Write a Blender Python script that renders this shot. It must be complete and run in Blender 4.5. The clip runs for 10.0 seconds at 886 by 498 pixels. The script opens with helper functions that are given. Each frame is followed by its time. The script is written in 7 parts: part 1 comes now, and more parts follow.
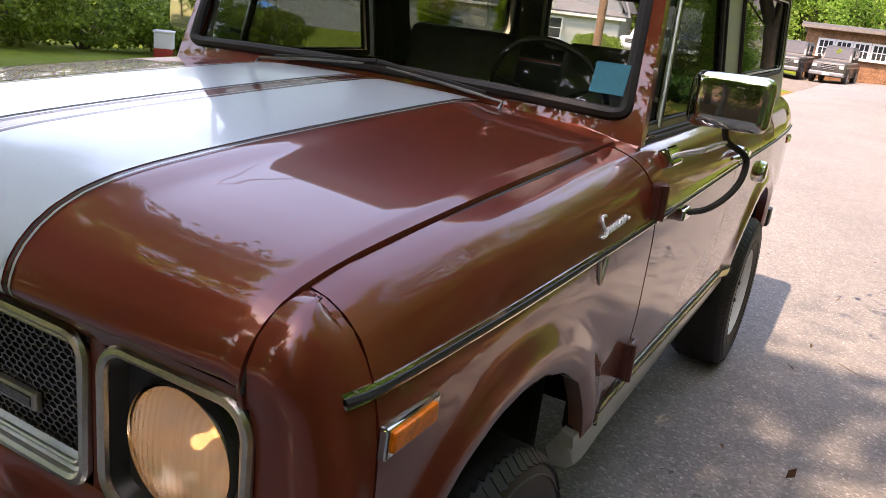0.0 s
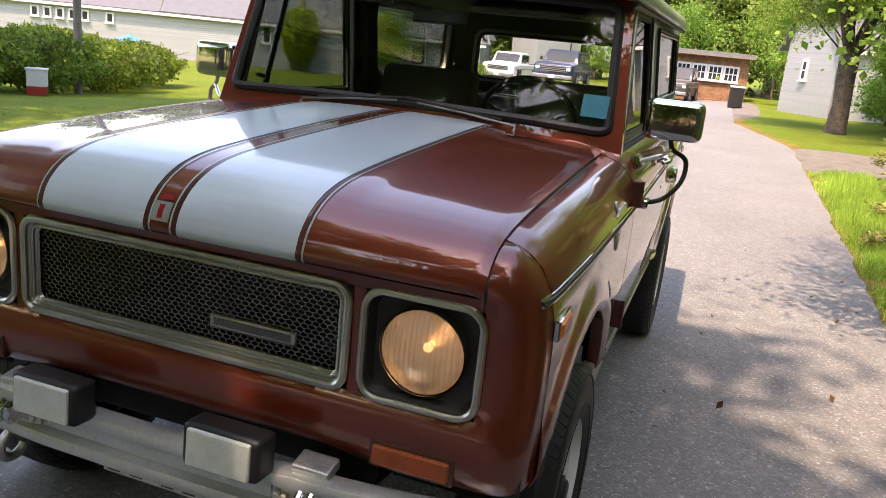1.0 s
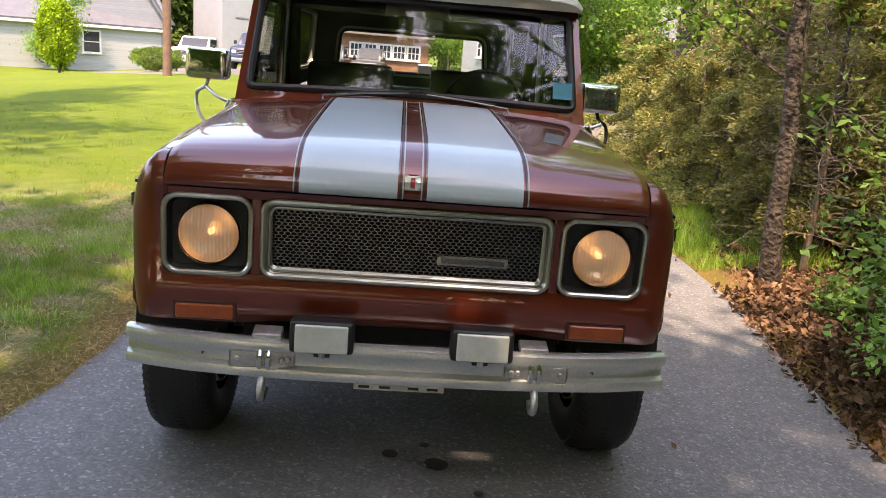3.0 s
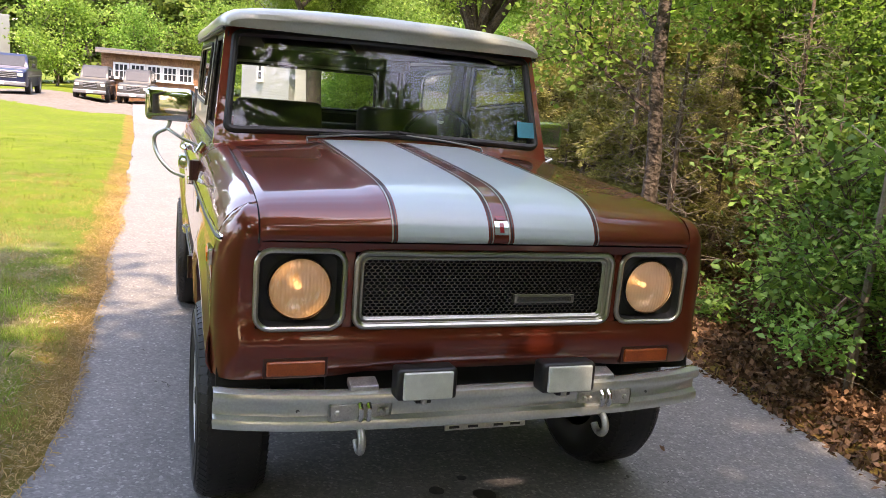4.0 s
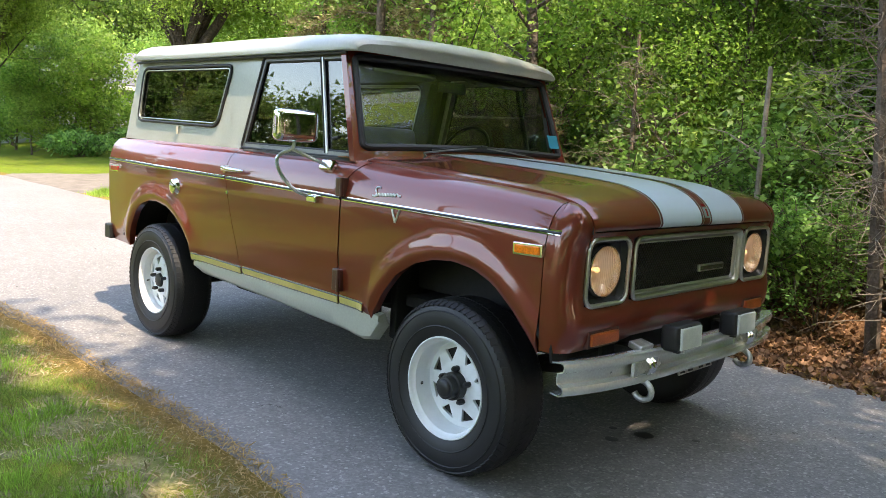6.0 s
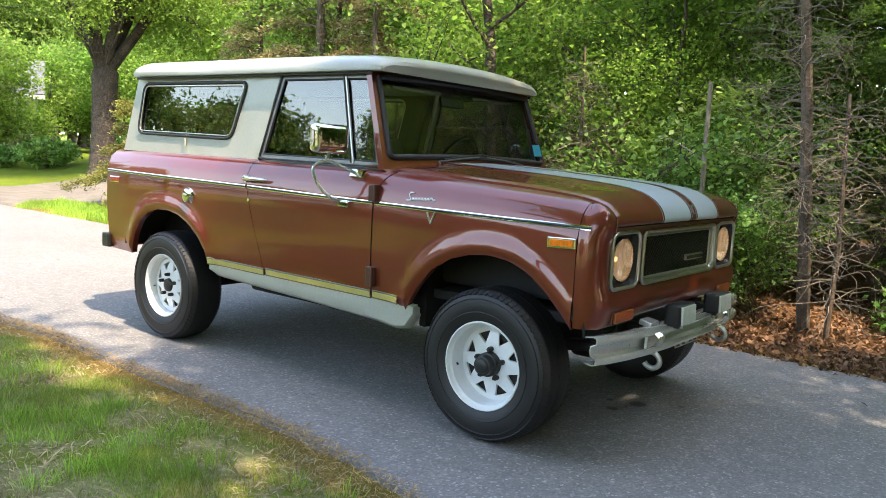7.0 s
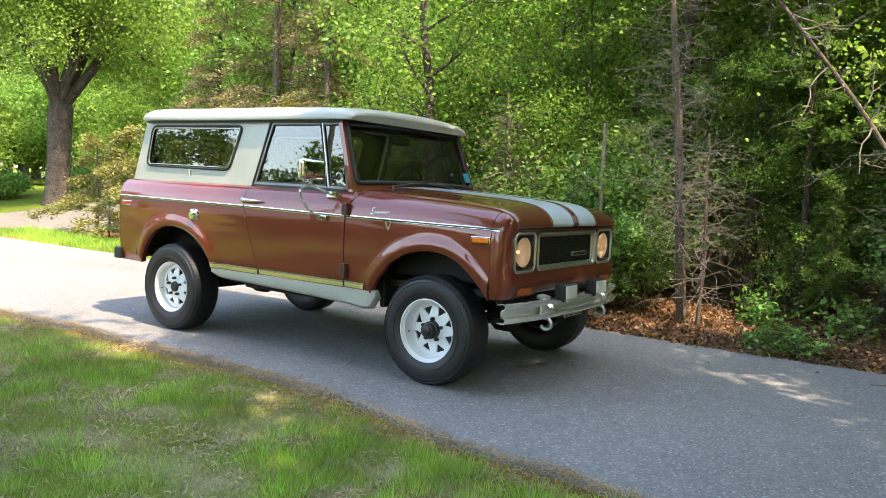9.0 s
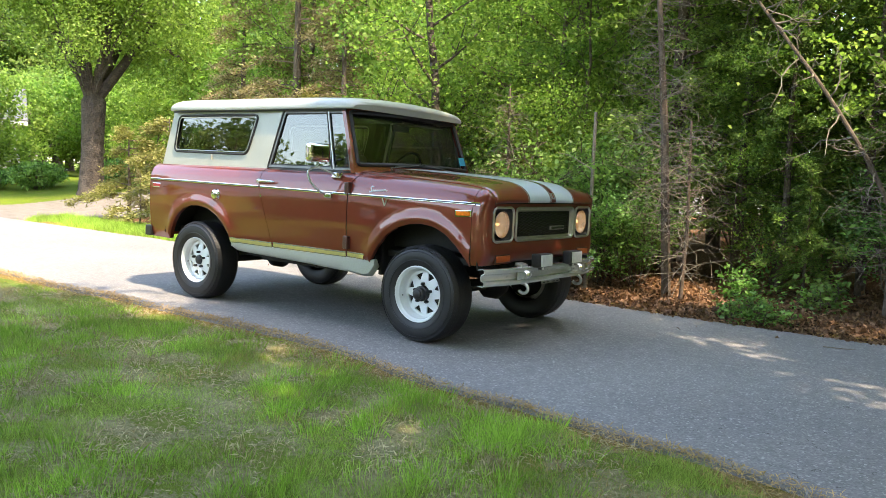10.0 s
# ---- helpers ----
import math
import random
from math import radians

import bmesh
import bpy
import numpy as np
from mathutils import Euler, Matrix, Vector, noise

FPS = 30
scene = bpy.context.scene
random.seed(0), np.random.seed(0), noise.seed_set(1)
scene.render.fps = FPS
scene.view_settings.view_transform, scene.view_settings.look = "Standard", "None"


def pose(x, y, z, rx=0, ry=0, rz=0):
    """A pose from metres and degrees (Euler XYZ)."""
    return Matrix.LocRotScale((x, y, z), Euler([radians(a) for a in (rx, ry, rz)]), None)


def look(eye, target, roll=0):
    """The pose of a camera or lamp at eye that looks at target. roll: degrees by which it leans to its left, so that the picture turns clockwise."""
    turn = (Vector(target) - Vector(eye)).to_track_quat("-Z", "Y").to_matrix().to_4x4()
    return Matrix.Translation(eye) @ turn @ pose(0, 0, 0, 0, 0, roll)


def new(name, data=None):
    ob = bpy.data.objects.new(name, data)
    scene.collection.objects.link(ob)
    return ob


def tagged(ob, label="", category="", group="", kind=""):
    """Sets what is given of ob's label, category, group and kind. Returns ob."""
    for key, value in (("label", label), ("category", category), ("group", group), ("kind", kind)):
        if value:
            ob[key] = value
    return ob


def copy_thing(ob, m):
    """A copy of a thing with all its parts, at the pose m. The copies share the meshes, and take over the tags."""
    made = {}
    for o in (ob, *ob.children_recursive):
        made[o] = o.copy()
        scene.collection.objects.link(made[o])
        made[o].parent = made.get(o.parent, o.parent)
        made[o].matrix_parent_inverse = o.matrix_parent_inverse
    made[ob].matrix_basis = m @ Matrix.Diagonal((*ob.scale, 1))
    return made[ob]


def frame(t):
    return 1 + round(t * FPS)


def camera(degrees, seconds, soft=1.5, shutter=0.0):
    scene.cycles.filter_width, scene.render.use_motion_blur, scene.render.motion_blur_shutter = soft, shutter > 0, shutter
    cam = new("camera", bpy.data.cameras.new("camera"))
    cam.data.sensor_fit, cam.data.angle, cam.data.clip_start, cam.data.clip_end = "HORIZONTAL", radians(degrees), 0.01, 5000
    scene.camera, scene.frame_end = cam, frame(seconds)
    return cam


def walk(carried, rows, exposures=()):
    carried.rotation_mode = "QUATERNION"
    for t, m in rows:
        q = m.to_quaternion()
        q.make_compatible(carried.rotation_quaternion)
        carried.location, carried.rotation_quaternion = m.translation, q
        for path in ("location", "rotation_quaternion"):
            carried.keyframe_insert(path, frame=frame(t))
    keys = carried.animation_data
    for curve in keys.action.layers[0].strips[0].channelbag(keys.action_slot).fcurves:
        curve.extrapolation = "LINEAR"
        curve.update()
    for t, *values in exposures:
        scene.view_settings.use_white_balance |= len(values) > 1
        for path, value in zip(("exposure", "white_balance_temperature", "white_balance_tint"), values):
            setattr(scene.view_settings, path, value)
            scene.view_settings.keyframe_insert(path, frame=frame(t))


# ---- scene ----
cam = camera(58.5, 10.0, soft=0.75)
PATH = [
    (0, (2.416, 1.315, 1.488), (0.739, 0.405, 0.887), 6.8),
    (0.5, (2.82, 1.266, 1.508), (1.044, 0.509, 0.986), 6.1),
    (1, (3.213, 1.131, 1.507), (1.384, 0.499, 1.003), 5.8),
    (1.5, (3.596, 0.981, 1.502), (1.731, 0.47, 0.993), 5.3),
    (2, (3.937, 0.8, 1.501), (2.036, 0.445, 0.992), 4.2),
    (2.2, (4.056, 0.682, 1.489), (2.143, 0.398, 0.982), 3.7),
    (3.3, (4.171, -0.332, 1.473), (2.246, -0.033, 1.017), 5.0),
    (3.5, (4.152, -0.511, 1.485), (2.243, -0.103, 1.049), 4.8),
    (3.6, (4.146, -0.613, 1.482), (2.247, -0.152, 1.06), 4.4),
    (4, (4.068, -1.018, 1.487), (2.228, -0.336, 1.105), 4.8),
    (4.5, (3.909, -1.529, 1.424), (2.17, -0.6, 1.09), 4.9),
    (5, (3.79, -2.084, 1.387), (2.17, -0.95, 1.084), 4.3),
    (5.5, (3.614, -2.582, 1.35), (2.105, -1.3, 1.065), 4.0),
    (5.7, (3.499, -2.781, 1.327), (2.035, -1.447, 1.049), 3.7),
    (6.8, (3.203, -3.601, 1.303), (1.95, -2.062, 1.056), 3.3),
    (7, (3.259, -3.746, 1.298), (2.03, -2.186, 1.059), 3.0),
    (7.2, (3.292, -3.87, 1.293), (2.091, -2.285, 1.071), 3.1),
    (7.5, (3.367, -4.085, 1.286), (2.199, -2.474, 1.082), 2.8),
    (8, (3.559, -4.387, 1.295), (2.435, -2.742, 1.118), 2.8),
    (8.5, (3.847, -4.657, 1.283), (2.74, -2.999, 1.128), 2.7),
    (9, (4.105, -4.939, 1.265), (2.987, -3.288, 1.109), 2.7),
    (9.5, (4.427, -5.158, 1.24), (3.283, -3.526, 1.072), 2.8),
    (10, (4.709, -5.34, 1.187), (3.538, -3.728, 1.01), 2.6),
]
walk(cam, [(t, look(eye, target, roll)) for t, eye, target, roll in PATH], [(0, 2.60, 8800, 32), (1.5, 2.43, 8400, 26), (3.5, 2.75, 8500, 29), (5.5, 2.84, 7800, 18), (10, 3.06, 7900, 15)])

# ---- sky and sun ----
SUN = Vector((1.0, -0.22, 1.72)).normalized()
world = bpy.data.worlds.new("sky")
scene.world = world
world.use_nodes = True
_nt = world.node_tree
_sky = _nt.nodes.new("ShaderNodeTexSky")
_sky.sky_type = "NISHITA"
_sky.sun_disc = False
_sky.sun_elevation = math.asin(SUN.z)
_sky.sun_rotation = math.atan2(SUN.x, SUN.y)
_sky.air_density, _sky.dust_density, _sky.ozone_density = 1.2, 1.2, 3.0
_sky.altitude = 50
_nt.links.new(_sky.outputs[0], _nt.nodes["Background"].inputs[0])
_nt.nodes["Background"].inputs[1].default_value = 0.15
_sun = bpy.data.lights.new("sun", "SUN")
_sun.energy, _sun.angle, _sun.color = 1.6, radians(0.6), (1.0, 0.92, 0.79)
sun = new("sun", _sun)
sun.matrix_world = look(SUN * 40, (0, 0, 0))


# ---- materials ----
def mat(name, color, rough=0.5, metal=0.0, var=0.15, scale=8.0, fine=60.0, bump=0.1, coat=0.0, spec=0.5, dirt=None, dist=0.002):
    """A surface with two scales of colour variation and fine relief."""
    m = bpy.data.materials.new(name)
    m.use_nodes = True
    t = m.node_tree
    p = t.nodes["Principled BSDF"]
    p.inputs["Roughness"].default_value = rough
    p.inputs["Metallic"].default_value = metal
    p.inputs["Coat Weight"].default_value = coat
    p.inputs["Coat Roughness"].default_value = 0.04
    p.inputs["Specular IOR Level"].default_value = spec
    co = t.nodes.new("ShaderNodeTexCoord").outputs["Object"]
    n1 = t.nodes.new("ShaderNodeTexNoise")
    n1.inputs["Scale"].default_value, n1.inputs["Detail"].default_value = scale, 4
    n2 = t.nodes.new("ShaderNodeTexNoise")
    n2.inputs["Scale"].default_value, n2.inputs["Detail"].default_value = fine, 3
    for n in (n1, n2):
        t.links.new(co, n.inputs["Vector"])
    add = t.nodes.new("ShaderNodeMath")
    add.operation = "ADD"
    t.links.new(n1.outputs[0], add.inputs[0])
    t.links.new(n2.outputs[0], add.inputs[1])
    ramp = t.nodes.new("ShaderNodeValToRGB")
    c = Vector(color)
    dark = Vector(dirt) if dirt else c * (1 - var)
    ramp.color_ramp.elements[0].color = (*dark, 1)
    ramp.color_ramp.elements[1].color = (*(c * (1 + var * 0.6)), 1)
    half = t.nodes.new("ShaderNodeMath")
    half.operation = "MULTIPLY"
    half.inputs[1].default_value = 0.5
    t.links.new(add.outputs[0], half.inputs[0])
    ramp.color_ramp.elements[0].position, ramp.color_ramp.elements[1].position = 0.36, 0.62
    t.links.new(half.outputs[0], ramp.inputs[0])
    t.links.new(ramp.outputs[0], p.inputs["Base Color"])
    if bump:
        b = t.nodes.new("ShaderNodeBump")
        b.inputs["Strength"].default_value, b.inputs["Distance"].default_value = bump, dist
        t.links.new(n2.outputs[0], b.inputs["Height"])
        t.links.new(b.outputs[0], p.inputs["Normal"])
    return m


def leaf_mat(name, dark, light, through_light=0.45, rough=0.5):
    """Leaves, each a little different, that let light through."""
    m = bpy.data.materials.new(name)
    m.use_nodes = True
    t = m.node_tree
    p = t.nodes["Principled BSDF"]
    g = t.nodes.new("ShaderNodeNewGeometry")
    ramp = t.nodes.new("ShaderNodeValToRGB")
    ramp.color_ramp.elements[0].color, ramp.color_ramp.elements[1].color = (*dark, 1), (*light, 1)
    t.links.new(g.outputs["Random Per Island"], ramp.inputs[0])
    p.inputs["Roughness"].default_value = rough + 0.1
    p.inputs["Specular IOR Level"].default_value = 0.25
    info = t.nodes.new("ShaderNodeObjectInfo")
    patch = t.nodes.new("ShaderNodeTexNoise")
    patch.inputs["Scale"].default_value, patch.inputs["Detail"].default_value = 0.9, 3
    t.links.new(t.nodes.new("ShaderNodeTexCoord").outputs["Object"], patch.inputs["Vector"])
    tone = t.nodes.new("ShaderNodeHueSaturation")
    for source, low, high, name_in in ((info.outputs["Random"], 0.485, 0.515, "Hue"), (patch.outputs[0], 0.62, 1.36, "Value")):
        span = t.nodes.new("ShaderNodeMapRange")
        span.inputs[1].default_value, span.inputs[2].default_value = (0.0, 1.0) if name_in == "Hue" else (0.3, 0.7)
        span.inputs[3].default_value, span.inputs[4].default_value = low, high
        t.links.new(source, span.inputs[0])
        t.links.new(span.outputs[0], tone.inputs[name_in])
    t.links.new(ramp.outputs[0], tone.inputs["Color"])
    t.links.new(tone.outputs[0], p.inputs["Base Color"])
    tr = t.nodes.new("ShaderNodeBsdfTranslucent")
    bright = t.nodes.new("ShaderNodeMixRGB")
    bright.blend_type = "MULTIPLY"
    bright.inputs[0].default_value = 1.0
    bright.inputs[2].default_value = (1.1, 1.3, 0.85, 1)
    t.links.new(tone.outputs[0], bright.inputs[1])
    t.links.new(bright.outputs[0], tr.inputs[0])
    mix = t.nodes.new("ShaderNodeMixShader")
    mix.inputs[0].default_value = through_light
    t.links.new(p.outputs[0], mix.inputs[1])
    t.links.new(tr.outputs[0], mix.inputs[2])
    t.links.new(mix.outputs[0], t.nodes["Material Output"].inputs[0])
    return m


def glass_mat(name, tint=(0.86, 0.9, 0.88), gloss=0.045):
    """Thin pane: clear, with mirror gloss that grows towards grazing angles."""
    m = bpy.data.materials.new(name)
    m.use_nodes = True
    t = m.node_tree
    t.nodes.remove(t.nodes["Principled BSDF"])
    a = t.nodes.new("ShaderNodeBsdfTransparent")
    a.inputs[0].default_value = (*tint, 1)
    b = t.nodes.new("ShaderNodeBsdfGlossy")
    b.inputs["Roughness"].default_value = 0.01
    w = t.nodes.new("ShaderNodeLayerWeight")
    w.inputs[0].default_value = 0.5
    up = t.nodes.new("ShaderNodeMath")
    up.operation = "POWER"
    up.inputs[1].default_value = 5.0
    t.links.new(w.outputs["Facing"], up.inputs[0])
    f = t.nodes.new("ShaderNodeMath")
    f.operation = "MULTIPLY_ADD"
    f.inputs[1].default_value, f.inputs[2].default_value = 0.9 - gloss, gloss
    t.links.new(up.outputs[0], f.inputs[0])
    mix = t.nodes.new("ShaderNodeMixShader")
    t.links.new(f.outputs[0], mix.inputs[0])
    t.links.new(a.outputs[0], mix.inputs[1])
    t.links.new(b.outputs[0], mix.inputs[2])
    t.links.new(mix.outputs[0], t.nodes["Material Output"].inputs[0])
    return m


PAINT = mat("red_brown_paint", (0.185, 0.031, 0.015), 0.34, 0.28, 0.10, 2.5, 900, 0.006, coat=1.0, spec=0.15, dist=0.0005)
PAINT.node_tree.nodes["Principled BSDF"].inputs["Coat Roughness"].default_value = 0.015
PAINT.node_tree.nodes["Principled BSDF"].inputs["Coat IOR"].default_value = 1.6
WHITE = mat("white_top_paint", (0.39, 0.40, 0.34), 0.3, 0, 0.08, 3, 90, 0.02, coat=0.4)
STRIPE = mat("pale_stripe_vinyl", (0.48, 0.565, 0.58), 0.28, 0, 0.05, 3, 300, 0.01, coat=0.6)
CHROME = mat("chrome", (0.72, 0.72, 0.70), 0.035, 1.0, 0.06, 20, 200, 0.01)
ALU = mat("dull_aluminium", (0.56, 0.55, 0.50), 0.32, 1.0, 0.12, 15, 150, 0.03)
STEEL = mat("silver_bumper_paint", (0.66, 0.69, 0.66), 0.2, 0.65, 0.12, 8, 120, 0.04)
GALV = mat("galvanised_steel", (0.56, 0.56, 0.53), 0.42, 0.9, 0.22, 30, 160, 0.1)
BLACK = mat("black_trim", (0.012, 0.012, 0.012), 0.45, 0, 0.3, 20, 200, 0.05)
RUBBER = mat("tyre_rubber", (0.0085, 0.0085, 0.0088), 0.52, 0, 0.35, 12, 130, 0.15)
GASKET = mat("black_gasket", (0.014, 0.014, 0.015), 0.55, 0, 0.2, 30, 160, 0.05)
UNDER = mat("dirty_underbody", (0.011, 0.010, 0.009), 0.8, 0, 0.5, 8, 60, 0.3)
RIMWHITE = mat("white_wheel_paint", (0.72, 0.74, 0.74), 0.3, 0, 0.04, 6, 60, 0.03, coat=0.3)
GOLD = mat("gold_insert", (0.78, 0.70, 0.28), 0.25, 0.6, 0.1, 6, 120, 0.02)
AMBER = mat("amber_lens", (0.95, 0.21, 0.006), 0.4, 0, 0.3, 40, 130, 0.3, coat=0.3, spec=0.25)
DULLAMBER = mat("dull_orange_lens", (0.40, 0.075, 0.014), 0.3, 0, 0.25, 30, 200, 0.2, coat=0.4)
RED = mat("red_lens", (0.34, 0.025, 0.03), 0.2, 0, 0.12, 40, 200, 0.2, coat=0.6)
VINYL = mat("grey_seat_vinyl", (0.16, 0.15, 0.14), 0.5, 0, 0.2, 10, 120, 0.1)
LINER = mat("dark_headliner", (0.06, 0.058, 0.052), 0.9, 0, 0.2, 8, 150, 0.2)
BLUE = mat("blue_sticker_paper", (0.002, 0.20, 0.27), 0.5, 0, 0.08, 12, 90, 0.02)
HINGE = mat("hinge_dark_paint", (0.07, 0.017, 0.012), 0.4, 0.1, 0.15, 20, 150, 0.05, coat=0.3)
GLASS = glass_mat("clear_glass", (0.97, 0.98, 0.97), 0.03)
SIDEGLASS = glass_mat("side_glass", (0.40, 0.44, 0.43), 0.14)
DOORALU = mat("dull_dark_window_frame", (0.20, 0.20, 0.185), 0.4, 0.8, 0.15, 15, 150, 0.03)
REFLECTOR = mat("warm_reflector", (0.78, 0.70, 0.61), 0.3, 0.85, 0.3, 18, 90, 0.1, dist=0.006)
# weak warm emission put into the bulbs for the lamps' amber look
BULB = bpy.data.materials.new("glowing_bulb")
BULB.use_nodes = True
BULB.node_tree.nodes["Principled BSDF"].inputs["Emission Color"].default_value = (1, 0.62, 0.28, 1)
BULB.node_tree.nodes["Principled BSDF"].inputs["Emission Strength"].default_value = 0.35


def lamp_glass_mat():
    """Headlamp glass: moulded ribs and blocks, with a weak amber glow put into the glass itself."""
    m = bpy.data.materials.new("fluted_glass")
    m.use_nodes = True
    t = m.node_tree
    p = t.nodes["Principled BSDF"]
    co = t.nodes.new("ShaderNodeTexCoord").outputs["Object"]
    ribs = t.nodes.new("ShaderNodeTexWave")
    ribs.bands_direction = "Y"
    ribs.inputs["Scale"].default_value, ribs.inputs["Distortion"].default_value = 28, 0.6
    t.links.new(co, ribs.inputs["Vector"])
    mapped = t.nodes.new("ShaderNodeMapping")
    mapped.inputs["Scale"].default_value = (10, 9, 46)
    t.links.new(co, mapped.inputs["Vector"])
    streak = t.nodes.new("ShaderNodeTexNoise")
    streak.inputs["Scale"].default_value, streak.inputs["Detail"].default_value = 1.0, 3
    t.links.new(mapped.outputs[0], streak.inputs["Vector"])
    # amber streaks fed to the emission, so the glass glows by itself
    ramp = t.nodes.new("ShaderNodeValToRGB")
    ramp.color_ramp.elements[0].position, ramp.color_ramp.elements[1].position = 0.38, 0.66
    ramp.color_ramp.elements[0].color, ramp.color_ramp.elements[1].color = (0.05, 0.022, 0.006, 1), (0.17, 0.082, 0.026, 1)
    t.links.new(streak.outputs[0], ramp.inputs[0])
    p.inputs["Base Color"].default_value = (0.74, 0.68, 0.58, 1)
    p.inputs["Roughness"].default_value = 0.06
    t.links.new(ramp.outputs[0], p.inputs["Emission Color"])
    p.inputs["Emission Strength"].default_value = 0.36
    b = t.nodes.new("ShaderNodeBump")
    b.inputs["Strength"].default_value, b.inputs["Distance"].default_value = 0.5, 0.003
    t.links.new(ribs.outputs[1], b.inputs["Height"])
    t.links.new(b.outputs[0], p.inputs["Normal"])
    clear = t.nodes.new("ShaderNodeBsdfTransparent")
    clear.inputs[0].default_value = (0.95, 0.9, 0.8, 1)
    mix = t.nodes.new("ShaderNodeMixShader")
    mix.inputs[0].default_value = 0.42
    t.links.new(clear.outputs[0], mix.inputs[1])
    t.links.new(p.outputs[0], mix.inputs[2])
    t.links.new(mix.outputs[0], t.nodes["Material Output"].inputs[0])
    return m


FLUTED = lamp_glass_mat()
FOGLENS = mat("fog_lens", (0.62, 0.66, 0.60), 0.12, 0.0, 0.12, 30, 300, 0.3, coat=0.9)
MIRROR = mat("mirror_glass", (0.85, 0.86, 0.86), 0.02, 1.0, 0.02, 5, 50, 0)


# ---- mesh helpers ----
def link_mesh(name, verts, faces, material, parent=None, label="", smooth=True, solid=0.0):
    me = bpy.data.meshes.new(name)
    me.from_pydata([tuple(v) for v in verts], [], faces)
    me.materials.append(material)
    if smooth:
        me.shade_smooth()
        me.set_sharp_from_angle(angle=radians(38))
    me.update()
    if solid:
        uses = {}
        for poly in me.polygons:
            for key in poly.edge_keys:
                uses[key] = uses.get(key, 0) + 1
        for e in me.edges:
            if uses.get(tuple(sorted(e.vertices)), 0) < 2:
                e.use_edge_sharp = True
    ob = new(name, me)
    if parent:
        ob.parent = parent
    if label:
        tagged(ob, label)
    if solid:
        s = ob.modifiers.new("thickness", "SOLIDIFY")
        s.thickness, s.offset = solid, 0
    return ob


def part(name, bm, material, parent=None, label="", smooth=False):
    me = bpy.data.meshes.new(name)
    bm.to_mesh(me)
    bm.free()
    me.materials.append(material)
    if smooth:
        me.shade_smooth()
    ob = new(name, me)
    if parent:
        ob.parent = parent
    if label:
        tagged(ob, label)
    return ob


def thing(name, label, category, at=(0, 0, 0), rz=0.0, group="", kind=""):
    ob = new(name)
    ob.empty_display_size = 0.1
    ob.matrix_world = pose(*at, 0, 0, rz)
    return tagged(ob, label, category, group, kind)


def rbox(size, at=(0, 0, 0), rot=(0, 0, 0), bevel=0.005, seg=2, bm=None):
    bm = bm or bmesh.new()
    got = bmesh.ops.create_cube(bm, size=1.0, matrix=pose(*at, *rot) @ Matrix.Diagonal((*size, 1)))
    if bevel:
        edges = list({e for v in got["verts"] for e in v.link_edges})
        bmesh.ops.bevel(bm, geom=edges, offset=bevel, segments=seg, affect="EDGES", profile=0.6)
    return bm


def grid_faces(rows, cols, wrap=False, start=0):
    out = []
    for i in range(rows - 1):
        for j in range(cols if wrap else cols - 1):
            k = (j + 1) % cols
            out.append((start + i * cols + j, start + i * cols + k, start + (i + 1) * cols + k, start + (i + 1) * cols + j))
    return out


def loft(rings, wrap=False, caps=False):
    """Verts and faces through rings of equal length."""
    n = len(rings[0])
    verts = [p for r in rings for p in r]
    faces = grid_faces(len(rings), n, wrap)
    if caps:
        faces += [tuple(range(n - 1, -1, -1)), tuple(range(len(verts) - n, len(verts)))]
    return verts, faces


def tube(path, radii, sides=8, closed=False):
    """A round bar along a path, with its radius point by point."""
    pts = [Vector(p) for p in path]
    if not hasattr(radii, "__len__"):
        radii = [radii] * len(pts)
    rings, ref = [], None
    n = len(pts)
    for i, p in enumerate(pts):
        a, b = (pts[(i - 1) % n], pts[(i + 1) % n]) if closed else (pts[max(0, i - 1)], pts[min(n - 1, i + 1)])
        d = (b - a).normalized()
        if ref is None:
            ref = d.orthogonal().normalized()
        ref = (ref - d * ref.dot(d)).normalized()
        side = d.cross(ref)
        rings.append([p + (ref * math.cos(2 * math.pi * k / sides) + side * math.sin(2 * math.pi * k / sides)) * radii[i] for k in range(sides)])
    if closed:
        v = [q for r in rings for q in r]
        f = grid_faces(n, sides, True)
        f += [((n - 1) * sides + k, (n - 1) * sides + (k + 1) % sides, (k + 1) % sides, k) for k in range(sides)]
        return v, f
    return loft(rings, True, True)


def merge(pieces):
    verts, faces = [], []
    for v, f in pieces:
        k = len(verts)
        verts += list(v)
        faces += [tuple(i + k for i in q) for q in f]
    return verts, faces


def lathe(profile, centre, axis="y", n=48, flip=1):
    """Profile of (along, radius) turned round an axis through centre."""
    rings = []
    for k in range(n):
        a = 2 * math.pi * k / n
        ring = []
        for h, r in profile:
            p = (r * math.cos(a), flip * h, r * math.sin(a)) if axis == "y" else (flip * h, r * math.cos(a), r * math.sin(a)) if axis == "x" else (r * math.cos(a), r * math.sin(a), h)
            ring.append(Vector(centre) + Vector(p))
        rings.append(ring)
    v = [q for r in rings for q in r]
    m = len(profile)
    f = []
    for k in range(n):
        for j in range(m - 1):
            f.append((k * m + j, k * m + j + 1, ((k + 1) % n) * m + j + 1, ((k + 1) % n) * m + j))
    return v, f


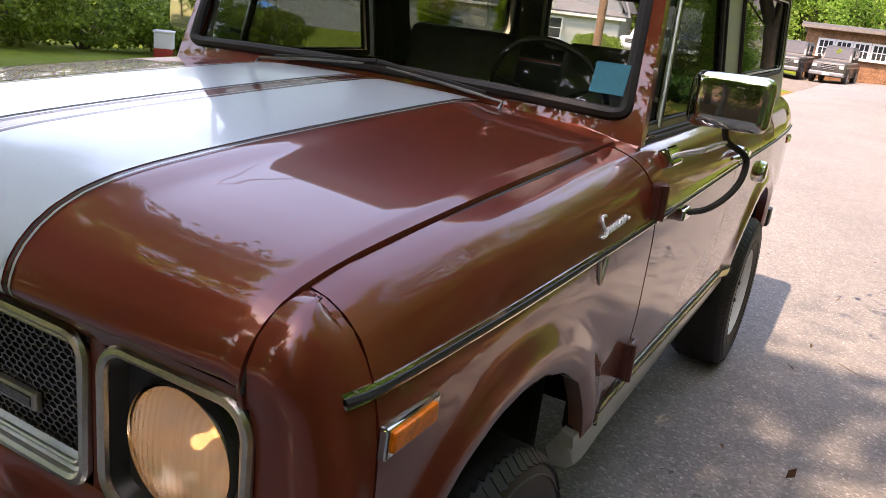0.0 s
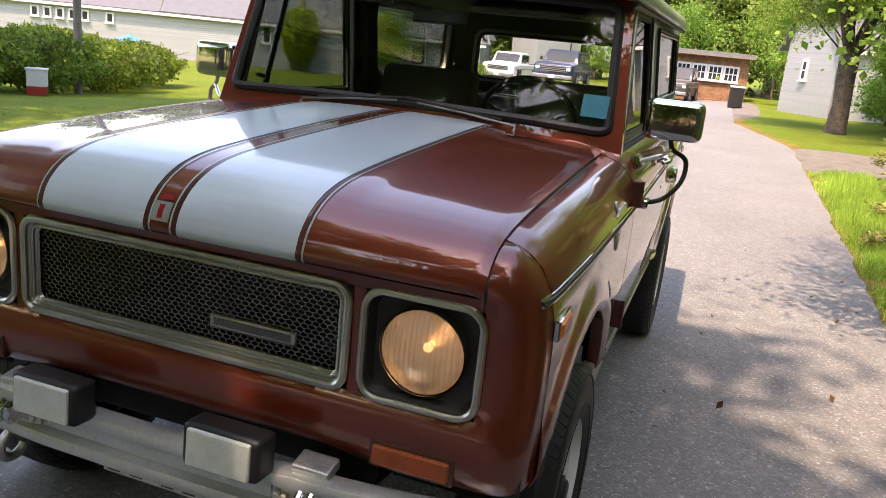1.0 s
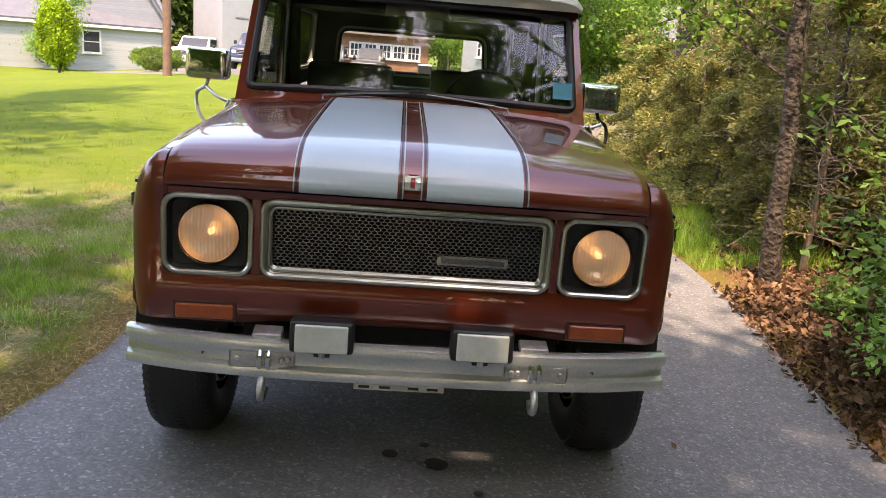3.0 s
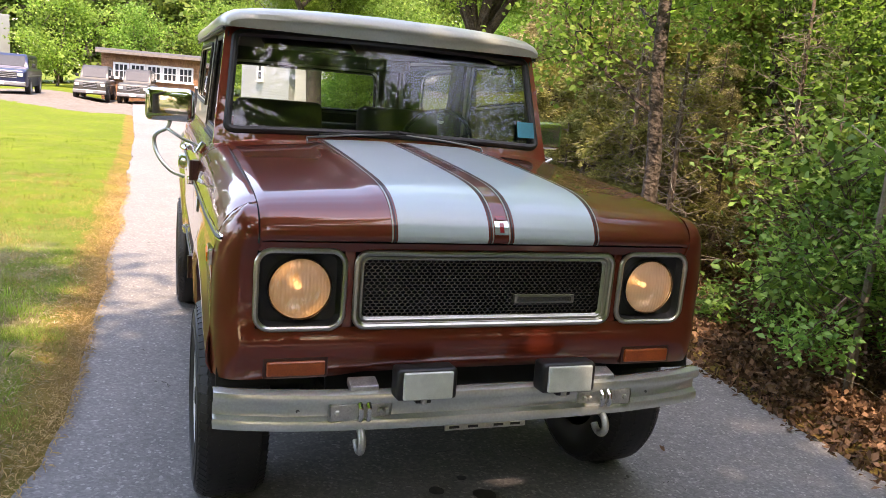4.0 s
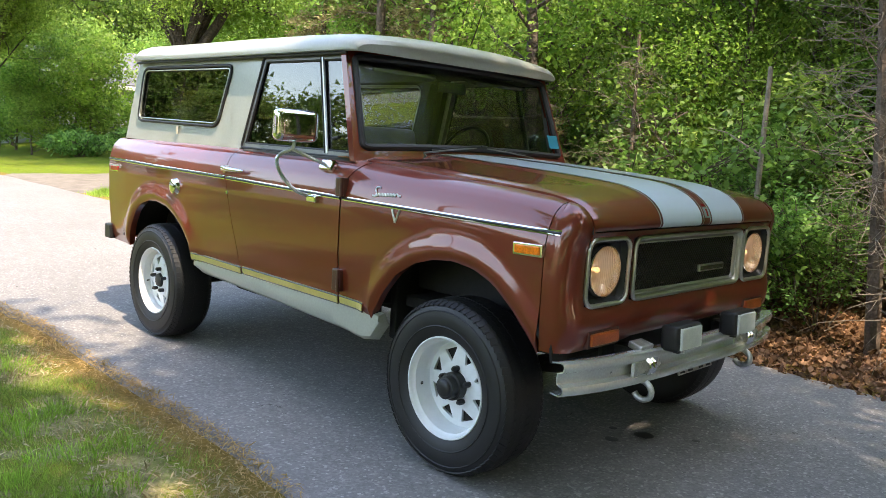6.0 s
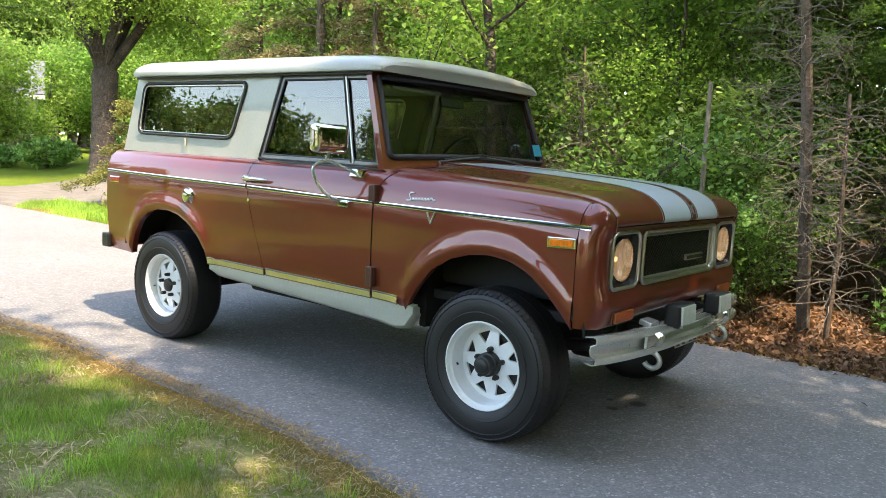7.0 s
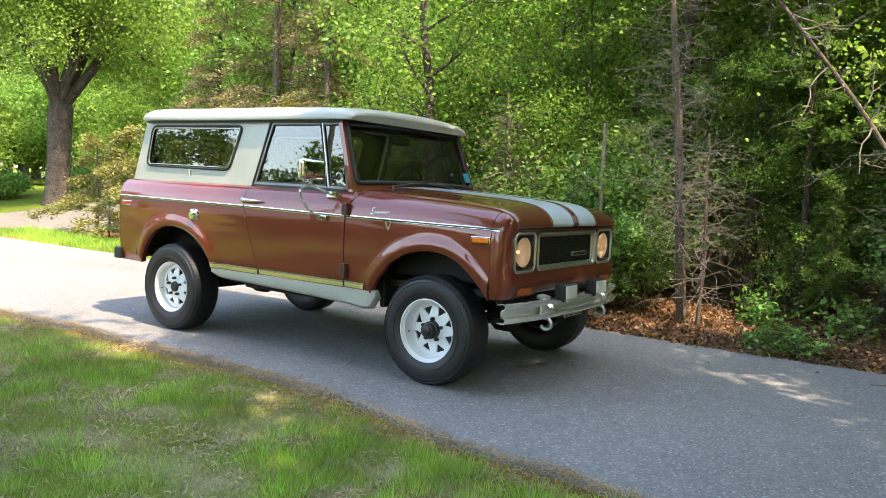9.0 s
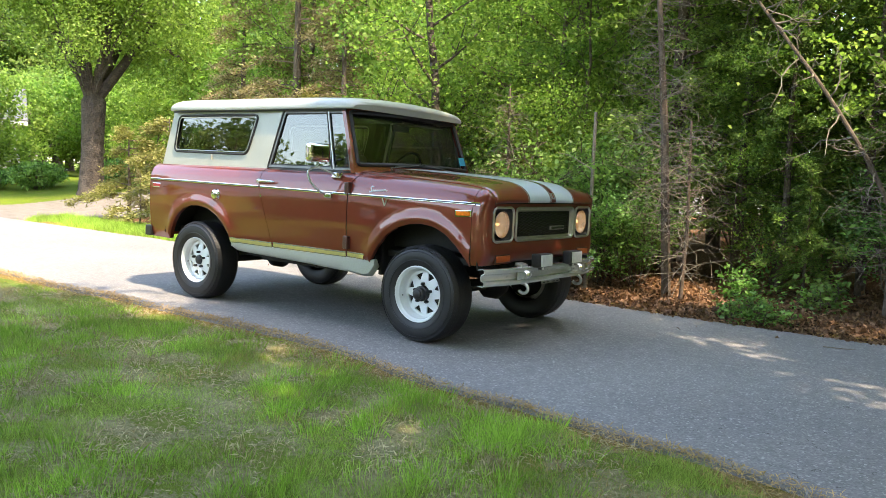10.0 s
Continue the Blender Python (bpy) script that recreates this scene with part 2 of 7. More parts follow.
def rrect(w, h, r, n=6):
    """Rounded rectangle round the origin, as (a, b) points."""
    out = []
    for cx, cy, a0 in ((w / 2 - r, h / 2 - r, 0), (-w / 2 + r, h / 2 - r, 90), (-w / 2 + r, -h / 2 + r, 180), (w / 2 - r, -h / 2 + r, 270)):
        for k in range(n + 1):
            a = radians(a0 + 90 * k / n)
            out.append((cx + r * math.cos(a), cy + r * math.sin(a)))
    return out


def round_poly(pts, r, n=5):
    """A polygon with rounded corners."""
    out = []
    m = len(pts)
    for i in range(m):
        p, a, b = Vector(pts[i]), Vector(pts[i - 1]), Vector(pts[(i + 1) % m])
        u, w = (a - p).normalized(), (b - p).normalized()
        s, e = p + u * r, p + w * r
        for k in range(n + 1):
            q = k / n
            out.append(tuple(s * (1 - q) ** 2 + p * 2 * q * (1 - q) + e * q * q))
    return out


def inset(pts, d):
    """A closed outline moved inwards (towards its middle) by d."""
    m = len(pts)
    area = sum(pts[i - 1][0] * pts[i][1] - pts[i][0] * pts[i - 1][1] for i in range(m))
    s = 1 if area > 0 else -1
    out = []
    for i in range(m):
        t = (Vector(pts[(i + 1) % m]) - Vector(pts[i - 1])).normalized()
        out.append((pts[i][0] - s * t.y * d, pts[i][1] + s * t.x * d))
    return out


def plate(outer, holes, place, thick, material, name, parent, label=""):
    """A flat sheet with holes; place turns (a, b, depth) into a point."""
    bm = bmesh.new()
    edges = []
    for ring in [outer, *holes]:
        vs = [bm.verts.new((a, b, 0)) for a, b in ring]
        edges += [bm.edges.new((vs[i], vs[(i + 1) % len(vs)])) for i in range(len(vs))]
    bmesh.ops.triangle_fill(bm, use_beauty=True, use_dissolve=False, edges=edges)
    got = bmesh.ops.extrude_face_region(bm, geom=list(bm.faces))
    for v in got["geom"]:
        if isinstance(v, bmesh.types.BMVert):
            v.co.z = thick
    for v in bm.verts:
        v.co = Vector(place(*v.co))
    bmesh.ops.recalc_face_normals(bm, faces=list(bm.faces))
    return part(name, bm, material, parent, label)


def band(ring_a, ring_b):
    """A strip of faces between two closed rings."""
    n = len(ring_a)
    return list(ring_a) + list(ring_b), [(i, (i + 1) % n, n + (i + 1) % n, n + i) for i in range(n)]


def interp(x, table):
    return float(np.interp(x, [a for a, b in table], [b for a, b in table]))


# ---- ground ----
def smooth(v):
    v = min(1.0, max(0.0, v))
    return v * v * (3 - 2 * v)


def edge_near(x):
    """The drive's edge on the lawn side."""
    return interp(x, [(-60, -2.6), (-35, -2.1), (-15, -1.5), (-5, -1.36), (0, -1.36), (1, -1.42), (2.1, -1.68), (3, -1.76), (4, -1.92), (6, -2.4), (10, -3.6), (20, -7)]) + 0.05 * noise.noise((x * 0.9, 3, 0)) + 0.03 * noise.noise((x * 4, 9, 0))


def edge_far(x):
    """The drive's edge on the wooded side."""
    return interp(x, [(-60, 1.2), (-35, 0.9), (-23, 1.1), (-16, 2.4), (-9, 2.36), (-1, 2.28), (0.8, 2.06), (2, 1.95), (3.2, 1.93), (4, 2.0), (6, 1.7), (10, 0.6), (20, -2.5)]) + 0.05 * noise.noise((x * 0.9, 30, 0)) + 0.04 * noise.noise((x * 4, 39, 0))


def lie(x, y):
    """Height of the land."""
    drop = -0.85 * smooth((-y - 2) / 16) * smooth((2 - x) / 18) - 0.3 * smooth((-x - 18) / 18) * smooth((4 - y) / 8)
    rise = 0.5 * smooth((y - 4) / 7) * smooth((-x - 8) / 8)
    knoll = 0.5 * smooth((-x - 14) / 16) * smooth((-y - 3) / 4) * smooth((y + 19) / 6)
    return drop + rise + knoll


def land(x, y):
    out = max(edge_near(x) - y, y - edge_far(x)) if -60 < x < 20 else 1.0
    side = smooth((out + 0.02) / 0.35)
    rough = 0.035 * noise.noise((x * 0.7, y * 0.7, 5)) + 0.012 * noise.noise((x * 3, y * 3, 2))
    bank = 0.10 * smooth((y - 2.6) / 2.0) * smooth((x + 9) / 4)
    return lie(x, y) - 0.04 + side * (0.045 + rough + bank)


def spaced(dense0, dense1, step, reach):
    out = list(np.arange(dense0, dense1 + 1e-6, step))
    d, p = step, dense1
    while p < reach:
        d *= 1.22
        p += d
        out.append(p)
    d, p = step, dense0
    while p > -reach:
        d *= 1.22
        p -= d
        out.insert(0, p)
    return out


def position_mat(name):
    m = bpy.data.materials.new(name)
    m.use_nodes = True
    t = m.node_tree
    return m, t, t.nodes["Principled BSDF"], t.nodes.new("ShaderNodeTexCoord").outputs["Object"]


def noise_node(t, co, scale, detail=5, rough=0.6):
    n = t.nodes.new("ShaderNodeTexNoise")
    n.inputs["Scale"].default_value, n.inputs["Detail"].default_value, n.inputs["Roughness"].default_value = scale, detail, rough
    t.links.new(co, n.inputs["Vector"])
    return n.outputs[0]


def ramp_node(t, fac, stops):
    r = t.nodes.new("ShaderNodeValToRGB")
    while len(r.color_ramp.elements) < len(stops):
        r.color_ramp.elements.new(0.5)
    for e, (p, c) in zip(r.color_ramp.elements, stops):
        e.position, e.color = p, (*c, 1)
    t.links.new(fac, r.inputs[0])
    return r.outputs[0]


def mix_node(t, fac, a, b):
    n = t.nodes.new("ShaderNodeMixRGB")
    t.links.new(fac, n.inputs[0])
    t.links.new(a, n.inputs[1])
    t.links.new(b, n.inputs[2])
    return n.outputs[0]


def math_node(t, op, a, b):
    n = t.nodes.new("ShaderNodeMath")
    n.operation = op
    n.use_clamp = op in ("MULTIPLY_ADD", "SUBTRACT")
    for i, v in enumerate((a, b)):
        if isinstance(v, (int, float)):
            n.inputs[i].default_value = v
        else:
            t.links.new(v, n.inputs[i])
    return n.outputs[0]


def bump_node(t, p, height, strength, dist):
    b = t.nodes.new("ShaderNodeBump")
    b.inputs["Strength"].default_value, b.inputs["Distance"].default_value = strength, dist
    t.links.new(height, b.inputs["Height"])
    t.links.new(b.outputs[0], p.inputs["Normal"])


def ground_mat():
    m, t, p, co = position_mat("ground_mat")
    a = t.nodes.new("ShaderNodeAttribute")
    a.attribute_name = "zone"
    sep = t.nodes.new("ShaderNodeSeparateColor")
    t.links.new(a.outputs["Color"], sep.inputs[0])
    big, mid, fine = noise_node(t, co, 0.35), noise_node(t, co, 3.0), noise_node(t, co, 45, 4, 0.7)
    both = math_node(t, "MULTIPLY", math_node(t, "ADD", mid, fine), 0.5)
    grit = noise_node(t, co, 110, 3, 0.8)
    rough = math_node(t, "SUBTRACT", math_node(t, "ADD", mid, grit), 0.5)
    grass = ramp_node(t, rough, [(0.30, (0.25, 0.21, 0.09)), (0.42, (0.16, 0.165, 0.05)), (0.48, (0.07, 0.09, 0.018)), (0.56, (0.13, 0.19, 0.022)), (0.70, (0.23, 0.28, 0.04))])
    dry = ramp_node(t, big, [(0.42, (0.075, 0.125, 0.007)), (0.62, (0.115, 0.158, 0.010))])
    mixed = t.nodes.new("ShaderNodeMixRGB")
    mixed.inputs[0].default_value = 0.68
    t.links.new(grass, mixed.inputs[1])
    t.links.new(dry, mixed.inputs[2])
    litter = ramp_node(t, fine, [(0.32, (0.05, 0.026, 0.014)), (0.52, (0.16, 0.085, 0.045)), (0.7, (0.30, 0.19, 0.11))])
    needles = ramp_node(t, both, [(0.36, (0.10, 0.055, 0.02)), (0.6, (0.30, 0.17, 0.06))])
    gravel = ramp_node(t, both, [(0.36, (0.12, 0.105, 0.09)), (0.62, (0.21, 0.19, 0.165))])
    f1 = math_node(t, "GREATER_THAN", math_node(t, "ADD", sep.outputs[0], math_node(t, "MULTIPLY", mid, 0.7)), 0.85)
    f2 = math_node(t, "MULTIPLY", sep.outputs[1], math_node(t, "GREATER_THAN", math_node(t, "ADD", sep.outputs[1], both), 0.92))
    f3 = math_node(t, "GREATER_THAN", math_node(t, "ADD", sep.outputs[2], math_node(t, "MULTIPLY", mid, 0.5)), 0.75)
    bare = ramp_node(t, both, [(0.34, (0.09, 0.085, 0.035)), (0.50, (0.17, 0.155, 0.075)), (0.64, (0.33, 0.28, 0.16))])
    thin = math_node(t, "MULTIPLY", a.outputs["Alpha"], math_node(t, "GREATER_THAN", math_node(t, "ADD", mid, math_node(t, "MULTIPLY", fine, 0.5)), 0.72))
    c = mix_node(t, f1, mix_node(t, thin, mixed.outputs[0], bare), litter)
    c = mix_node(t, f2, c, needles)
    c = mix_node(t, f3, c, gravel)
    t.links.new(c, p.inputs["Base Color"])
    p.inputs["Roughness"].default_value = 0.95
    p.inputs["Specular IOR Level"].default_value = 0.1
    bump_node(t, p, both, 0.8, 0.03)
    return m


def asphalt_mat():
    m, t, p, co = position_mat("worn_asphalt")
    big, mid, fine = noise_node(t, co, 0.5), noise_node(t, co, 9, 6, 0.7), noise_node(t, co, 190, 3, 0.8)
    v = t.nodes.new("ShaderNodeTexVoronoi")
    v.inputs["Scale"].default_value = 98
    t.links.new(co, v.inputs["Vector"])
    stone = ramp_node(t, v.outputs["Color"], [(0.1, (0.075, 0.075, 0.075)), (0.6, (0.165, 0.16, 0.155)), (0.8, (0.25, 0.24, 0.23)), (0.96, (0.55, 0.53, 0.50))])
    base = ramp_node(t, math_node(t, "MULTIPLY", math_node(t, "ADD", big, mid), 0.5), [(0.36, (0.135, 0.131, 0.126)), (0.62, (0.245, 0.236, 0.222))])
    f = t.nodes.new("ShaderNodeMixRGB")
    f.inputs[0].default_value = 0.5
    t.links.new(base, f.inputs[1])
    t.links.new(stone, f.inputs[2])
    crack = t.nodes.new("ShaderNodeTexVoronoi")
    crack.feature = "DISTANCE_TO_EDGE"
    crack.inputs["Scale"].default_value = 0.42
    warp = t.nodes.new("ShaderNodeVectorMath")
    nn = t.nodes.new("ShaderNodeTexNoise")
    nn.inputs["Scale"].default_value, nn.inputs["Detail"].default_value = 2.2, 6
    t.links.new(co, nn.inputs["Vector"])
    t.links.new(co, warp.inputs[0])
    t.links.new(nn.outputs["Color"], warp.inputs[1])
    t.links.new(warp.outputs[0], crack.inputs["Vector"])
    line = math_node(t, "MULTIPLY", math_node(t, "LESS_THAN", crack.outputs["Distance"], 0.0014), math_node(t, "GREATER_THAN", mid, 0.56))
    dark = t.nodes.new("ShaderNodeRGB")
    dark.outputs[0].default_value = (0.06, 0.055, 0.05, 1)
    t.links.new(mix_node(t, line, f.outputs[0], dark.outputs[0]), p.inputs["Base Color"])
    p.inputs["Roughness"].default_value = 0.8
    bump_node(t, p, math_node(t, "ADD", math_node(t, "MULTIPLY", v.outputs["Distance"], 0.6), fine), 0.35, 0.005)
    return m


GROUND, ASPHALT = ground_mat(), asphalt_mat()


def build_ground():
    xs, ys = spaced(-12, 8, 0.22, 900), spaced(-8, 7, 0.22, 900)
    verts = [(x, y, land(x, y)) for x in xs for y in ys]
    ob = link_mesh("ground", verts, grid_faces(len(xs), len(ys)), GROUND)
    layer = ob.data.color_attributes.new("zone", "FLOAT_COLOR", "POINT")
    for i, (x, y, z) in enumerate(verts):
        far, near = y - edge_far(x), edge_near(x) - y
        strip = smooth((-x - 3.4) / 1.2) * smooth((x + 13) / 1.5)
        woods = smooth((far - 0.05 - 1.1 * strip) / 0.3) * smooth((x + 12.5) / 2) if y > 0 else 0
        needle = max(0.0, 1 - abs(min(far, 9) - 0.12) / 0.35) if far > -0.2 else 0.0
        needle = max(needle, max(0.0, 1 - abs(near - 0.08) / 0.33) if near > -0.3 else 0.0)
        yard = smooth((-x - 24) / 5) * smooth((x + 46) / 4) * smooth((y + 14) / 3) * smooth((3 - y) / 2)
        side = smooth((y - 2.0) / 0.8) * smooth((-x - 11.2 + 0.12 * y) / 1.0) * smooth((x + 16.4 + 0.15 * y) / 1.0)
        worn = 0.9 * smooth((x + 4) / 2) * smooth((-y - 1.4) / 0.5)
        layer.data[i].color = (woods, needle * 0.9, max(yard, side), worn)
    tagged(ob, "mown lawn, leaf-strewn wood floor and gravel yard", "ground", kind="structure")


def build_drive():
    xs = [-60 + 0.5 * i for i in range(96)] + [-12 + 0.2 * i for i in range(161)]
    rows = []
    for x in xs:
        a, b = edge_near(x), edge_far(x)
        ring = []
        for k in range(25):
            f = k / 24
            y = a + (b - a) * f
            z = lie(x, y) - 0.006 + 0.010 * math.sin(math.pi * f) + 0.004 * noise.noise((x * 0.8, y * 0.8, 1))
            ring.append((x, y, z))
        rows.append([(x, a - 0.02, ring[0][2] - 0.07)] + ring + [(x, b + 0.02, ring[-1][2] - 0.07)])
    v, f = loft(rows)
    ob = link_mesh("road", v, f, ASPHALT)
    tagged(ob, "worn grey asphalt driveway with fine cracks", "driveway", kind="structure")


build_ground()
build_drive()


# ---- the vehicle: body ----
suv = thing("suv", "red-brown vintage off-roader with white hardtop and pale hood stripes", "car")
HUB_Z, FRONT_X, REAR_X = 0.350, 1.25, -1.315
TOP = [(-2.1, 1.212), (0.5, 1.208), (0.62, 1.199), (0.95, 1.178), (1.4, 1.157), (1.62, 1.139), (1.69, 1.126), (1.75, 1.09), (1.785, 1.045)]
PROFILE = [(0, 0.743), (0.006, 0.770), (0.02, 0.798), (0.045, 0.825), (0.09, 0.848), (0.15, 0.862), (0.22, 0.866), (0.42, 0.864), (0.62, 0.848), (0.72, 0.83), (0.82, 0.80)]


def side_y(x, z):
    """Half width of the body at a place on its flank, without the arch lips."""
    y = interp(interp(x, TOP) - z, PROFILE)
    return y * interp(x, [(-2.1, 0.962), (-1.8, 0.985), (-1.3, 1.0), (1.3, 1.0), (1.7, 0.993)])


ARCH = {"front": [(0.76, 0.53), (0.775, 0.565), (0.84, 0.66), (0.93, 0.755), (1.04, 0.82), (1.15, 0.852), (1.26, 0.862), (1.37, 0.848), (1.47, 0.805), (1.56, 0.735), (1.64, 0.65), (1.70, 0.575)],
        "rear": [(-1.76, 0.515), (-1.744, 0.56), (-1.687, 0.665), (-1.608, 0.755), (-1.509, 0.815), (-1.394, 0.845), (-1.279, 0.85), (-1.153, 0.83), (-1.049, 0.785), (-0.954, 0.71), (-0.881, 0.62), (-0.855, 0.565)]}


def arch_gap(x, z):
    best = 9.0
    for pts in ARCH.values():
        for a, b in zip(pts, pts[1:]):
            ax, az, bx, bz = *a, *b
            t = max(0, min(1, ((x - ax) * (bx - ax) + (z - az) * (bz - az)) / ((bx - ax) ** 2 + (bz - az) ** 2)))
            best = min(best, math.hypot(x - ax - t * (bx - ax), z - az - t * (bz - az)))
    return best


def skin(x, z):
    d = arch_gap(x, z)
    return side_y(x, z) + 0.017 * (1 - smooth((d - 0.028) / 0.085)) * smooth((interp(x, TOP) - z - 0.1) / 0.1)


def door_rear(z):
    return interp(z, [(0.5, -0.30), (0.55, -0.315), (0.75, -0.375), (0.92, -0.435), (1.05, -0.475), (1.12, -0.488), (1.22, -0.49)])


def door_front(z):
    return interp(z, [(0.5, 0.527), (1.06, 0.535), (1.12, 0.55), (1.17, 0.585), (1.22, 0.63)])


def flank(side, name, columns, low, shift, label=""):
    """A flank panel: columns of x, its lower edge low(x), and shift(x, z) that slants its ends."""
    rings = []
    for x0 in columns:
        zt, zb = interp(x0, TOP), low(x0)
        ring = []
        for k in range(27):
            f = k / 26
            f = 1 - (1 - f) ** 1.7
            z = zb + (zt - zb) * f
            x = x0 + shift(x0, z)
            y = skin(x, min(z, interp(x, TOP)))
            if k == 0:
                y -= 0.012
            ring.append((x, side * y, min(z, interp(x, TOP))))
        # turned-in lip along the lower edge
        lip = ring[0]
        ring = [(lip[0], lip[1] - side * 0.035, lip[2] + 0.004)] + ring
        rings.append(ring)
    v, f = loft(rings)
    return link_mesh(name, v, f if side < 0 else [q[::-1] for q in f], PAINT, suv, label, solid=0.006)


def low_rear(x):
    return 0.512 if x < -1.76 else interp(x, ARCH["rear"]) if x < -0.855 else 0.55


def low_front(x):
    return 0.545 if x < 0.76 else interp(x, ARCH["front"]) if x < 1.70 else 0.575


def arch_columns(which, n=34):
    pts = ARCH[which]
    out, total = [], sum(math.dist(a, b) for a, b in zip(pts, pts[1:]))
    for k in range(n + 1):
        s = total * k / n
        for a, b in zip(pts, pts[1:]):
            d = math.dist(a, b)
            if s <= d + 1e-9:
                out.append(a[0] + (b[0] - a[0]) * s / d)
                break
            s -= d
    return out


REAR_COLS = [-2.08, -2.05, -1.98, -1.86, -1.765] + arch_columns("rear") + [-0.8, -0.74, -0.68, -0.62, -0.56, -0.494]
DOOR_COLS = [-0.486 + i * (0.529 + 0.486) / 16 for i in range(17)]
FRONT_COLS = [0.537, 0.57, 0.62, 0.68, 0.755] + arch_columns("front")[:-1] + [1.684]
for s in (-1, 1):
    flank(s, "rear_quarter_panel", REAR_COLS, low_rear, lambda x, z: (door_rear(z) + 0.49) * smooth((x + 0.84) / 0.35))
    flank(s, "door", DOOR_COLS, lambda x: 0.548, lambda x, z: (door_rear(z) + 0.486) * (1 - smooth((x + 0.486) / 0.5)) + (door_front(z) - 0.535) * smooth((x - 0.1) / 0.42))
    flank(s, "front_fender", FRONT_COLS, low_front, lambda x, z: (door_front(z) - 0.533) * (1 - smooth((x - 0.54) / 0.25)))

# dark seals in the door gaps
for s in (-1, 1):
    for edge in (door_rear, door_front):
        zs = np.linspace(0.55, 1.195, 20)
        link_mesh("door_seal", *tube([(edge(z) - 0.002, s * (skin(edge(z), z) - 0.010), z) for z in zs], 0.008, 6), BLACK, suv)

# ---- nose round the corners, open where grille and lamps sit ----
SECTION = [(-0.13, 0.600), (-0.05, 0.592), (-0.018, 0.605), (0.0, 0.64), (0.006, 0.69), (0.004, 0.735), (-0.006, 0.765), (-0.010, 0.85), (-0.012, 0.95), (-0.014, 1.003), (-0.016, 1.03), (-0.022, 1.062), (-0.036, 1.092), (-0.058, 1.115), (-0.085, 1.122), (-0.115, 1.126), (-0.126, 1.11), (-0.128, 1.06)]
plan = [(1.687, 0.857, 0.0, 1.0)]
for k in range(13):
    a = radians(90 - 90 * k / 12)
    plan.append((1.698 + 0.092 * math.cos(a), 0.762 + 0.092 * math.sin(a), math.cos(a), math.sin(a)))
plan += [(1.79, y, 1.0, 0.0) for y in (0.742, 0.7, 0.6, 0.5, 0.4, 0.3, 0.2, 0.1, 0.0)]
plan = plan + [(x, -y, nx, -ny) for x, y, nx, ny in plan[-2::-1]]
rings = []
for x, y, nx, ny in plan:
    low = 0.012 * (1 - smooth((abs(y) - 0.45) / 0.06))
    ahead = [-0.13, -0.05, -0.018, 0.0, 0.006, 0.004, -0.006, -0.010, -0.010, -0.004, 0.003, 0.003, -0.012, -0.040, -0.066, -0.090, -0.12, -0.128]
    sided = [side_y(1.686, z) - 0.857 if 0.602 < z < 1.127 else o for o, z in SECTION]
    turn = abs(nx) ** 3
    rings.append([(x + nx * (o * (1 - turn) + w * turn), y + ny * (o * (1 - turn) + w * turn), z + (low if z < 0.62 else 0)) for (q, z), w, o in zip(SECTION, ahead, sided)])
v, f = loft(rings)
m = len(SECTION)
keep = []
for q in f:
    i, j = q[0] // m, q[0] % m
    inner = abs(plan[i][1]) < 0.75 and abs(plan[min(i + 1, len(plan) - 1)][1]) < 0.75
    if inner and (6 <= j <= 8 or j >= 10):
        continue
    keep.append(q)
link_mesh("nose_panel", v, keep, PAINT, suv, "red-brown front panel with rounded corners", solid=0.006)
for s in (-1, 1):
    part("lamp_pillar", rbox((0.03, 0.034, 0.26), (1.772, s * 0.466, 0.884), bevel=0.006), PAINT, suv)

# ---- hood with a raised middle ----
HOOD_X = [0.555, 0.6, 0.75, 0.9, 1.05, 1.2, 1.35, 1.48, 1.58, 1.65, 1.70, 1.735, 1.76, 1.778, 1.790, 1.797, 1.800, 1.797, 1.79]
HOOD_Z = [1.212, 1.211, 1.206, 1.199, 1.192, 1.184, 1.175, 1.166, 1.157, 1.148, 1.138, 1.126, 1.112, 1.096, 1.080, 1.064, 1.050, 1.040, 1.036]


def hood_point(i, y, lift=0.0):
    f = i if isinstance(i, float) else float(i)
    k = min(int(f), len(HOOD_X) - 2)
    q = f - k
    x, z = HOOD_X[k] + (HOOD_X[k + 1] - HOOD_X[k]) * q, HOOD_Z[k] + (HOOD_Z[k + 1] - HOOD_Z[k]) * q
    dx, dz = HOOD_X[min(k + 1, len(HOOD_X) - 1)] - HOOD_X[k], HOOD_Z[k + 1] - HOOD_Z[k]
    n = Vector((-dz, 0, dx)).normalized()
    u = abs(y) / 0.734
    front = smooth((f - 8) / 7)
    z += 0.034 * (1 - u ** 2) * (1 - 0.75 * front) + 0.007 * (1 - smooth((abs(y) - 0.37) / 0.05)) * (1 - front) * smooth(f / 1.5)
    z -= 0.006 * smooth((u - 0.955) / 0.045) ** 2
    x += 0.036 * (1 - u ** 2.2) * smooth((f - 6) / 8)
    x -= 0.05 * (1 - u ** 2) * (1 - smooth(f / 2))
    return (x + n.x * lift, y, z + n.z * lift)


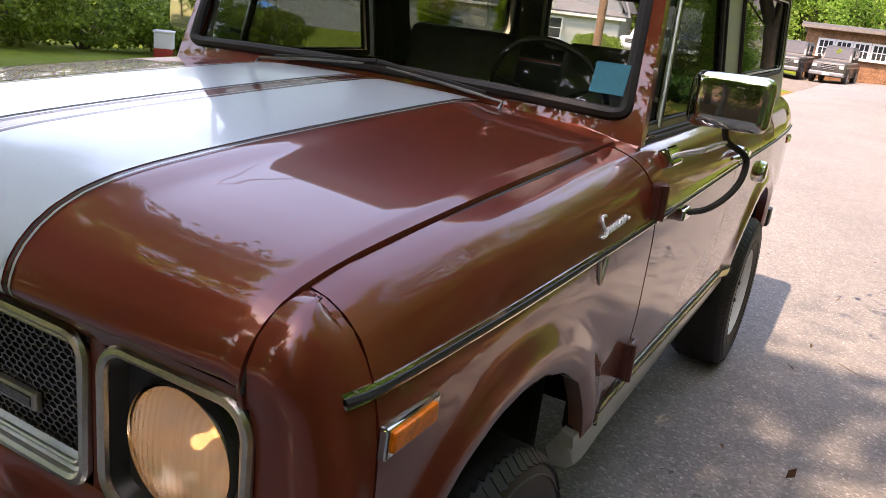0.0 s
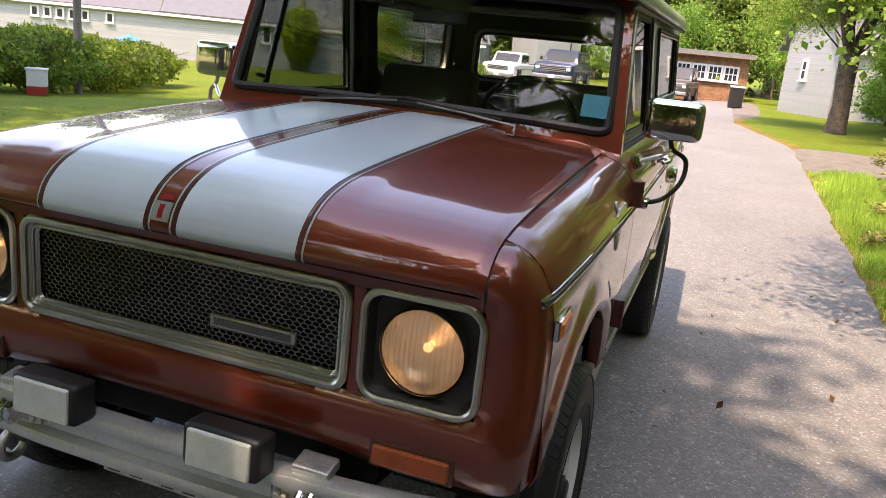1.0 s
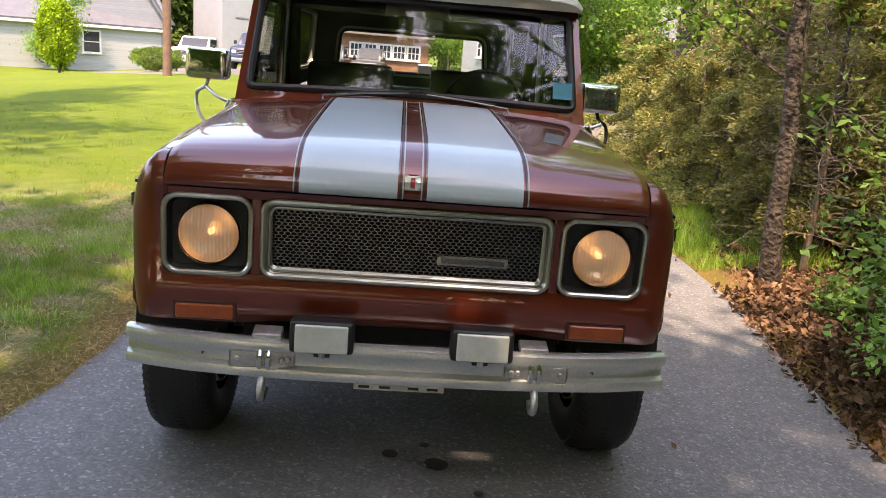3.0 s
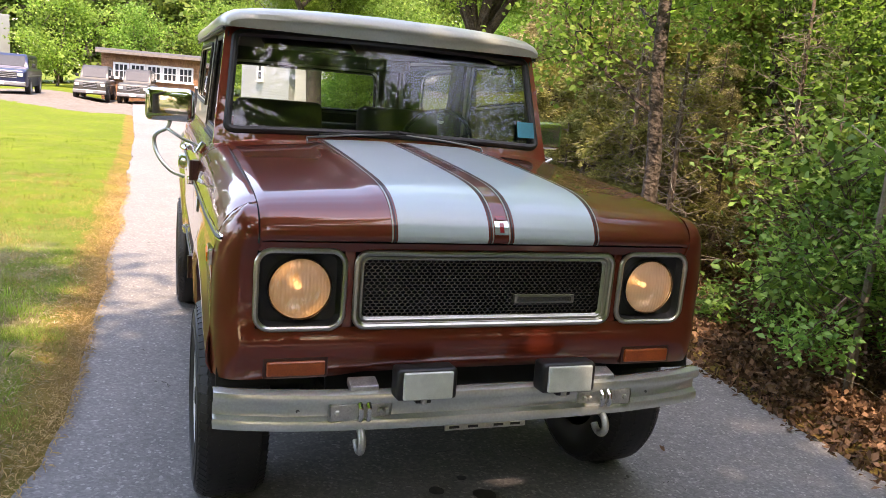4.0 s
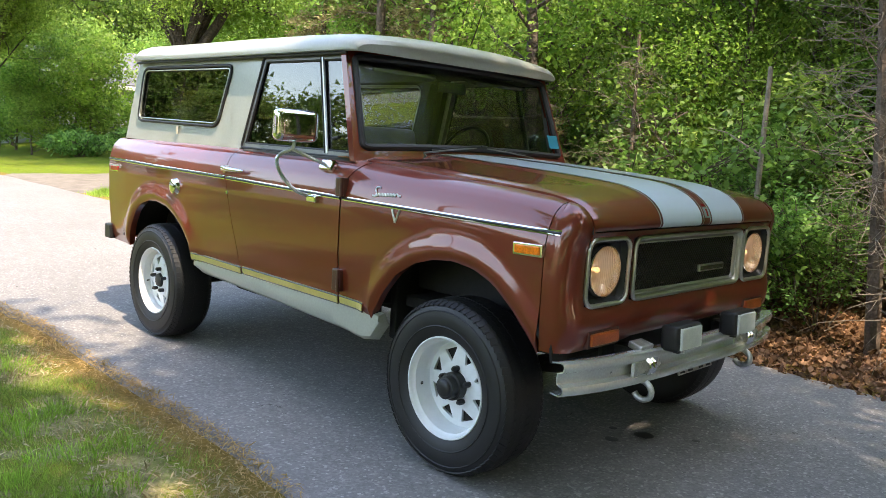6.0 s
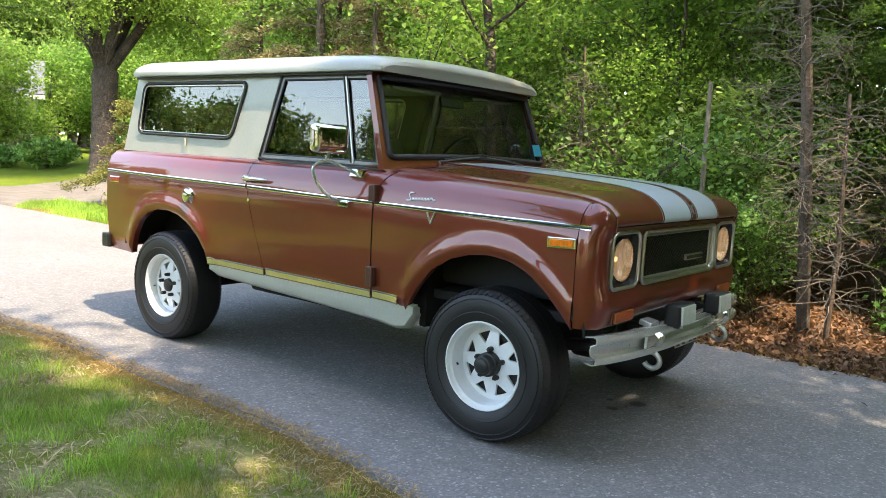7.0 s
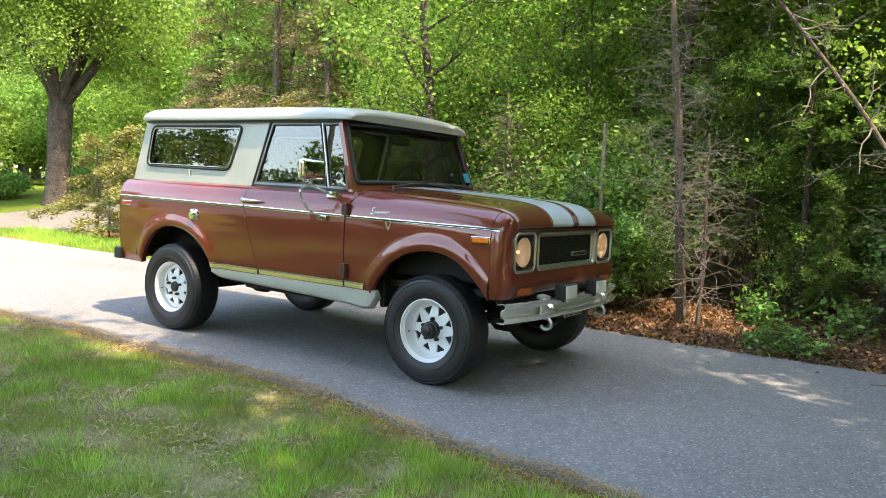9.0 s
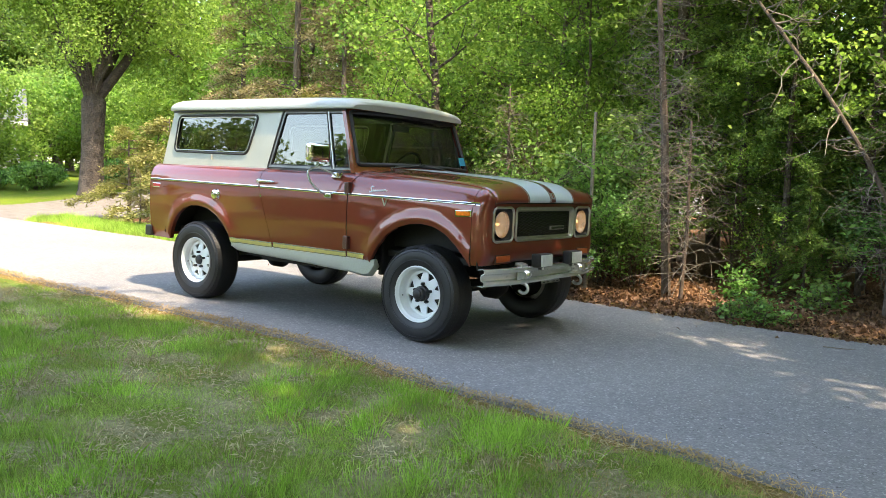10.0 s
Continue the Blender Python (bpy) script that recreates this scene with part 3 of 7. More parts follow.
ys = [-0.734 + 1.468 * k / 58 for k in range(59)]
ys = ys[:2] + [-0.7215, -0.714] + ys[2:-2] + [0.714, 0.7215] + ys[-2:]
ys = sorted(ys)
rings = []
for i in np.linspace(0, 18, 60):
    row = [hood_point(i, y) for y in ys]
    drop = [(x - 0.002, y, z - 0.03) for x, y, z in (row[0], row[-1])]
    rings.append([drop[0]] + row + [drop[1]])
v, f = loft(rings)
hood = link_mesh("hood", v, [q[::-1] for q in f], PAINT, suv, "red-brown hood with two pale racing stripes", solid=0.008)


for s in (-1, 1):
    path = [hood_point(float(i), s * 0.734) for i in np.linspace(0.4, 16.5, 50)]
    link_mesh("hood_seal", *tube([(x - 0.004, s * 0.738, z - 0.013) for x, y, z in path], 0.005, 6), BLACK, suv)


def hood_strip(name, y0, y1, i0, i1, material, lift, label=""):
    rows = [[hood_point(float(i), y0 + (y1 - y0) * k / 10, lift) for k in range(11)] for i in np.linspace(i0, i1, 64)]
    v, f = loft(rows)
    return link_mesh(name, v, [q[::-1] for q in f], material, hood, label)


for s in (-1, 1):
    hood_strip("stripe", s * 0.044, s * 0.336, 0.6, 17.6, STRIPE, 0.006, "pale blue-white vinyl stripe")
    for y in (0.036, 0.344):
        hood_strip("stripe_shadow_line", s * (y - 0.002), s * (y + 0.002), 0.6, 17.6, BLACK, 0.0062)
    for y in (0.028, 0.352):
        hood_strip("pinstripe", s * (y - 0.0023), s * (y + 0.0023), 0.6, 17.6, WHITE, 0.0062)
for s in (-1, 1):
    hood_strip("stripe_end", s * 0.044, s * 0.336, 0.55, 0.62, BLACK, 0.0064)
emblem = hood_strip("emblem_plate", -0.024, 0.024, 13.2, 15.2, STEEL, 0.010, "small chrome emblem plate")
hood_strip("emblem_bar", -0.007, 0.007, 13.5, 14.9, RED, 0.0115)
hood_strip("emblem_cap", -0.016, 0.016, 12.6, 13.0, RED, 0.009)

# cowl under the windscreen
rings = []
for x, z in ((0.545, 1.19), (0.535, 1.222), (0.515, 1.238), (0.46, 1.245), (0.40, 1.243)):
    rings.append([(x - 0.05 * (1 - (abs(y) / 0.79) ** 2) * 0.3, y, z - 0.028 * smooth((abs(y) - 0.6) / 0.2) + 0.012 * (1 - (y / 0.8) ** 2)) for y in np.linspace(-0.79, 0.79, 41)])
v, f = loft(rings)
link_mesh("cowl", v, [q[::-1] for q in f], PAINT, suv, solid=0.006)
# inner fenders, floor and bulkheads, dark
part("floor_pan", rbox((3.6, 1.36, 0.05), (-0.1, 0, 0.60), bevel=0.01), UNDER, suv)
part("engine_bay", rbox((1.15, 1.22, 0.42), (1.14, 0, 0.86), bevel=0.02), UNDER, suv)
part("rear_tub", rbox((0.95, 1.1, 0.3), (-1.35, 0, 0.76), bevel=0.02), UNDER, suv)
for s in (-1, 1):
    for x0, x1 in ((0.70, 1.72), (-1.80, -0.83)):
        rings = []
        for k in range(17):
            a = math.pi * k / 16
            cx, r = (x0 + x1) / 2, (x1 - x0) / 2 + 0.02
            rings.append([(cx + r * math.cos(a), s * y, 0.57 + 0.35 * math.sin(a)) for y in (0.845, 0.7, 0.58, 0.56)])
        v, f = loft(rings)
        link_mesh("wheel_well", v, f, UNDER, suv, solid=0.01)
    part("door_sill", rbox((1.65, 0.03, 0.5), (-0.05, s * 0.815, 0.80), bevel=0.005), UNDER, suv)


# ---- the vehicle: cab ----
def cab_y(z):
    """Half width of the hardtop at a height."""
    return interp(z, [(1.2, 0.762), (1.3, 0.752), (1.7, 0.722)])


def cab_side(s, push=0.0):
    return lambda a, b, d: (a, s * (cab_y(b) + push - d), b)


def closed_tube(ring, r, place, material, name, parent, sides=8, label=""):
    v, f = tube([place(a, b, 0) for a, b in ring], r, sides, closed=True)
    return link_mesh(name, v, f, material, parent, label)


def pane(ring, place, material, name, parent, label="", thick=0.004):
    ob = plate(ring, [], place, thick, material, name, parent, label)
    ob.visible_shadow = False
    return ob


REAR_WIN = round_poly([(-1.832, 1.326), (-0.775, 1.313), (-0.652, 1.668), (-1.785, 1.674)], 0.07, 6)
CAB_REAR = [(-1.99, 1.208), (-1.86, 1.725), (-0.362, 1.725), (-0.375, 1.69), (-0.515, 1.208)]
DOOR_WIN = round_poly([(-0.500, 1.213), (0.476, 1.209), (0.362, 1.696), (-0.350, 1.698)], 0.03, 4)
for s in (-1, 1):
    top_side = plate(CAB_REAR, [REAR_WIN], cab_side(s), 0.03, WHITE, "hardtop_side", suv, "white painted hardtop side with rounded window")
    plate(inset(CAB_REAR, 0.006), [inset(REAR_WIN, -0.016)], cab_side(s, -0.034), 0.004, LINER, "side_lining", top_side, "dark interior lining")
    closed_tube(inset(REAR_WIN, 0.006), 0.009, cab_side(s, 0.004), GASKET, "window_gasket", top_side)
    closed_tube(inset(REAR_WIN, 0.024), 0.004, cab_side(s, 0.006), ALU, "window_bead", top_side)
    pane(inset(REAR_WIN, 0.012), cab_side(s, -0.008), SIDEGLASS, "side_window", top_side)
    part("window_latch", rbox((0.012, 0.012, 0.05), (-1.25, s * 0.765, 1.285), bevel=0.002), WHITE, top_side)
    wframe = plate(DOOR_WIN, [inset(DOOR_WIN, 0.026)], cab_side(s, 0.004), 0.025, DOORALU, "window_frame", suv, "thin dull door window frame with black seal")
    closed_tube(inset(DOOR_WIN, 0.002), 0.007, cab_side(s, 0.006), GASKET, "frame_seal", wframe)
    closed_tube(inset(DOOR_WIN, 0.029), 0.006, cab_side(s, -0.002), GASKET, "glass_seal", wframe)
    pane(inset(DOOR_WIN, 0.03), cab_side(s, -0.008), SIDEGLASS, "door_glass", wframe)
    v, f = tube([(0.165, s * (cab_y(1.68) + 0.003), 1.68), (0.278, s * (cab_y(1.225) + 0.003), 1.225)], 0.008, 8)
    link_mesh("vent_divider", v, f, ALU, wframe)
    v, f = tube([(0.148, s * (cab_y(1.68) + 0.001), 1.68), (0.260, s * (cab_y(1.225) + 0.001), 1.225)], 0.007, 6)
    link_mesh("divider_seal", v, f, GASKET, wframe)
    part("vent_handle", rbox((0.05, 0.02, 0.014), (0.32, s * 0.745, 1.30), (0, -12, 0), 0.004), BLACK, wframe)

# roof with a rolled drip edge
ROOF = [(0.748, 1.700), (0.766, 1.706), (0.769, 1.728), (0.760, 1.750), (0.738, 1.774), (0.70, 1.793), (0.6, 1.810), (0.45, 1.822), (0.25, 1.830), (0.0, 1.833)]
half = ROOF + [(-y, z) for y, z in ROOF[-2::-1]]
rings = []
for x, sy, dz in ((-1.915, 0.93, -0.080), (-1.911, 0.955, -0.045), (-1.893, 0.975, -0.020), (-1.843, 0.99, -0.006), (-1.75, 1, 0.004), (-1.2, 1, 0.008), (-0.6, 1, 0.008), (0.0, 1, 0.0), (0.25, 1, -0.010), (0.36, 0.992, -0.022), (0.41, 0.98, -0.038), (0.434, 0.966, -0.056), (0.441, 0.955, -0.080)):
    row = []
    for y, z in half:
        c = (z - 1.700) / 0.133
        crown = 0.030 * (1 - (y / 0.77) ** 2) * smooth((x - 0.2) / 0.2)
        row.append((x + crown, y * sy, 1.700 + max(0.0, (0.133 + dz)) * c + 0.010 * smooth((-x - 1.0) / 0.8)))
    rings.append(row)
v, f = loft(rings)
v = list(v)
n = len(half)
f += [tuple(range(n))[::-1], tuple(range(len(v) - n, len(v)))]
link_mesh("roof", v, [q[::-1] for q in f], WHITE, suv, "white hardtop roof with overhanging front lip")
for s in (-1, 1):
    v, f = tube([(-1.83, s * 0.754, 1.699), (-0.9, s * 0.753, 1.697), (-0.3, s * 0.753, 1.695), (0.38, s * 0.751, 1.692)], 0.008, 6)
    link_mesh("drip_seal", v, f, GASKET, suv)
part("headliner", rbox((2.05, 1.38, 0.02), (-0.75, 0, 1.715), bevel=0.005), LINER, suv)

# windscreen frame
def screen(a, b, d):
    """a: across, b: 0 at the foot to 1 at the head; d: inwards."""
    return (0.545 - 0.165 * b - d - 0.02 * (a / 0.79) ** 2, a, 1.234 + 0.478 * b - 0.02 * (a / 0.8) ** 2 * (1 - b) - 0.02 * (a / 0.8) ** 2 * b)


FRAME_OUT = [(-0.795, -0.03), (0.795, -0.03), (0.742, 1.02), (-0.742, 1.02)]
FRAME_IN = round_poly([(-0.738, 0.10), (0.738, 0.10), (0.700, 0.965), (-0.700, 0.965)], 0.05, 6)
PANE = inset(FRAME_IN, -0.004)


def dense(ring, step=0.12):
    out = []
    for i in range(len(ring)):
        a, b = Vector(ring[i]), Vector(ring[(i + 1) % len(ring)])
        k = max(1, int((b - a).length / step))
        out += [tuple(a + (b - a) * j / k) for j in range(k)]
    return out


windshield = plate(dense(FRAME_OUT), [dense(FRAME_IN)], screen, 0.036, PAINT, "windshield_frame", suv, "red-brown windscreen surround")
closed_tube(dense(FRAME_IN), 0.017, lambda a, b, d: screen(a, b, -0.002), GASKET, "windshield_gasket", windshield)
pane(dense(PANE), lambda a, b, d: screen(a, b, 0.012 + d), GLASS, "windshield_glass", windshield)
part("sticker", rbox((0.002, 0.088, 0.078), (0.503, 0.682, 1.348), (0, -20, 0), 0), BLUE, windshield, "square blue inspection sticker")
for y0, y1 in ((-0.40, -0.02), (0.43, 0.06)):
    a, b = Vector(screen(y0, 0.05, -0.03)), Vector(screen(y1, 0.115, -0.028))
    wiper = link_mesh("wiper", *tube([a + Vector((0.02, 0, -0.02)), a, a.lerp(b, 0.5) + Vector((0.006, 0, 0.004)), b], [0.008, 0.005, 0.0038, 0.0032], 8), DOORALU, suv, "dull grey wiper arm with black blade")
    link_mesh("blade", *tube([a.lerp(b, 0.15) + Vector((-0.008, 0, 0.008)), b + (b - a) * 0.1 + Vector((-0.01, 0, 0.008))], 0.0065, 6), BLACK, wiper)

# tail: lower tailgate and upper hatch with its window
plate([(-0.80, 0.52), (0.80, 0.52), (0.815, 1.05), (0.74, 1.208), (-0.74, 1.208), (-0.815, 1.05)], [], lambda a, b, d: (-2.08 + d + 0.25 * max(0.0, b - 0.95) ** 1.5, a, b), 0.02, PAINT, "tailgate", suv)
HATCH_WIN = round_poly([(-0.56, 1.30), (0.56, 1.30), (0.53, 1.60), (-0.53, 1.60)], 0.07, 6)
hatch = plate([(-0.755, 1.208), (0.755, 1.208), (0.71, 1.725), (-0.71, 1.725)], [HATCH_WIN], lambda a, b, d: (-1.985 + 0.13 * (b - 1.208) / 0.49 + d, a, b), 0.03, WHITE, "rear_hatch", suv, "white rear hatch with wide window")
plate([(-0.74, 1.215), (0.74, 1.215), (0.70, 1.715), (-0.70, 1.715)], [inset(HATCH_WIN, -0.018)], lambda a, b, d: (-1.950 + 0.13 * (b - 1.208) / 0.49 + d, a, b), 0.004, LINER, "hatch_lining", hatch, "dark interior lining")
closed_tube(inset(HATCH_WIN, 0.006), 0.014, lambda a, b, d: (-1.975 + 0.13 * (b - 1.208) / 0.49, a, b), GASKET, "hatch_gasket", hatch)
pane(HATCH_WIN, lambda a, b, d: (-1.97 + 0.13 * (b - 1.208) / 0.49 + d, a, b), GLASS, "hatch_glass", hatch)

# cabin
part("dashboard", rbox((0.26, 1.4, 0.24), (0.36, 0, 1.14), bevel=0.05, seg=4), BLACK, suv, smooth=True)
for y in (-0.36, 0.36):
    seat = part("front_seat", rbox((0.50, 0.52, 0.16), (-0.30, y, 0.86), (0, -4, 0), 0.05, 4), VINYL, suv, "grey vinyl bucket seat", True)
    part("backrest", rbox((0.13, 0.50, 0.52), (-0.60, y, 1.12), (0, -12, 0), 0.05, 4), VINYL, seat, smooth=True)
part("rear_seat", rbox((0.14, 1.05, 0.42), (-1.42, 0, 1.02), (0, -12, 0), 0.05, 4), VINYL, suv, smooth=True)
ring = [(0.10 + 0.075 * math.cos(a) * 1.0, 0.36 + 0.195 * math.sin(a), 1.225 + 0.18 * math.cos(a)) for a in np.linspace(0, 2 * math.pi, 33)[:-1]]
wheel = link_mesh("steering_wheel", *tube(ring, 0.011, 8, True), BLACK, suv, "thin black steering wheel")
link_mesh("spokes", *merge([tube([ring[i], (0.12, 0.36, 1.21), ring[j]], 0.008, 6) for i, j in ((6, 26), (10, 22))] + [tube([(0.12, 0.36, 1.21), (0.36, 0.36, 1.08)], 0.02, 8)]), BLACK, wheel)
part("inside_mirror", rbox((0.02, 0.22, 0.06), (0.30, 0.02, 1.60), (0, -12, 0), 0.01), BLACK, suv)
for s in (-1, 1):
    part("sun_visor", rbox((0.16, 0.42, 0.02), (0.28, s * 0.36, 1.655), (0, 14, 0), 0.008), LINER, suv)
    part("inner_pillar", rbox((0.10, 0.05, 0.5), (-0.54, s * 0.675, 1.44), (0, 14, 0), 0.015), LINER, suv)
    part("door_card", rbox((0.95, 0.03, 0.5), (0.02, s * 0.77, 0.96), bevel=0.01), LINER, suv)


# ---- the vehicle: front ----
def front(s_y, z0, x):
    return lambda a, b, d: (x - d, s_y + a, z0 + b)


# grille: bright frame, hexagonal mesh, name bar without lettering
GW, GH = 0.90, 0.245
grille = closed_tube(rrect(GW - 0.012, GH - 0.012, 0.035), 0.010, front(0, 0.883, 1.792), ALU, "grille_frame", suv, label="bright grille frame round a black perforated mesh")
closed_tube(rrect(GW - 0.05, GH - 0.05, 0.022), 0.0045, front(0, 0.883, 1.784), ALU, "inner_bead", grille)
v, f = band([(1.790, a, 0.883 + b) for a, b in rrect(GW - 0.02, GH - 0.02, 0.03)], [(1.768, a, 0.883 + b) for a, b in rrect(GW - 0.06, GH - 0.06, 0.02)])
link_mesh("grille_reveal", v, f, ALU, grille, solid=0.003)
HW, HH = 0.0190, 0.0100
v, f = [], []
rows_n, cols_n = 20, 45
for r in range(rows_n):
    for c in range(cols_n):
        cy = -0.42 + HW * (c + 0.5 * (r % 2))
        cz = 0.883 - 0.094 + HH * r
        if abs(cy) > 0.418:
            continue
        k = len(v)
        for sc in (1.0, 0.78):
            for i in range(6):
                a = radians(60 * i + 30)
                v.append((1.768, cy + HW * 0.58 * sc * math.cos(a), cz + HH * 0.64 * sc * math.sin(a)))
        f += [(k + i, k + (i + 1) % 6, k + 6 + (i + 1) % 6, k + 6 + i) for i in range(6)]
GRILLEMETAL = mat("dark_bronze_mesh", (0.17, 0.17, 0.155), 0.25, 0.9, 0.25, 20, 120, 0.1)
link_mesh("grille_mesh", v, f, GRILLEMETAL, grille, "dark perforated grille mesh", smooth=False, solid=0.003)
part("grille_backing", rbox((0.01, 0.92, 0.26), (1.728, 0, 0.884), bevel=0.002), BLACK, grille)
bar = part("name_bar", rbox((0.012, 0.222, 0.030), (1.776, 0.205, 0.846), bevel=0.003), ALU, grille, "plain metal name bar")
part("bar_inlay", rbox((0.004, 0.200, 0.017), (1.783, 0.205, 0.846), bevel=0.001), GRILLEMETAL, bar)

# headlamps
for s in (-1, 1):
    cy, cz = s * 0.612, 0.884
    ring = rrect(0.262, 0.240, 0.045)
    bezel = closed_tube(ring, 0.009, front(cy, cz, 1.790), ALU, "headlight_bezel", suv, label="bright square headlight bezel with black dish")
    outer = [(1.786, cy + a, cz + b) for a, b in inset(ring, 0.004)]
    mid = [(1.762, cy + a, cz + b) for a, b in inset(ring, 0.018)]
    n = len(ring)
    circ = []
    for a, b in ring:
        t = math.atan2(b, a)
        circ.append((1.752, cy + 0.1 * math.cos(t), cz + 0.1 * math.sin(t)))
    link_mesh("headlight_dish", *merge([band(outer, mid), band(mid, circ)]), BLACK, bezel, solid=0.003)
    lamp = link_mesh("headlight_rim", *lathe([(1.750, 0.090), (1.772, 0.093), (1.780, 0.0955), (1.772, 0.100), (1.752, 0.102)], (0, cy, cz), "x"), CHROME, bezel)
    link_mesh("reflector", *lathe([(1.776, 0.091), (1.755, 0.085), (1.735, 0.068), (1.722, 0.04), (1.718, 0.0)], (0, cy, cz), "x"), REFLECTOR, bezel)
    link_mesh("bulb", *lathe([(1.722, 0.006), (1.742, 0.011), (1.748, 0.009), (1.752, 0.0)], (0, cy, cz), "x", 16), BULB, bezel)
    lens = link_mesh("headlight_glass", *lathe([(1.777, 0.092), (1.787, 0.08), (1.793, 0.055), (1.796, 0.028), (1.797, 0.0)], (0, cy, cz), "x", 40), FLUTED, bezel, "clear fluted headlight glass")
    lens.visible_shadow = False
    # low turn signals
    turn = part("turn_signal", rbox((0.03, 0.196, 0.066), (1.785, s * 0.617, 0.643), bevel=0.006), HINGE, suv, "dull orange turn signal in a painted surround")
    part("turn_lens", rbox((0.016, 0.176, 0.046), (1.802, s * 0.617, 0.643), bevel=0.007, seg=3), DULLAMBER, turn)

def chaikin(path, n=3):
    """Round off the corners of a bent bar."""
    pts = [Vector(p) for p in path]
    for _ in range(n):
        cut = [pts[0]]
        for a, b in zip(pts, pts[1:]):
            cut += [a.lerp(b, 0.25), a.lerp(b, 0.75)]
        pts = cut + [pts[-1]]
    return pts


# bumper with two ridges
BUMP = [(-0.05, 0.577), (-0.012, 0.583), (0.0, 0.578), (0.004, 0.565), (0.0, 0.552), (-0.022, 0.543), (-0.026, 0.523), (-0.022, 0.503), (0.0, 0.495), (0.004, 0.482), (0.0, 0.468), (-0.012, 0.463), (-0.05, 0.467)]


def bumper_x(y):
    """Foremost line of the bumper, bowed back towards its ends."""
    return interp(abs(y), [(0, 1.888), (0.3, 1.885), (0.5, 1.874), (0.65, 1.856), (0.78, 1.828), (0.855, 1.803)])


rings = []
for y in np.linspace(-0.855, 0.855, 61):
    rings.append([(bumper_x(y) + dx, y, z) for dx, z in BUMP])
v, f = loft(rings)
bumper = link_mesh("front_bumper", v, f, STEEL, suv, "silver-painted ridged steel front bumper", solid=0.006)
for s in (-1, 1):
    part("bumper_bracket", rbox((0.16, 0.05, 0.04), (1.775, s * 0.40, 0.523), bevel=0.004), UNDER, bumper)
    mount = part("hook_plate", rbox((0.012, 0.20, 0.058), (1.868, s * 0.425, 0.523), (0, 0, -s * 4), 0.012, 3), GALV, bumper, "galvanised tow hook plate")
    for dy in (-0.075, 0.06, 0.08):
        link_mesh("bolt", *lathe([(0.0, 0.0), (0.0, 0.010), (0.009, 0.010), (0.012, 0.006), (0.012, 0.0)], (1.872, s * (0.425 - dy), 0.524), "x", 6), GALV, mount)
    for dy in (-0.013, 0.013):
        yy = s * 0.418 + dy
        link_mesh("shackle_ear", *tube([(1.876, yy, 0.552), (1.894, yy, 0.540), (1.897, yy, 0.522), (1.890, yy, 0.504), (1.874, yy, 0.498)], 0.009, 8), CHROME, mount)
    hook = [(1.80, s * 0.424, 0.470), (1.85, s * 0.424, 0.468), (1.888, s * 0.424, 0.458), (1.906, s * 0.424, 0.432), (1.898, s * 0.424, 0.404), (1.872, s * 0.424, 0.391), (1.845, s * 0.424, 0.397), (1.832, s * 0.424, 0.412)]
    link_mesh("tow_hook", *tube(chaikin(hook, 2), 0.0125, 10), GALV, bumper, "galvanised tow hook")
    link_mesh("bolt_hole", *lathe([(0.0, 0.0), (0.001, 0.006)], (bumper_x(0.612) - 0.0225, s * 0.612, 0.520), "x", 10), BLACK, bumper)
    link_mesh("tow_arm", *tube([(1.80, s * 0.424, 0.470), (1.72, s * 0.41, 0.50)], 0.016, 8), BLACK, bumper)
    # auxiliary lamps on the bumper
    cy = s * 0.241
    fog = part("fog_lamp", rbox((0.075, 0.192, 0.100), (1.906, cy, 0.624), (0, -3, 0), 0.016, 3), BLACK, suv, "rectangular auxiliary lamp with clear lens and black housing", True)
    part("fog_glass", rbox((0.014, 0.158, 0.086), (1.946, cy, 0.625), (0, -3, 0), 0.007, 3), FOGLENS, fog)
    part("lamp_foot", rbox((0.03, 0.05, 0.03), (1.90, cy, 0.570), bevel=0.004), BLACK, fog)
    link_mesh("lamp_bolt", *lathe([(0.556, 0.0), (0.556, 0.010), (0.575, 0.010)], (1.915, cy, 0), "z", 8), GALV, fog)
    part("bumper_tab", rbox((0.06, 0.09, 0.025), (1.835, s * 0.415, 0.594), (0, 12, 0), 0.006), GALV, bumper)
plate_bar = part("plate_bracket", rbox((0.006, 0.285, 0.022), (1.856, 0.0, 0.444), (0, -14, 0), 0.004), GALV, bumper, "bare slotted plate bracket")
for y in (-0.11, -0.045, 0.045, 0.105):
    part("slot", rbox((0.003, 0.035, 0.008), (1.860, y, 0.444), (0, -14, 0), 0.001), BLACK, plate_bar)
part("bracket_tab", rbox((0.008, 0.07, 0.03), (1.852, 0.0, 0.456), bevel=0.003), GALV, plate_bar)
# black strip added behind the bumper in place of the shade there
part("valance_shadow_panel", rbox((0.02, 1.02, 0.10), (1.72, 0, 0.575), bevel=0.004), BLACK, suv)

# ---- the vehicle: flanks ----
def strip(name, x0, x1, z0, z1, h, out, s, material, parent, n=40, label=""):
    rings = []
    for i in range(n + 1):
        q = i / n
        x, z = x0 + (x1 - x0) * q, z0 + (z1 - z0) * q
        pts = []
        for dz, o in ((-h / 2, 0.0), (-h / 2, out), (0.0, out + 0.002), (h / 2, out), (h / 2, 0.0)):
            pts.append((x, s * (skin(x, z + dz) + o), z + dz))
        rings.append(pts)
    v, f = loft(rings, caps=True)
    return link_mesh(name, v, f, material, parent, label)


def trim_z(x):
    return interp(x, [(-2.03, 1.066), (-0.5, 1.052), (0.53, 1.037), (1.745, 1.026)])


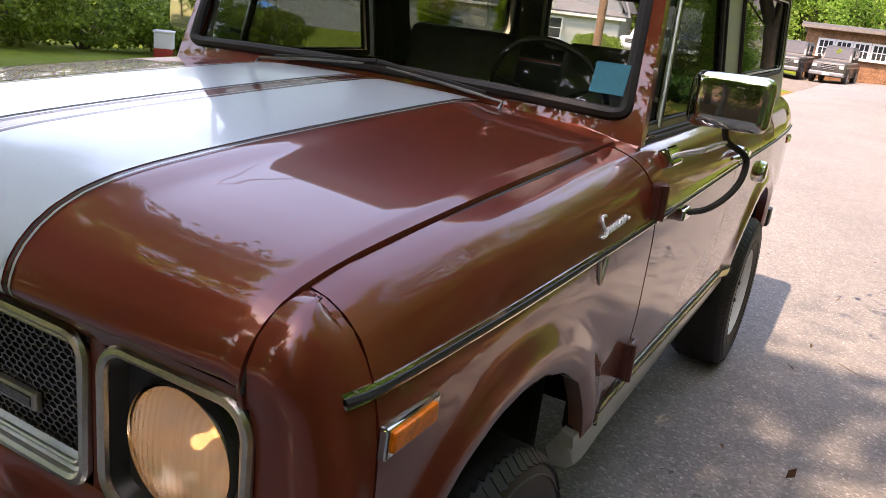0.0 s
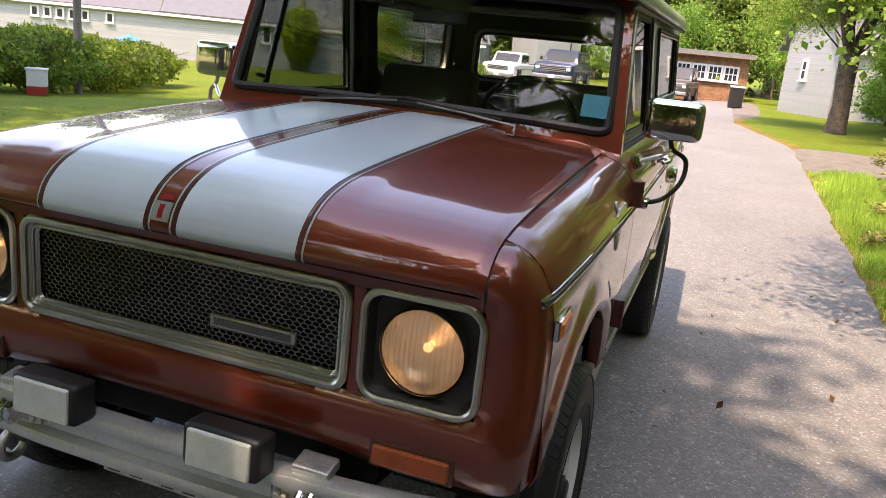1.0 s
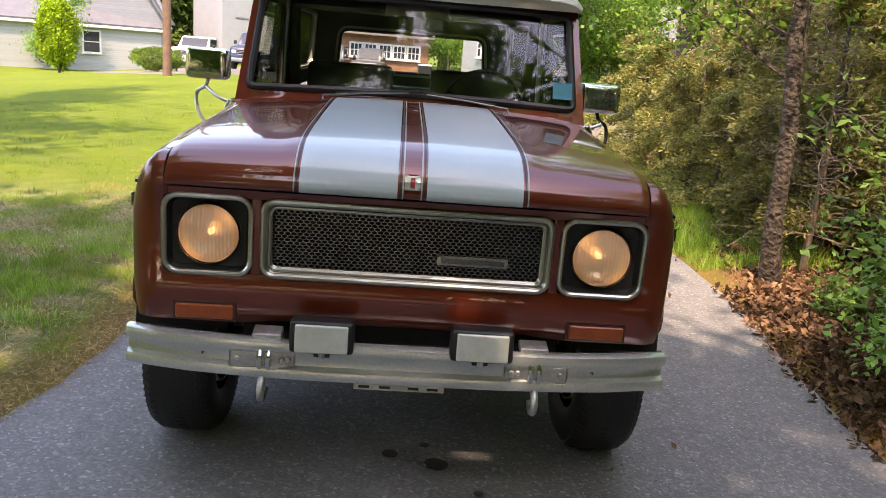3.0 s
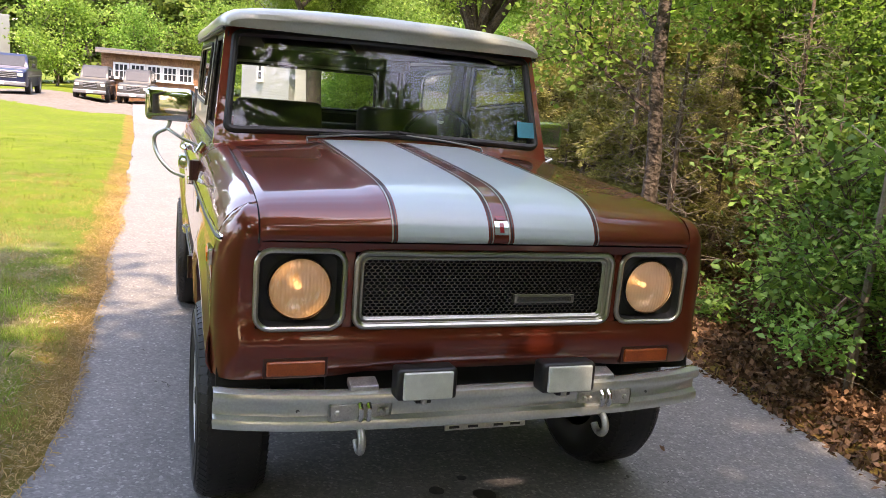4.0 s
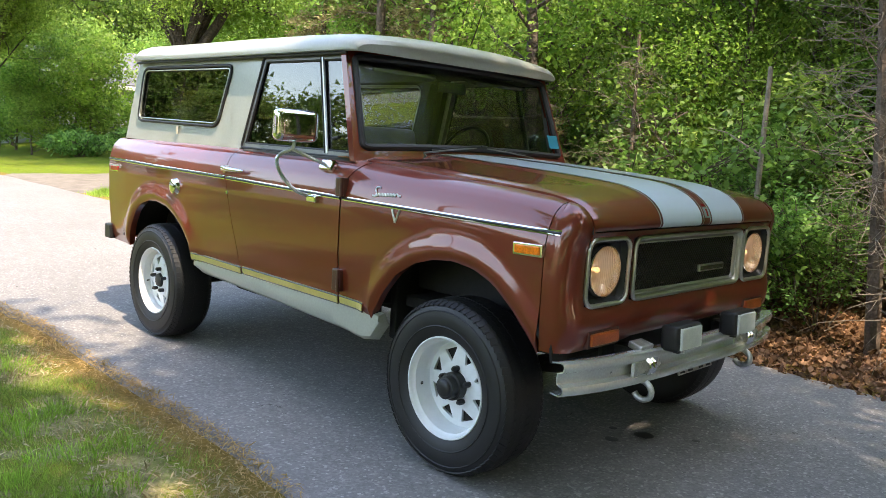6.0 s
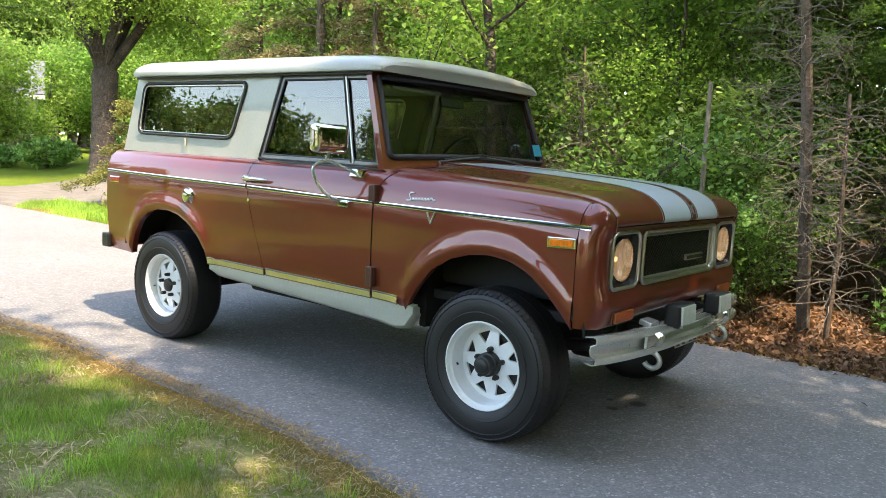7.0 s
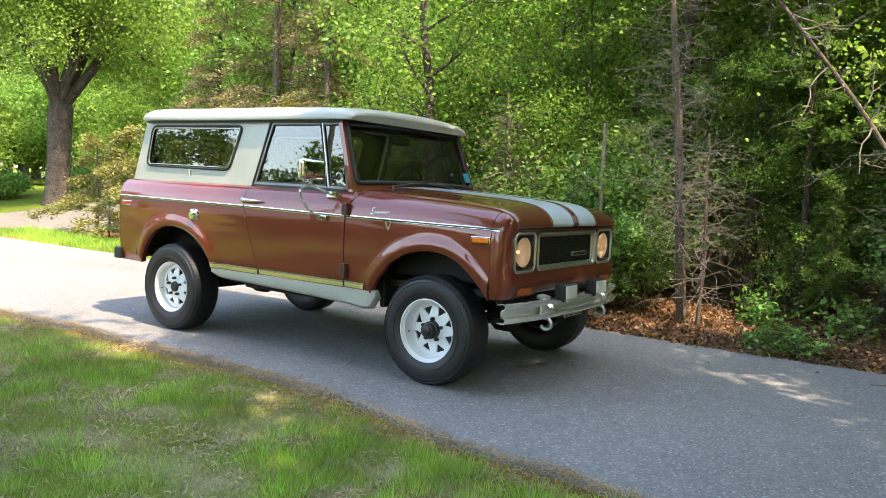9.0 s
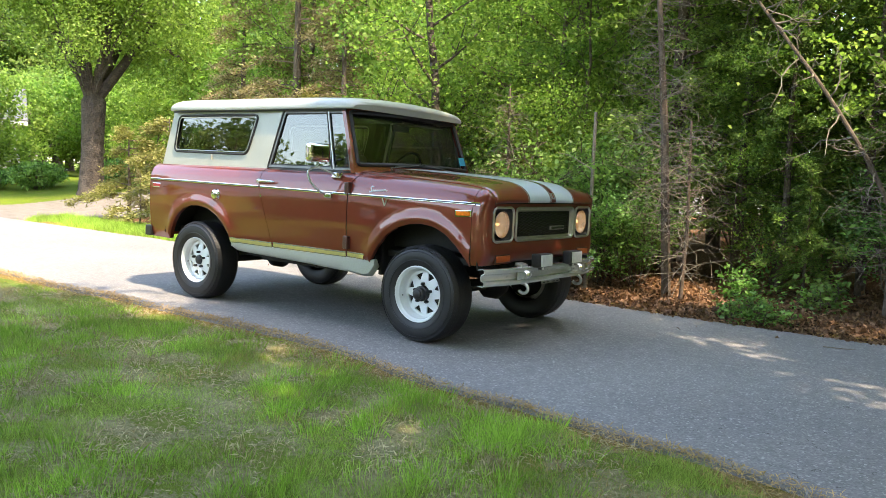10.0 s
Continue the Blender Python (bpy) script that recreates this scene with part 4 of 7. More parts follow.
for s in (-1, 1):
    for x0, x1 in ((-2.07, -0.488), (-0.468, 0.528), (0.545, 1.735)):
        t = strip("side_moulding", x0, x1, trim_z(x0), trim_z(x1), 0.019, 0.006, s, CHROME, suv, label="thin chrome side moulding with black inlay")
        strip("moulding_inlay", x0, x1, trim_z(x0), trim_z(x1), 0.0085, 0.0095, s, BLACK, t)
    for x0, x1 in ((-0.845, -0.325), (-0.306, 0.522), (0.535, 0.715)):
        g = strip("sill_trim", x0, x1, 0.573, 0.569, 0.046, 0.004, s, CHROME, suv, label="gold sill trim with chrome edges")
        strip("gold_insert", x0 + 0.004, x1 - 0.004, 0.573, 0.569, 0.032, 0.0075, s, GOLD, g)
        for dz in (-0.017, 0.017):
            strip("black_line", x0, x1, 0.573 + dz, 0.569 + dz, 0.004, 0.0078, s, BLACK, g)
    rings = []
    for x in np.linspace(-0.85, 0.805, 30):
        b = interp(x, [(-0.85, 0.50), (-0.78, 0.475), (0.0, 0.452), (0.55, 0.43), (0.68, 0.412), (0.75, 0.425), (0.785, 0.455), (0.805, 0.50)])
        y = skin(0.0, 0.55)
        rings.append([(x, s * (y - 0.03), 0.556), (x, s * (y + 0.002), 0.548), (x, s * (y + 0.004), 0.52), (x, s * (y - 0.004), b + 0.022), (x, s * (y - 0.02), b + 0.006), (x, s * (y - 0.06), b)])
    v, f = loft(rings, caps=True)
    link_mesh("rocker_panel", v, f, WHITE, suv, "white-painted rocker panel", solid=0.004)
    # side marker lamps
    y = skin(1.62, 0.955)
    mk = part("side_marker", rbox((0.138, 0.016, 0.046), (1.617, s * (y + 0.004), 0.955), (0, -2, s * 2.5), 0.004), CHROME, suv, "amber side marker in a chrome frame")
    part("marker_lens", rbox((0.116, 0.012, 0.030), (1.617, s * (y + 0.011), 0.955), (0, -2, s * 2.5), 0.004), AMBER, mk)
    y = skin(-1.955, 1.0)
    mk = part("rear_marker", rbox((0.118, 0.012, 0.042), (-1.955, s * (y + 0.003), 1.006), (0, 0, -s * 3), 0.004), CHROME, suv, "red rear side marker in a chrome frame")
    part("marker_lens", rbox((0.10, 0.010, 0.030), (-1.955, s * (y + 0.008), 1.006), (0, 0, -s * 3), 0.003), RED, mk)
    # hinges, handle, lock
    for z, h in ((1.085, 0.085), (0.665, 0.10)):
        y = skin(0.53, z)
        part("door_hinge", rbox((0.062, 0.030, h), (0.535, s * (y + 0.008), z), bevel=0.006), HINGE, suv)
        link_mesh("hinge_pin", *tube([(0.555, s * (y + 0.026), z - h / 2), (0.555, s * (y + 0.026), z + h / 2)], 0.009, 10), HINGE, suv)
    y = skin(-0.40, 1.097)
    hd = link_mesh("door_handle", *tube([(-0.50, s * (y + 0.012), 1.098), (-0.47, s * (y + 0.034), 1.100), (-0.40, s * (y + 0.040), 1.100), (-0.32, s * (y + 0.034), 1.099), (-0.285, s * (y + 0.022), 1.098)], [0.012, 0.017, 0.013, 0.010, 0.006], 10), CHROME, suv, "chrome door handle")
    link_mesh("handle_base", *lathe([(0.0, 0.0), (0.0, 0.02), (-0.02, 0.022)], (-0.485, s * (y + 0.02), 1.098), "y", 16, s), CHROME, hd)
    y = skin(-0.46, 0.99)
    link_mesh("door_lock", *lathe([(0.006, 0.0), (0.006, 0.009), (-0.004, 0.011)], (-0.455, s * y, 0.975), "y", 14, s), CHROME, suv)
    # door mirror on a bent arm
    bx, by, bz = (-0.138, -0.022, -0.006) if s > 0 else (-0.055, 0.02, 0.022)
    m0 = part("door_mirror", rbox((0.075, 0.21, 0.145), (0.36 + bx, s * (0.945 + by), 1.322 + bz), (0, 0, s * 8), 0.035, 5), CHROME, suv, "chrome boxy door mirror on a bent arm", True)
    part("mirror_glass", rbox((0.008, 0.175, 0.115), (0.323 + bx, s * (0.940 + by), 1.322 + bz), (0, 0, s * 8), 0.003), MIRROR, m0)
    arm = [(0.36, s * 0.945, 1.255), (0.36, s * 0.955, 1.215), (0.33, s * 1.0, 1.195), (0.315, s * 1.015, 1.165), (0.325, s * 1.005, 1.10), (0.345, s * 0.95, 1.035), (0.352, s * 0.89, 1.018)]
    arm = [(x + bx * q, y + s * by * q, z + bz * q) for q, (x, y, z) in zip((1, 1, 1, 1, 0.8, 0.6, 0.5), arm)]
    link_mesh("mirror_arm", *tube(chaikin(arm), 0.009, 8), STEEL if s < 0 else BLACK, m0)
    link_mesh("mirror_stay", *tube([(0.36 + bx, s * (0.955 + by), 1.215 + bz), (0.37, s * 0.91, 1.200), (0.385, s * 0.85, 1.176)], 0.008, 8), STEEL, m0)
    part("mirror_bracket", rbox((0.10, 0.03, 0.05), (0.395, s * 0.838, 1.172), (s * 30, 0, 0), 0.01, 3), CHROME, m0)
    part("arm_foot", rbox((0.075, 0.03, 0.032), (0.365 + bx * 0.5, s * 0.876, 1.015), bevel=0.008, seg=3), CHROME, m0)
    # side script as a plain bright squiggle, and a small V below it
    pen = [(0.034, 0.040), (0.012, 0.042), (0.006, 0.028), (0.022, 0.014), (0.010, 0.000), (-0.012, 0.006)]
    for k in range(7):
        pen += [(0.024 + 0.018 * k, 0.000 + 0.001 * k), (0.036 + 0.018 * k, 0.020 + 0.001 * k)]
    pen += [(0.156, 0.012), (0.168, 0.016)]
    pts = []
    for a, b in pen:
        x, z = (0.752 + a if s < 0 else 0.912 - a), 1.064 + b
        pts.append((x, s * (skin(x, z) + 0.006), z))
    pts = chaikin(pts, 2)
    link_mesh("side_emblem", *tube(pts, 0.0036, 6), RIMWHITE, suv, "bright script-like emblem")
    y = skin(0.91, 0.99)
    link_mesh("v_emblem", *merge([tube([(0.885, s * (y + 0.004), 1.022), (0.908, s * (y + 0.004), 0.968)], 0.005, 6), tube([(0.932, s * (y + 0.004), 1.022), (0.908, s * (y + 0.004), 0.968)], 0.005, 6)]), ALU, suv)
    # fuel cap and rear bumperette
    y = skin(-1.04, 0.958)
    cap = link_mesh("fuel_cap", *lathe([(0.034, 0.0), (0.034, 0.03), (0.028, 0.042), (0.006, 0.048), (0.0, 0.055), (-0.01, 0.06)], (-1.04, s * (y - 0.002), 0.958), "y", 28, s), CHROME, suv, "round chrome fuel filler cap")
    part("rear_bumperette", rbox((0.09, 0.10, 0.10), (-2.105, s * 0.79, 0.565), bevel=0.012), BLACK, suv)

# ---- the vehicle: running gear ----
def tyre_profile():
    half = [(0, 0.3545), (0.06, 0.353), (0.083, 0.349), (0.100, 0.338), (0.111, 0.322), (0.117, 0.300), (0.119, 0.27), (0.115, 0.238), (0.106, 0.213), (0.097, 0.200)]
    return [(-a, r) for a, r in half[::-1]] + half[1:]


def build_wheel(x, s, locking):
    c = (x, s * 0.768, HUB_Z)
    w = thing("wheel", "white eight-spoke steel wheel with black off-road tyre", "wheel")
    tagged(w, "white eight-spoke steel wheel with black off-road tyre")
    w.parent = suv
    del w["category"]
    tyre = link_mesh("tyre", *lathe(tyre_profile(), c, "y", 72, s), RUBBER, w)
    bm = bmesh.new()
    for k in range(72):
        for j, y in enumerate((-0.098, -0.064, -0.033, 0.0, 0.033, 0.064, 0.098)):
            b = radians(5.0 * (k + (0.5 if j % 2 else 0)))
            outer = abs(y) > 0.09
            r, h, slant = (0.3385, 0.030, 34 * (1 if y > 0 else -1)) if outer else (0.353 - 0.06 * abs(y), 0.027, 0)
            bmesh.ops.create_cube(bm, size=1, matrix=Matrix.Translation((c[0] + r * math.cos(b), c[1] + y * s, c[2] + r * math.sin(b))) @ Matrix.Rotation(-b + math.pi / 2, 4, "Y") @ Matrix.Rotation(radians(-s * slant), 4, "X") @ Matrix.Rotation(radians(16 if j % 2 else -16), 4, "Z") @ Matrix.Diagonal((0.025, h, 0.005, 1)))
    part("tread", bm, RUBBER, tyre)
    link_mesh("sidewall_ring", *merge([lathe([(0.117, 0.246), (0.1205, 0.249), (0.118, 0.252)], c, "y", 64, s), lathe([(0.1145, 0.306), (0.1185, 0.309), (0.112, 0.313)], c, "y", 64, s)]), RUBBER, tyre)
    rim = link_mesh("rim", *lathe([(0.098, 0.207), (0.106, 0.205), (0.107, 0.200), (0.098, 0.195), (0.088, 0.192), (0.082, 0.184), (0.03, 0.180), (0.012, 0.172), (0.006, 0.165), (-0.10, 0.17)], c, "y", 64, s), RIMWHITE, w)
    circle = lambda r, n: [(r * math.cos(2 * math.pi * k / n), r * math.sin(2 * math.pi * k / n)) for k in range(n)]
    face = 0.0 if locking else 0.030
    holes = [circle(0.045, 24)]
    for k in range(8):
        a = 2 * math.pi * (k + 0.5) / 8
        tri = [(0.153 * math.cos(a - 0.24), 0.153 * math.sin(a - 0.24)), (0.153 * math.cos(a + 0.24), 0.153 * math.sin(a + 0.24)), (0.096 * math.cos(a), 0.094 * math.sin(a))]
        holes.append(round_poly(tri, 0.008, 3))
    disc = plate(circle(0.176, 48), holes, lambda a, b, d: (c[0] + a, c[1] + s * (0.012 + face + 0.018 * smooth((0.16 - math.hypot(a, b)) / 0.09) - d), c[2] + b), 0.012, RIMWHITE, "spoke_disc", w)
    link_mesh("brake_drum", *lathe([(0.0, 0.0), (0.0, 0.15), (-0.1, 0.16)], c, "y", 40, s), UNDER, w)
    if locking:
        hub = link_mesh("locking_hub", *lathe([(0.112, 0.0), (0.112, 0.028), (0.108, 0.034), (0.100, 0.037), (0.098, 0.045), (0.066, 0.047), (0.064, 0.056), (0.02, 0.058), (-0.02, 0.06)], c, "y", 32, s), BLACK, w, "black locking hub")
        n_lug = 5
    else:
        hub = link_mesh("hub", *lathe([(0.078, 0.0), (0.078, 0.03), (0.074, 0.04), (0.05, 0.046), (0.0, 0.046)], c, "y", 32, s), BLACK, w, "black hub")
        n_lug = 5
    for k in range(n_lug):
        a = 2 * math.pi * k / n_lug + 0.3
        link_mesh("lug_nut", *lathe([(0.060 + face, 0.0), (0.060 + face, 0.008), (0.052 + face, 0.012), (0.02 + face, 0.012)], (c[0] + 0.070 * math.cos(a), c[1], c[2] + 0.070 * math.sin(a)), "y", 6, s), BLACK, w)
    link_mesh("valve", *tube([(c[0] - 0.176, c[1] + s * 0.05, c[2] - 0.03), (c[0] - 0.158, c[1] + s * 0.07, c[2] - 0.028)], 0.005, 6), BLACK, w)


for x, s, lock in ((FRONT_X, -1, True), (FRONT_X, 1, True), (REAR_X, -1, False), (REAR_X, 1, False)):
    build_wheel(x, s, lock)
for x in (FRONT_X, REAR_X):
    ax = link_mesh("axle", *tube([(x, -0.66, HUB_Z), (x, 0.66, HUB_Z)], 0.042, 12), UNDER, suv)
    link_mesh("differential", *lathe([(-0.14, 0.0), (-0.12, 0.07), (-0.05, 0.125), (0.05, 0.125), (0.12, 0.07), (0.14, 0.0)], (x, 0.14, HUB_Z), "x", 24), UNDER, ax)
for s in (-1, 1):
    part("frame_rail", rbox((3.75, 0.06, 0.12), (-0.02, s * 0.40, 0.52), bevel=0.008), UNDER, suv)
    for x in (FRONT_X, REAR_X):
        link_mesh("leaf_spring", *merge([tube([(x - 0.52 + 0.05 * k, s * 0.44, 0.47 - 0.012 * k), (x, s * 0.44, 0.415 - 0.012 * k), (x + 0.52 - 0.05 * k, s * 0.44, 0.47 - 0.012 * k)], 0.016, 6) for k in range(4)]), UNDER, suv)
        link_mesh("shock_absorber", *tube([(x + 0.10, s * 0.5, 0.36), (x + 0.16, s * 0.46, 0.78)], 0.028, 10), UNDER, suv)
link_mesh("exhaust_pipe", *tube([(0.6, 0.28, 0.44), (-0.3, 0.3, 0.42), (-0.7, 0.42, 0.42), (-1.1, 0.5, 0.55), (-1.9, 0.5, 0.50)], 0.025, 10), UNDER, suv)
# underbody bulk added to block light and darken the gap beneath the car
for s in (-1, 1):
    part("fuel_tank", rbox((0.95, 0.30, 0.17), (-0.15, s * 0.56, 0.495), bevel=0.03, seg=3), UNDER, suv)
    part("splash_panel", rbox((0.04, 0.36, 0.34), (0.78, s * 0.56, 0.60), bevel=0.01), UNDER, suv)
    part("splash_panel", rbox((0.04, 0.30, 0.30), (-0.80, s * 0.56, 0.60), bevel=0.01), UNDER, suv)
link_mesh("muffler", *lathe([(-0.24, 0.0), (-0.24, 0.07), (-0.2, 0.085), (0.2, 0.085), (0.24, 0.07), (0.24, 0.0)], (-0.35, 0.18, 0.43), "x", 20), UNDER, suv)
part("gearbox", rbox((0.75, 0.34, 0.26), (0.25, 0, 0.50), bevel=0.05, seg=3), UNDER, suv)
link_mesh("drive_shaft", *tube([(-0.1, 0.05, 0.46), (-1.15, 0.12, HUB_Z)], 0.035, 10), UNDER, suv)
part("rear_step", rbox((0.3, 0.04, 0.03), (-0.72, -0.62, 0.44), bevel=0.006), UNDER, suv)


# ---- plants ----
BARK = mat("grey_brown_bark", (0.11, 0.085, 0.062), 0.9, 0, 0.5, 5, 30, 0.9, dist=0.03)
DEADWOOD = mat("bleached_twigs", (0.215, 0.18, 0.14), 0.85, 0, 0.4, 8, 60, 0.4)
LEAF_MAPLE = leaf_mat("maple_leaves", (0.10, 0.19, 0.030), (0.31, 0.43, 0.10), 0.5)
LEAF_WOOD = leaf_mat("woodland_leaves", (0.075, 0.15, 0.030), (0.26, 0.37, 0.095), 0.5)
LEAF_DARK = leaf_mat("hemlock_needles", (0.060, 0.120, 0.030), (0.240, 0.345, 0.090), 0.4, 0.6)
LEAF_BROWN = leaf_mat("browning_needles", (0.16, 0.13, 0.06), (0.42, 0.36, 0.20), 0.35, 0.7)
LEAF_SHRUB = leaf_mat("shrub_leaves", (0.06, 0.15, 0.035), (0.24, 0.42, 0.11), 0.4, 0.35)
LEAF_YELLOW = leaf_mat("yellow_green_needles", (0.135, 0.135, 0.040), (0.36, 0.33, 0.12), 0.35, 0.6)
LEAF_BUSH = leaf_mat("bush_leaves", (0.06, 0.11, 0.012), (0.22, 0.28, 0.05), 0.4)
LEAF_ARBOR = leaf_mat("arborvitae_scales", (0.14, 0.24, 0.012), (0.34, 0.48, 0.03), 0.35)
LEAF_FAR = leaf_mat("far_leaves", (0.05, 0.10, 0.02), (0.18, 0.25, 0.06), 0.45)
GRASS = leaf_mat("grass_blades", (0.11, 0.18, 0.025), (0.38, 0.47, 0.11), 0.4)
LAWNFAR = leaf_mat("sunny_lawn_blades", (0.07, 0.12, 0.010), (0.18, 0.25, 0.03), 0.4)
STRAW = leaf_mat("pale_straw", (0.20, 0.165, 0.08), (0.48, 0.40, 0.24), 0.2, 0.7)
TUFT = leaf_mat("tuft_blades", (0.17, 0.30, 0.03), (0.44, 0.58, 0.12), 0.4)
DRYGRASS = leaf_mat("dry_grass", (0.26, 0.17, 0.065), (0.52, 0.37, 0.16), 0.3)
LITTER = leaf_mat("dead_leaves", (0.05, 0.026, 0.014), (0.30, 0.175, 0.10), 0.12, 0.7)
BARKDARK = mat("furrowed_dark_bark", (0.075, 0.058, 0.045), 0.92, 0, 0.6, 4, 22, 1.0, dist=0.05)
DEADTRUNK = mat("grey_brown_dead_trunk", (0.135, 0.10, 0.075), 0.9, 0, 0.45, 7, 50, 0.6, dist=0.01)


def leaf_mesh(name, pos, size, material, parent, rng, flat=0.7, shape=0.5, spread=0.5, heading=None, corners=4):
    """Many four-cornered leaves, each with its own turn and size, in one mesh."""
    n = len(pos)
    nrm = rng.normal(size=(n, 3))
    nrm[:, 2] += flat * 2
    nrm /= np.linalg.norm(nrm, axis=1)[:, None]
    d = rng.normal(size=(n, 3)) if heading is None else heading + rng.normal(size=(n, 3)) * 0.35
    d -= (d * nrm).sum(1)[:, None] * nrm
    d /= np.linalg.norm(d, axis=1)[:, None] + 1e-9
    w = np.cross(nrm, d)
    s = (size * (1 + spread * rng.uniform(-1, 1, n)))[:, None]
    bend = nrm * s * 0.12
    v = np.empty((n, 4, 3))
    v[:, 0] = pos
    v[:, 1] = pos + d * s * 0.5 + w * s * shape * 0.5 + bend
    v[:, 2] = pos + d * s
    v[:, 3] = pos + d * s * 0.5 - w * s * shape * 0.5 + bend
    if corners == 3:
        v = v[:, (0, 1, 3)] + np.stack([nrm * 0, d, d], 1) * s[:, :, None] * np.array((0, 0.4, 0.12))[None, :, None]
    c = corners
    me = bpy.data.meshes.new(name)
    me.vertices.add(c * n)
    me.vertices.foreach_set("co", v.reshape(-1))
    me.loops.add(c * n)
    me.loops.foreach_set("vertex_index", np.arange(c * n, dtype=np.int32))
    me.polygons.add(n)
    me.polygons.foreach_set("loop_start", np.arange(0, c * n, c, dtype=np.int32))
    me.update(calc_edges=True)
    me.materials.append(material)
    ob = new(name, me)
    if parent:
        ob.parent = parent
    return ob


def grow(rng, base, heading, length, radius, depth, out, tips, wander=0.25, children=(3, 5), lift=0.15, shrink=0.62):
    """Branches: bars into out, points along the outer twigs into tips."""
    n = max(3, int(4 + length * 0.8))
    p, d = Vector(base), Vector(heading).normalized()
    path, radii = [p.copy()], [radius]
    for k in range(n):
        d = (d + Vector(rng.normal(size=3)) * wander * 0.35 + Vector((0, 0, lift * 0.2))).normalized()
        p = p + d * length / n
        path.append(p.copy())
        radii.append(radius * (1 - 0.75 * (k + 1) / n))
    out.append(tube(path, radii, 7 if radius > 0.05 else 4))
    if depth == 0:
        tips += [tuple(q) for q in path[n // 3:]]
        return
    for _ in range(rng.integers(*children) + (2 if depth > 1 else 0)):
        f = rng.uniform(0.3, 0.98)
        i = min(n - 1, int(f * n))
        side = Vector(rng.normal(size=3))
        side = (side - d * side.dot(d)).normalized()
        b = path[i].lerp(path[i + 1], rng.uniform())
        grow(rng, b, d * 0.55 + side + Vector((0, 0, lift)), length * shrink * rng.uniform(0.7, 1.1), max(0.008, radii[i] * 0.55), depth - 1, out, tips, wander, children, lift, shrink)
    tips += [tuple(q) for q in path[-2:]]


def broadleaf(name, label, seed, height, radius, leaves, size, material, clear=0.3, spread=0.5, puff=0.55, group="", category="tree", detail=1, bark=None, corners=3):
    """A trunk with limbs and a crown of leaf clumps, standing at the origin."""
    rng = np.random.default_rng(seed)
    t = thing(name, label, category, group=group)
    bars, tips = [], []
    path, radii = [], []
    p = Vector((0, 0, -0.15))
    lean = Vector((rng.normal() * 0.05, rng.normal() * 0.05, 1)).normalized()
    n = 10
    for k in range(n + 1):
        flare = 1.35 if k == 0 else 1.0
        path.append(p.copy())
        radii.append(radius * flare * (1 - 0.78 * k / n))
        p = p + (lean + Vector(rng.normal(size=3)) * 0.06).normalized() * height * 0.85 / n
    bars.append(tube(path, radii, 12))
    for k in range(int(10 + height)):
        f = clear + (0.98 - clear) * (k + rng.uniform()) / (10 + height)
        i = min(n - 1, int(f * n))
        a = rng.uniform(0, 2 * math.pi)
        reach = height * spread * (0.55 + 0.45 * math.sin(math.pi * min(1, (f - clear) / (1 - clear) * 0.8 + 0.2))) * rng.uniform(0.6, 1.0)
        grow(rng, path[i].lerp(path[i + 1], f * n - i), (math.cos(a), math.sin(a), 0.35 + 0.5 * f), reach, radii[i] * 0.42, detail, bars, tips, 0.3, (3, 6))
    link_mesh("trunk", *bars[0], bark or BARK, t)
    tagged(link_mesh("branchwork", *merge(bars[1:]), bark or BARK, t), kind="stuff")
    tips = np.array(tips)
    clump = 24
    pick = tips[rng.integers(0, len(tips), leaves // clump)]
    pos = np.repeat(pick, clump, axis=0) + rng.normal(size=(len(pick) * clump, 3)) * 0.8 * puff * np.array((1, 1, 0.6))
    leaf_mesh("crown", pos, size, material, t, rng, 0.5, 0.85 if corners == 3 else 0.7, corners=corners)
    return t


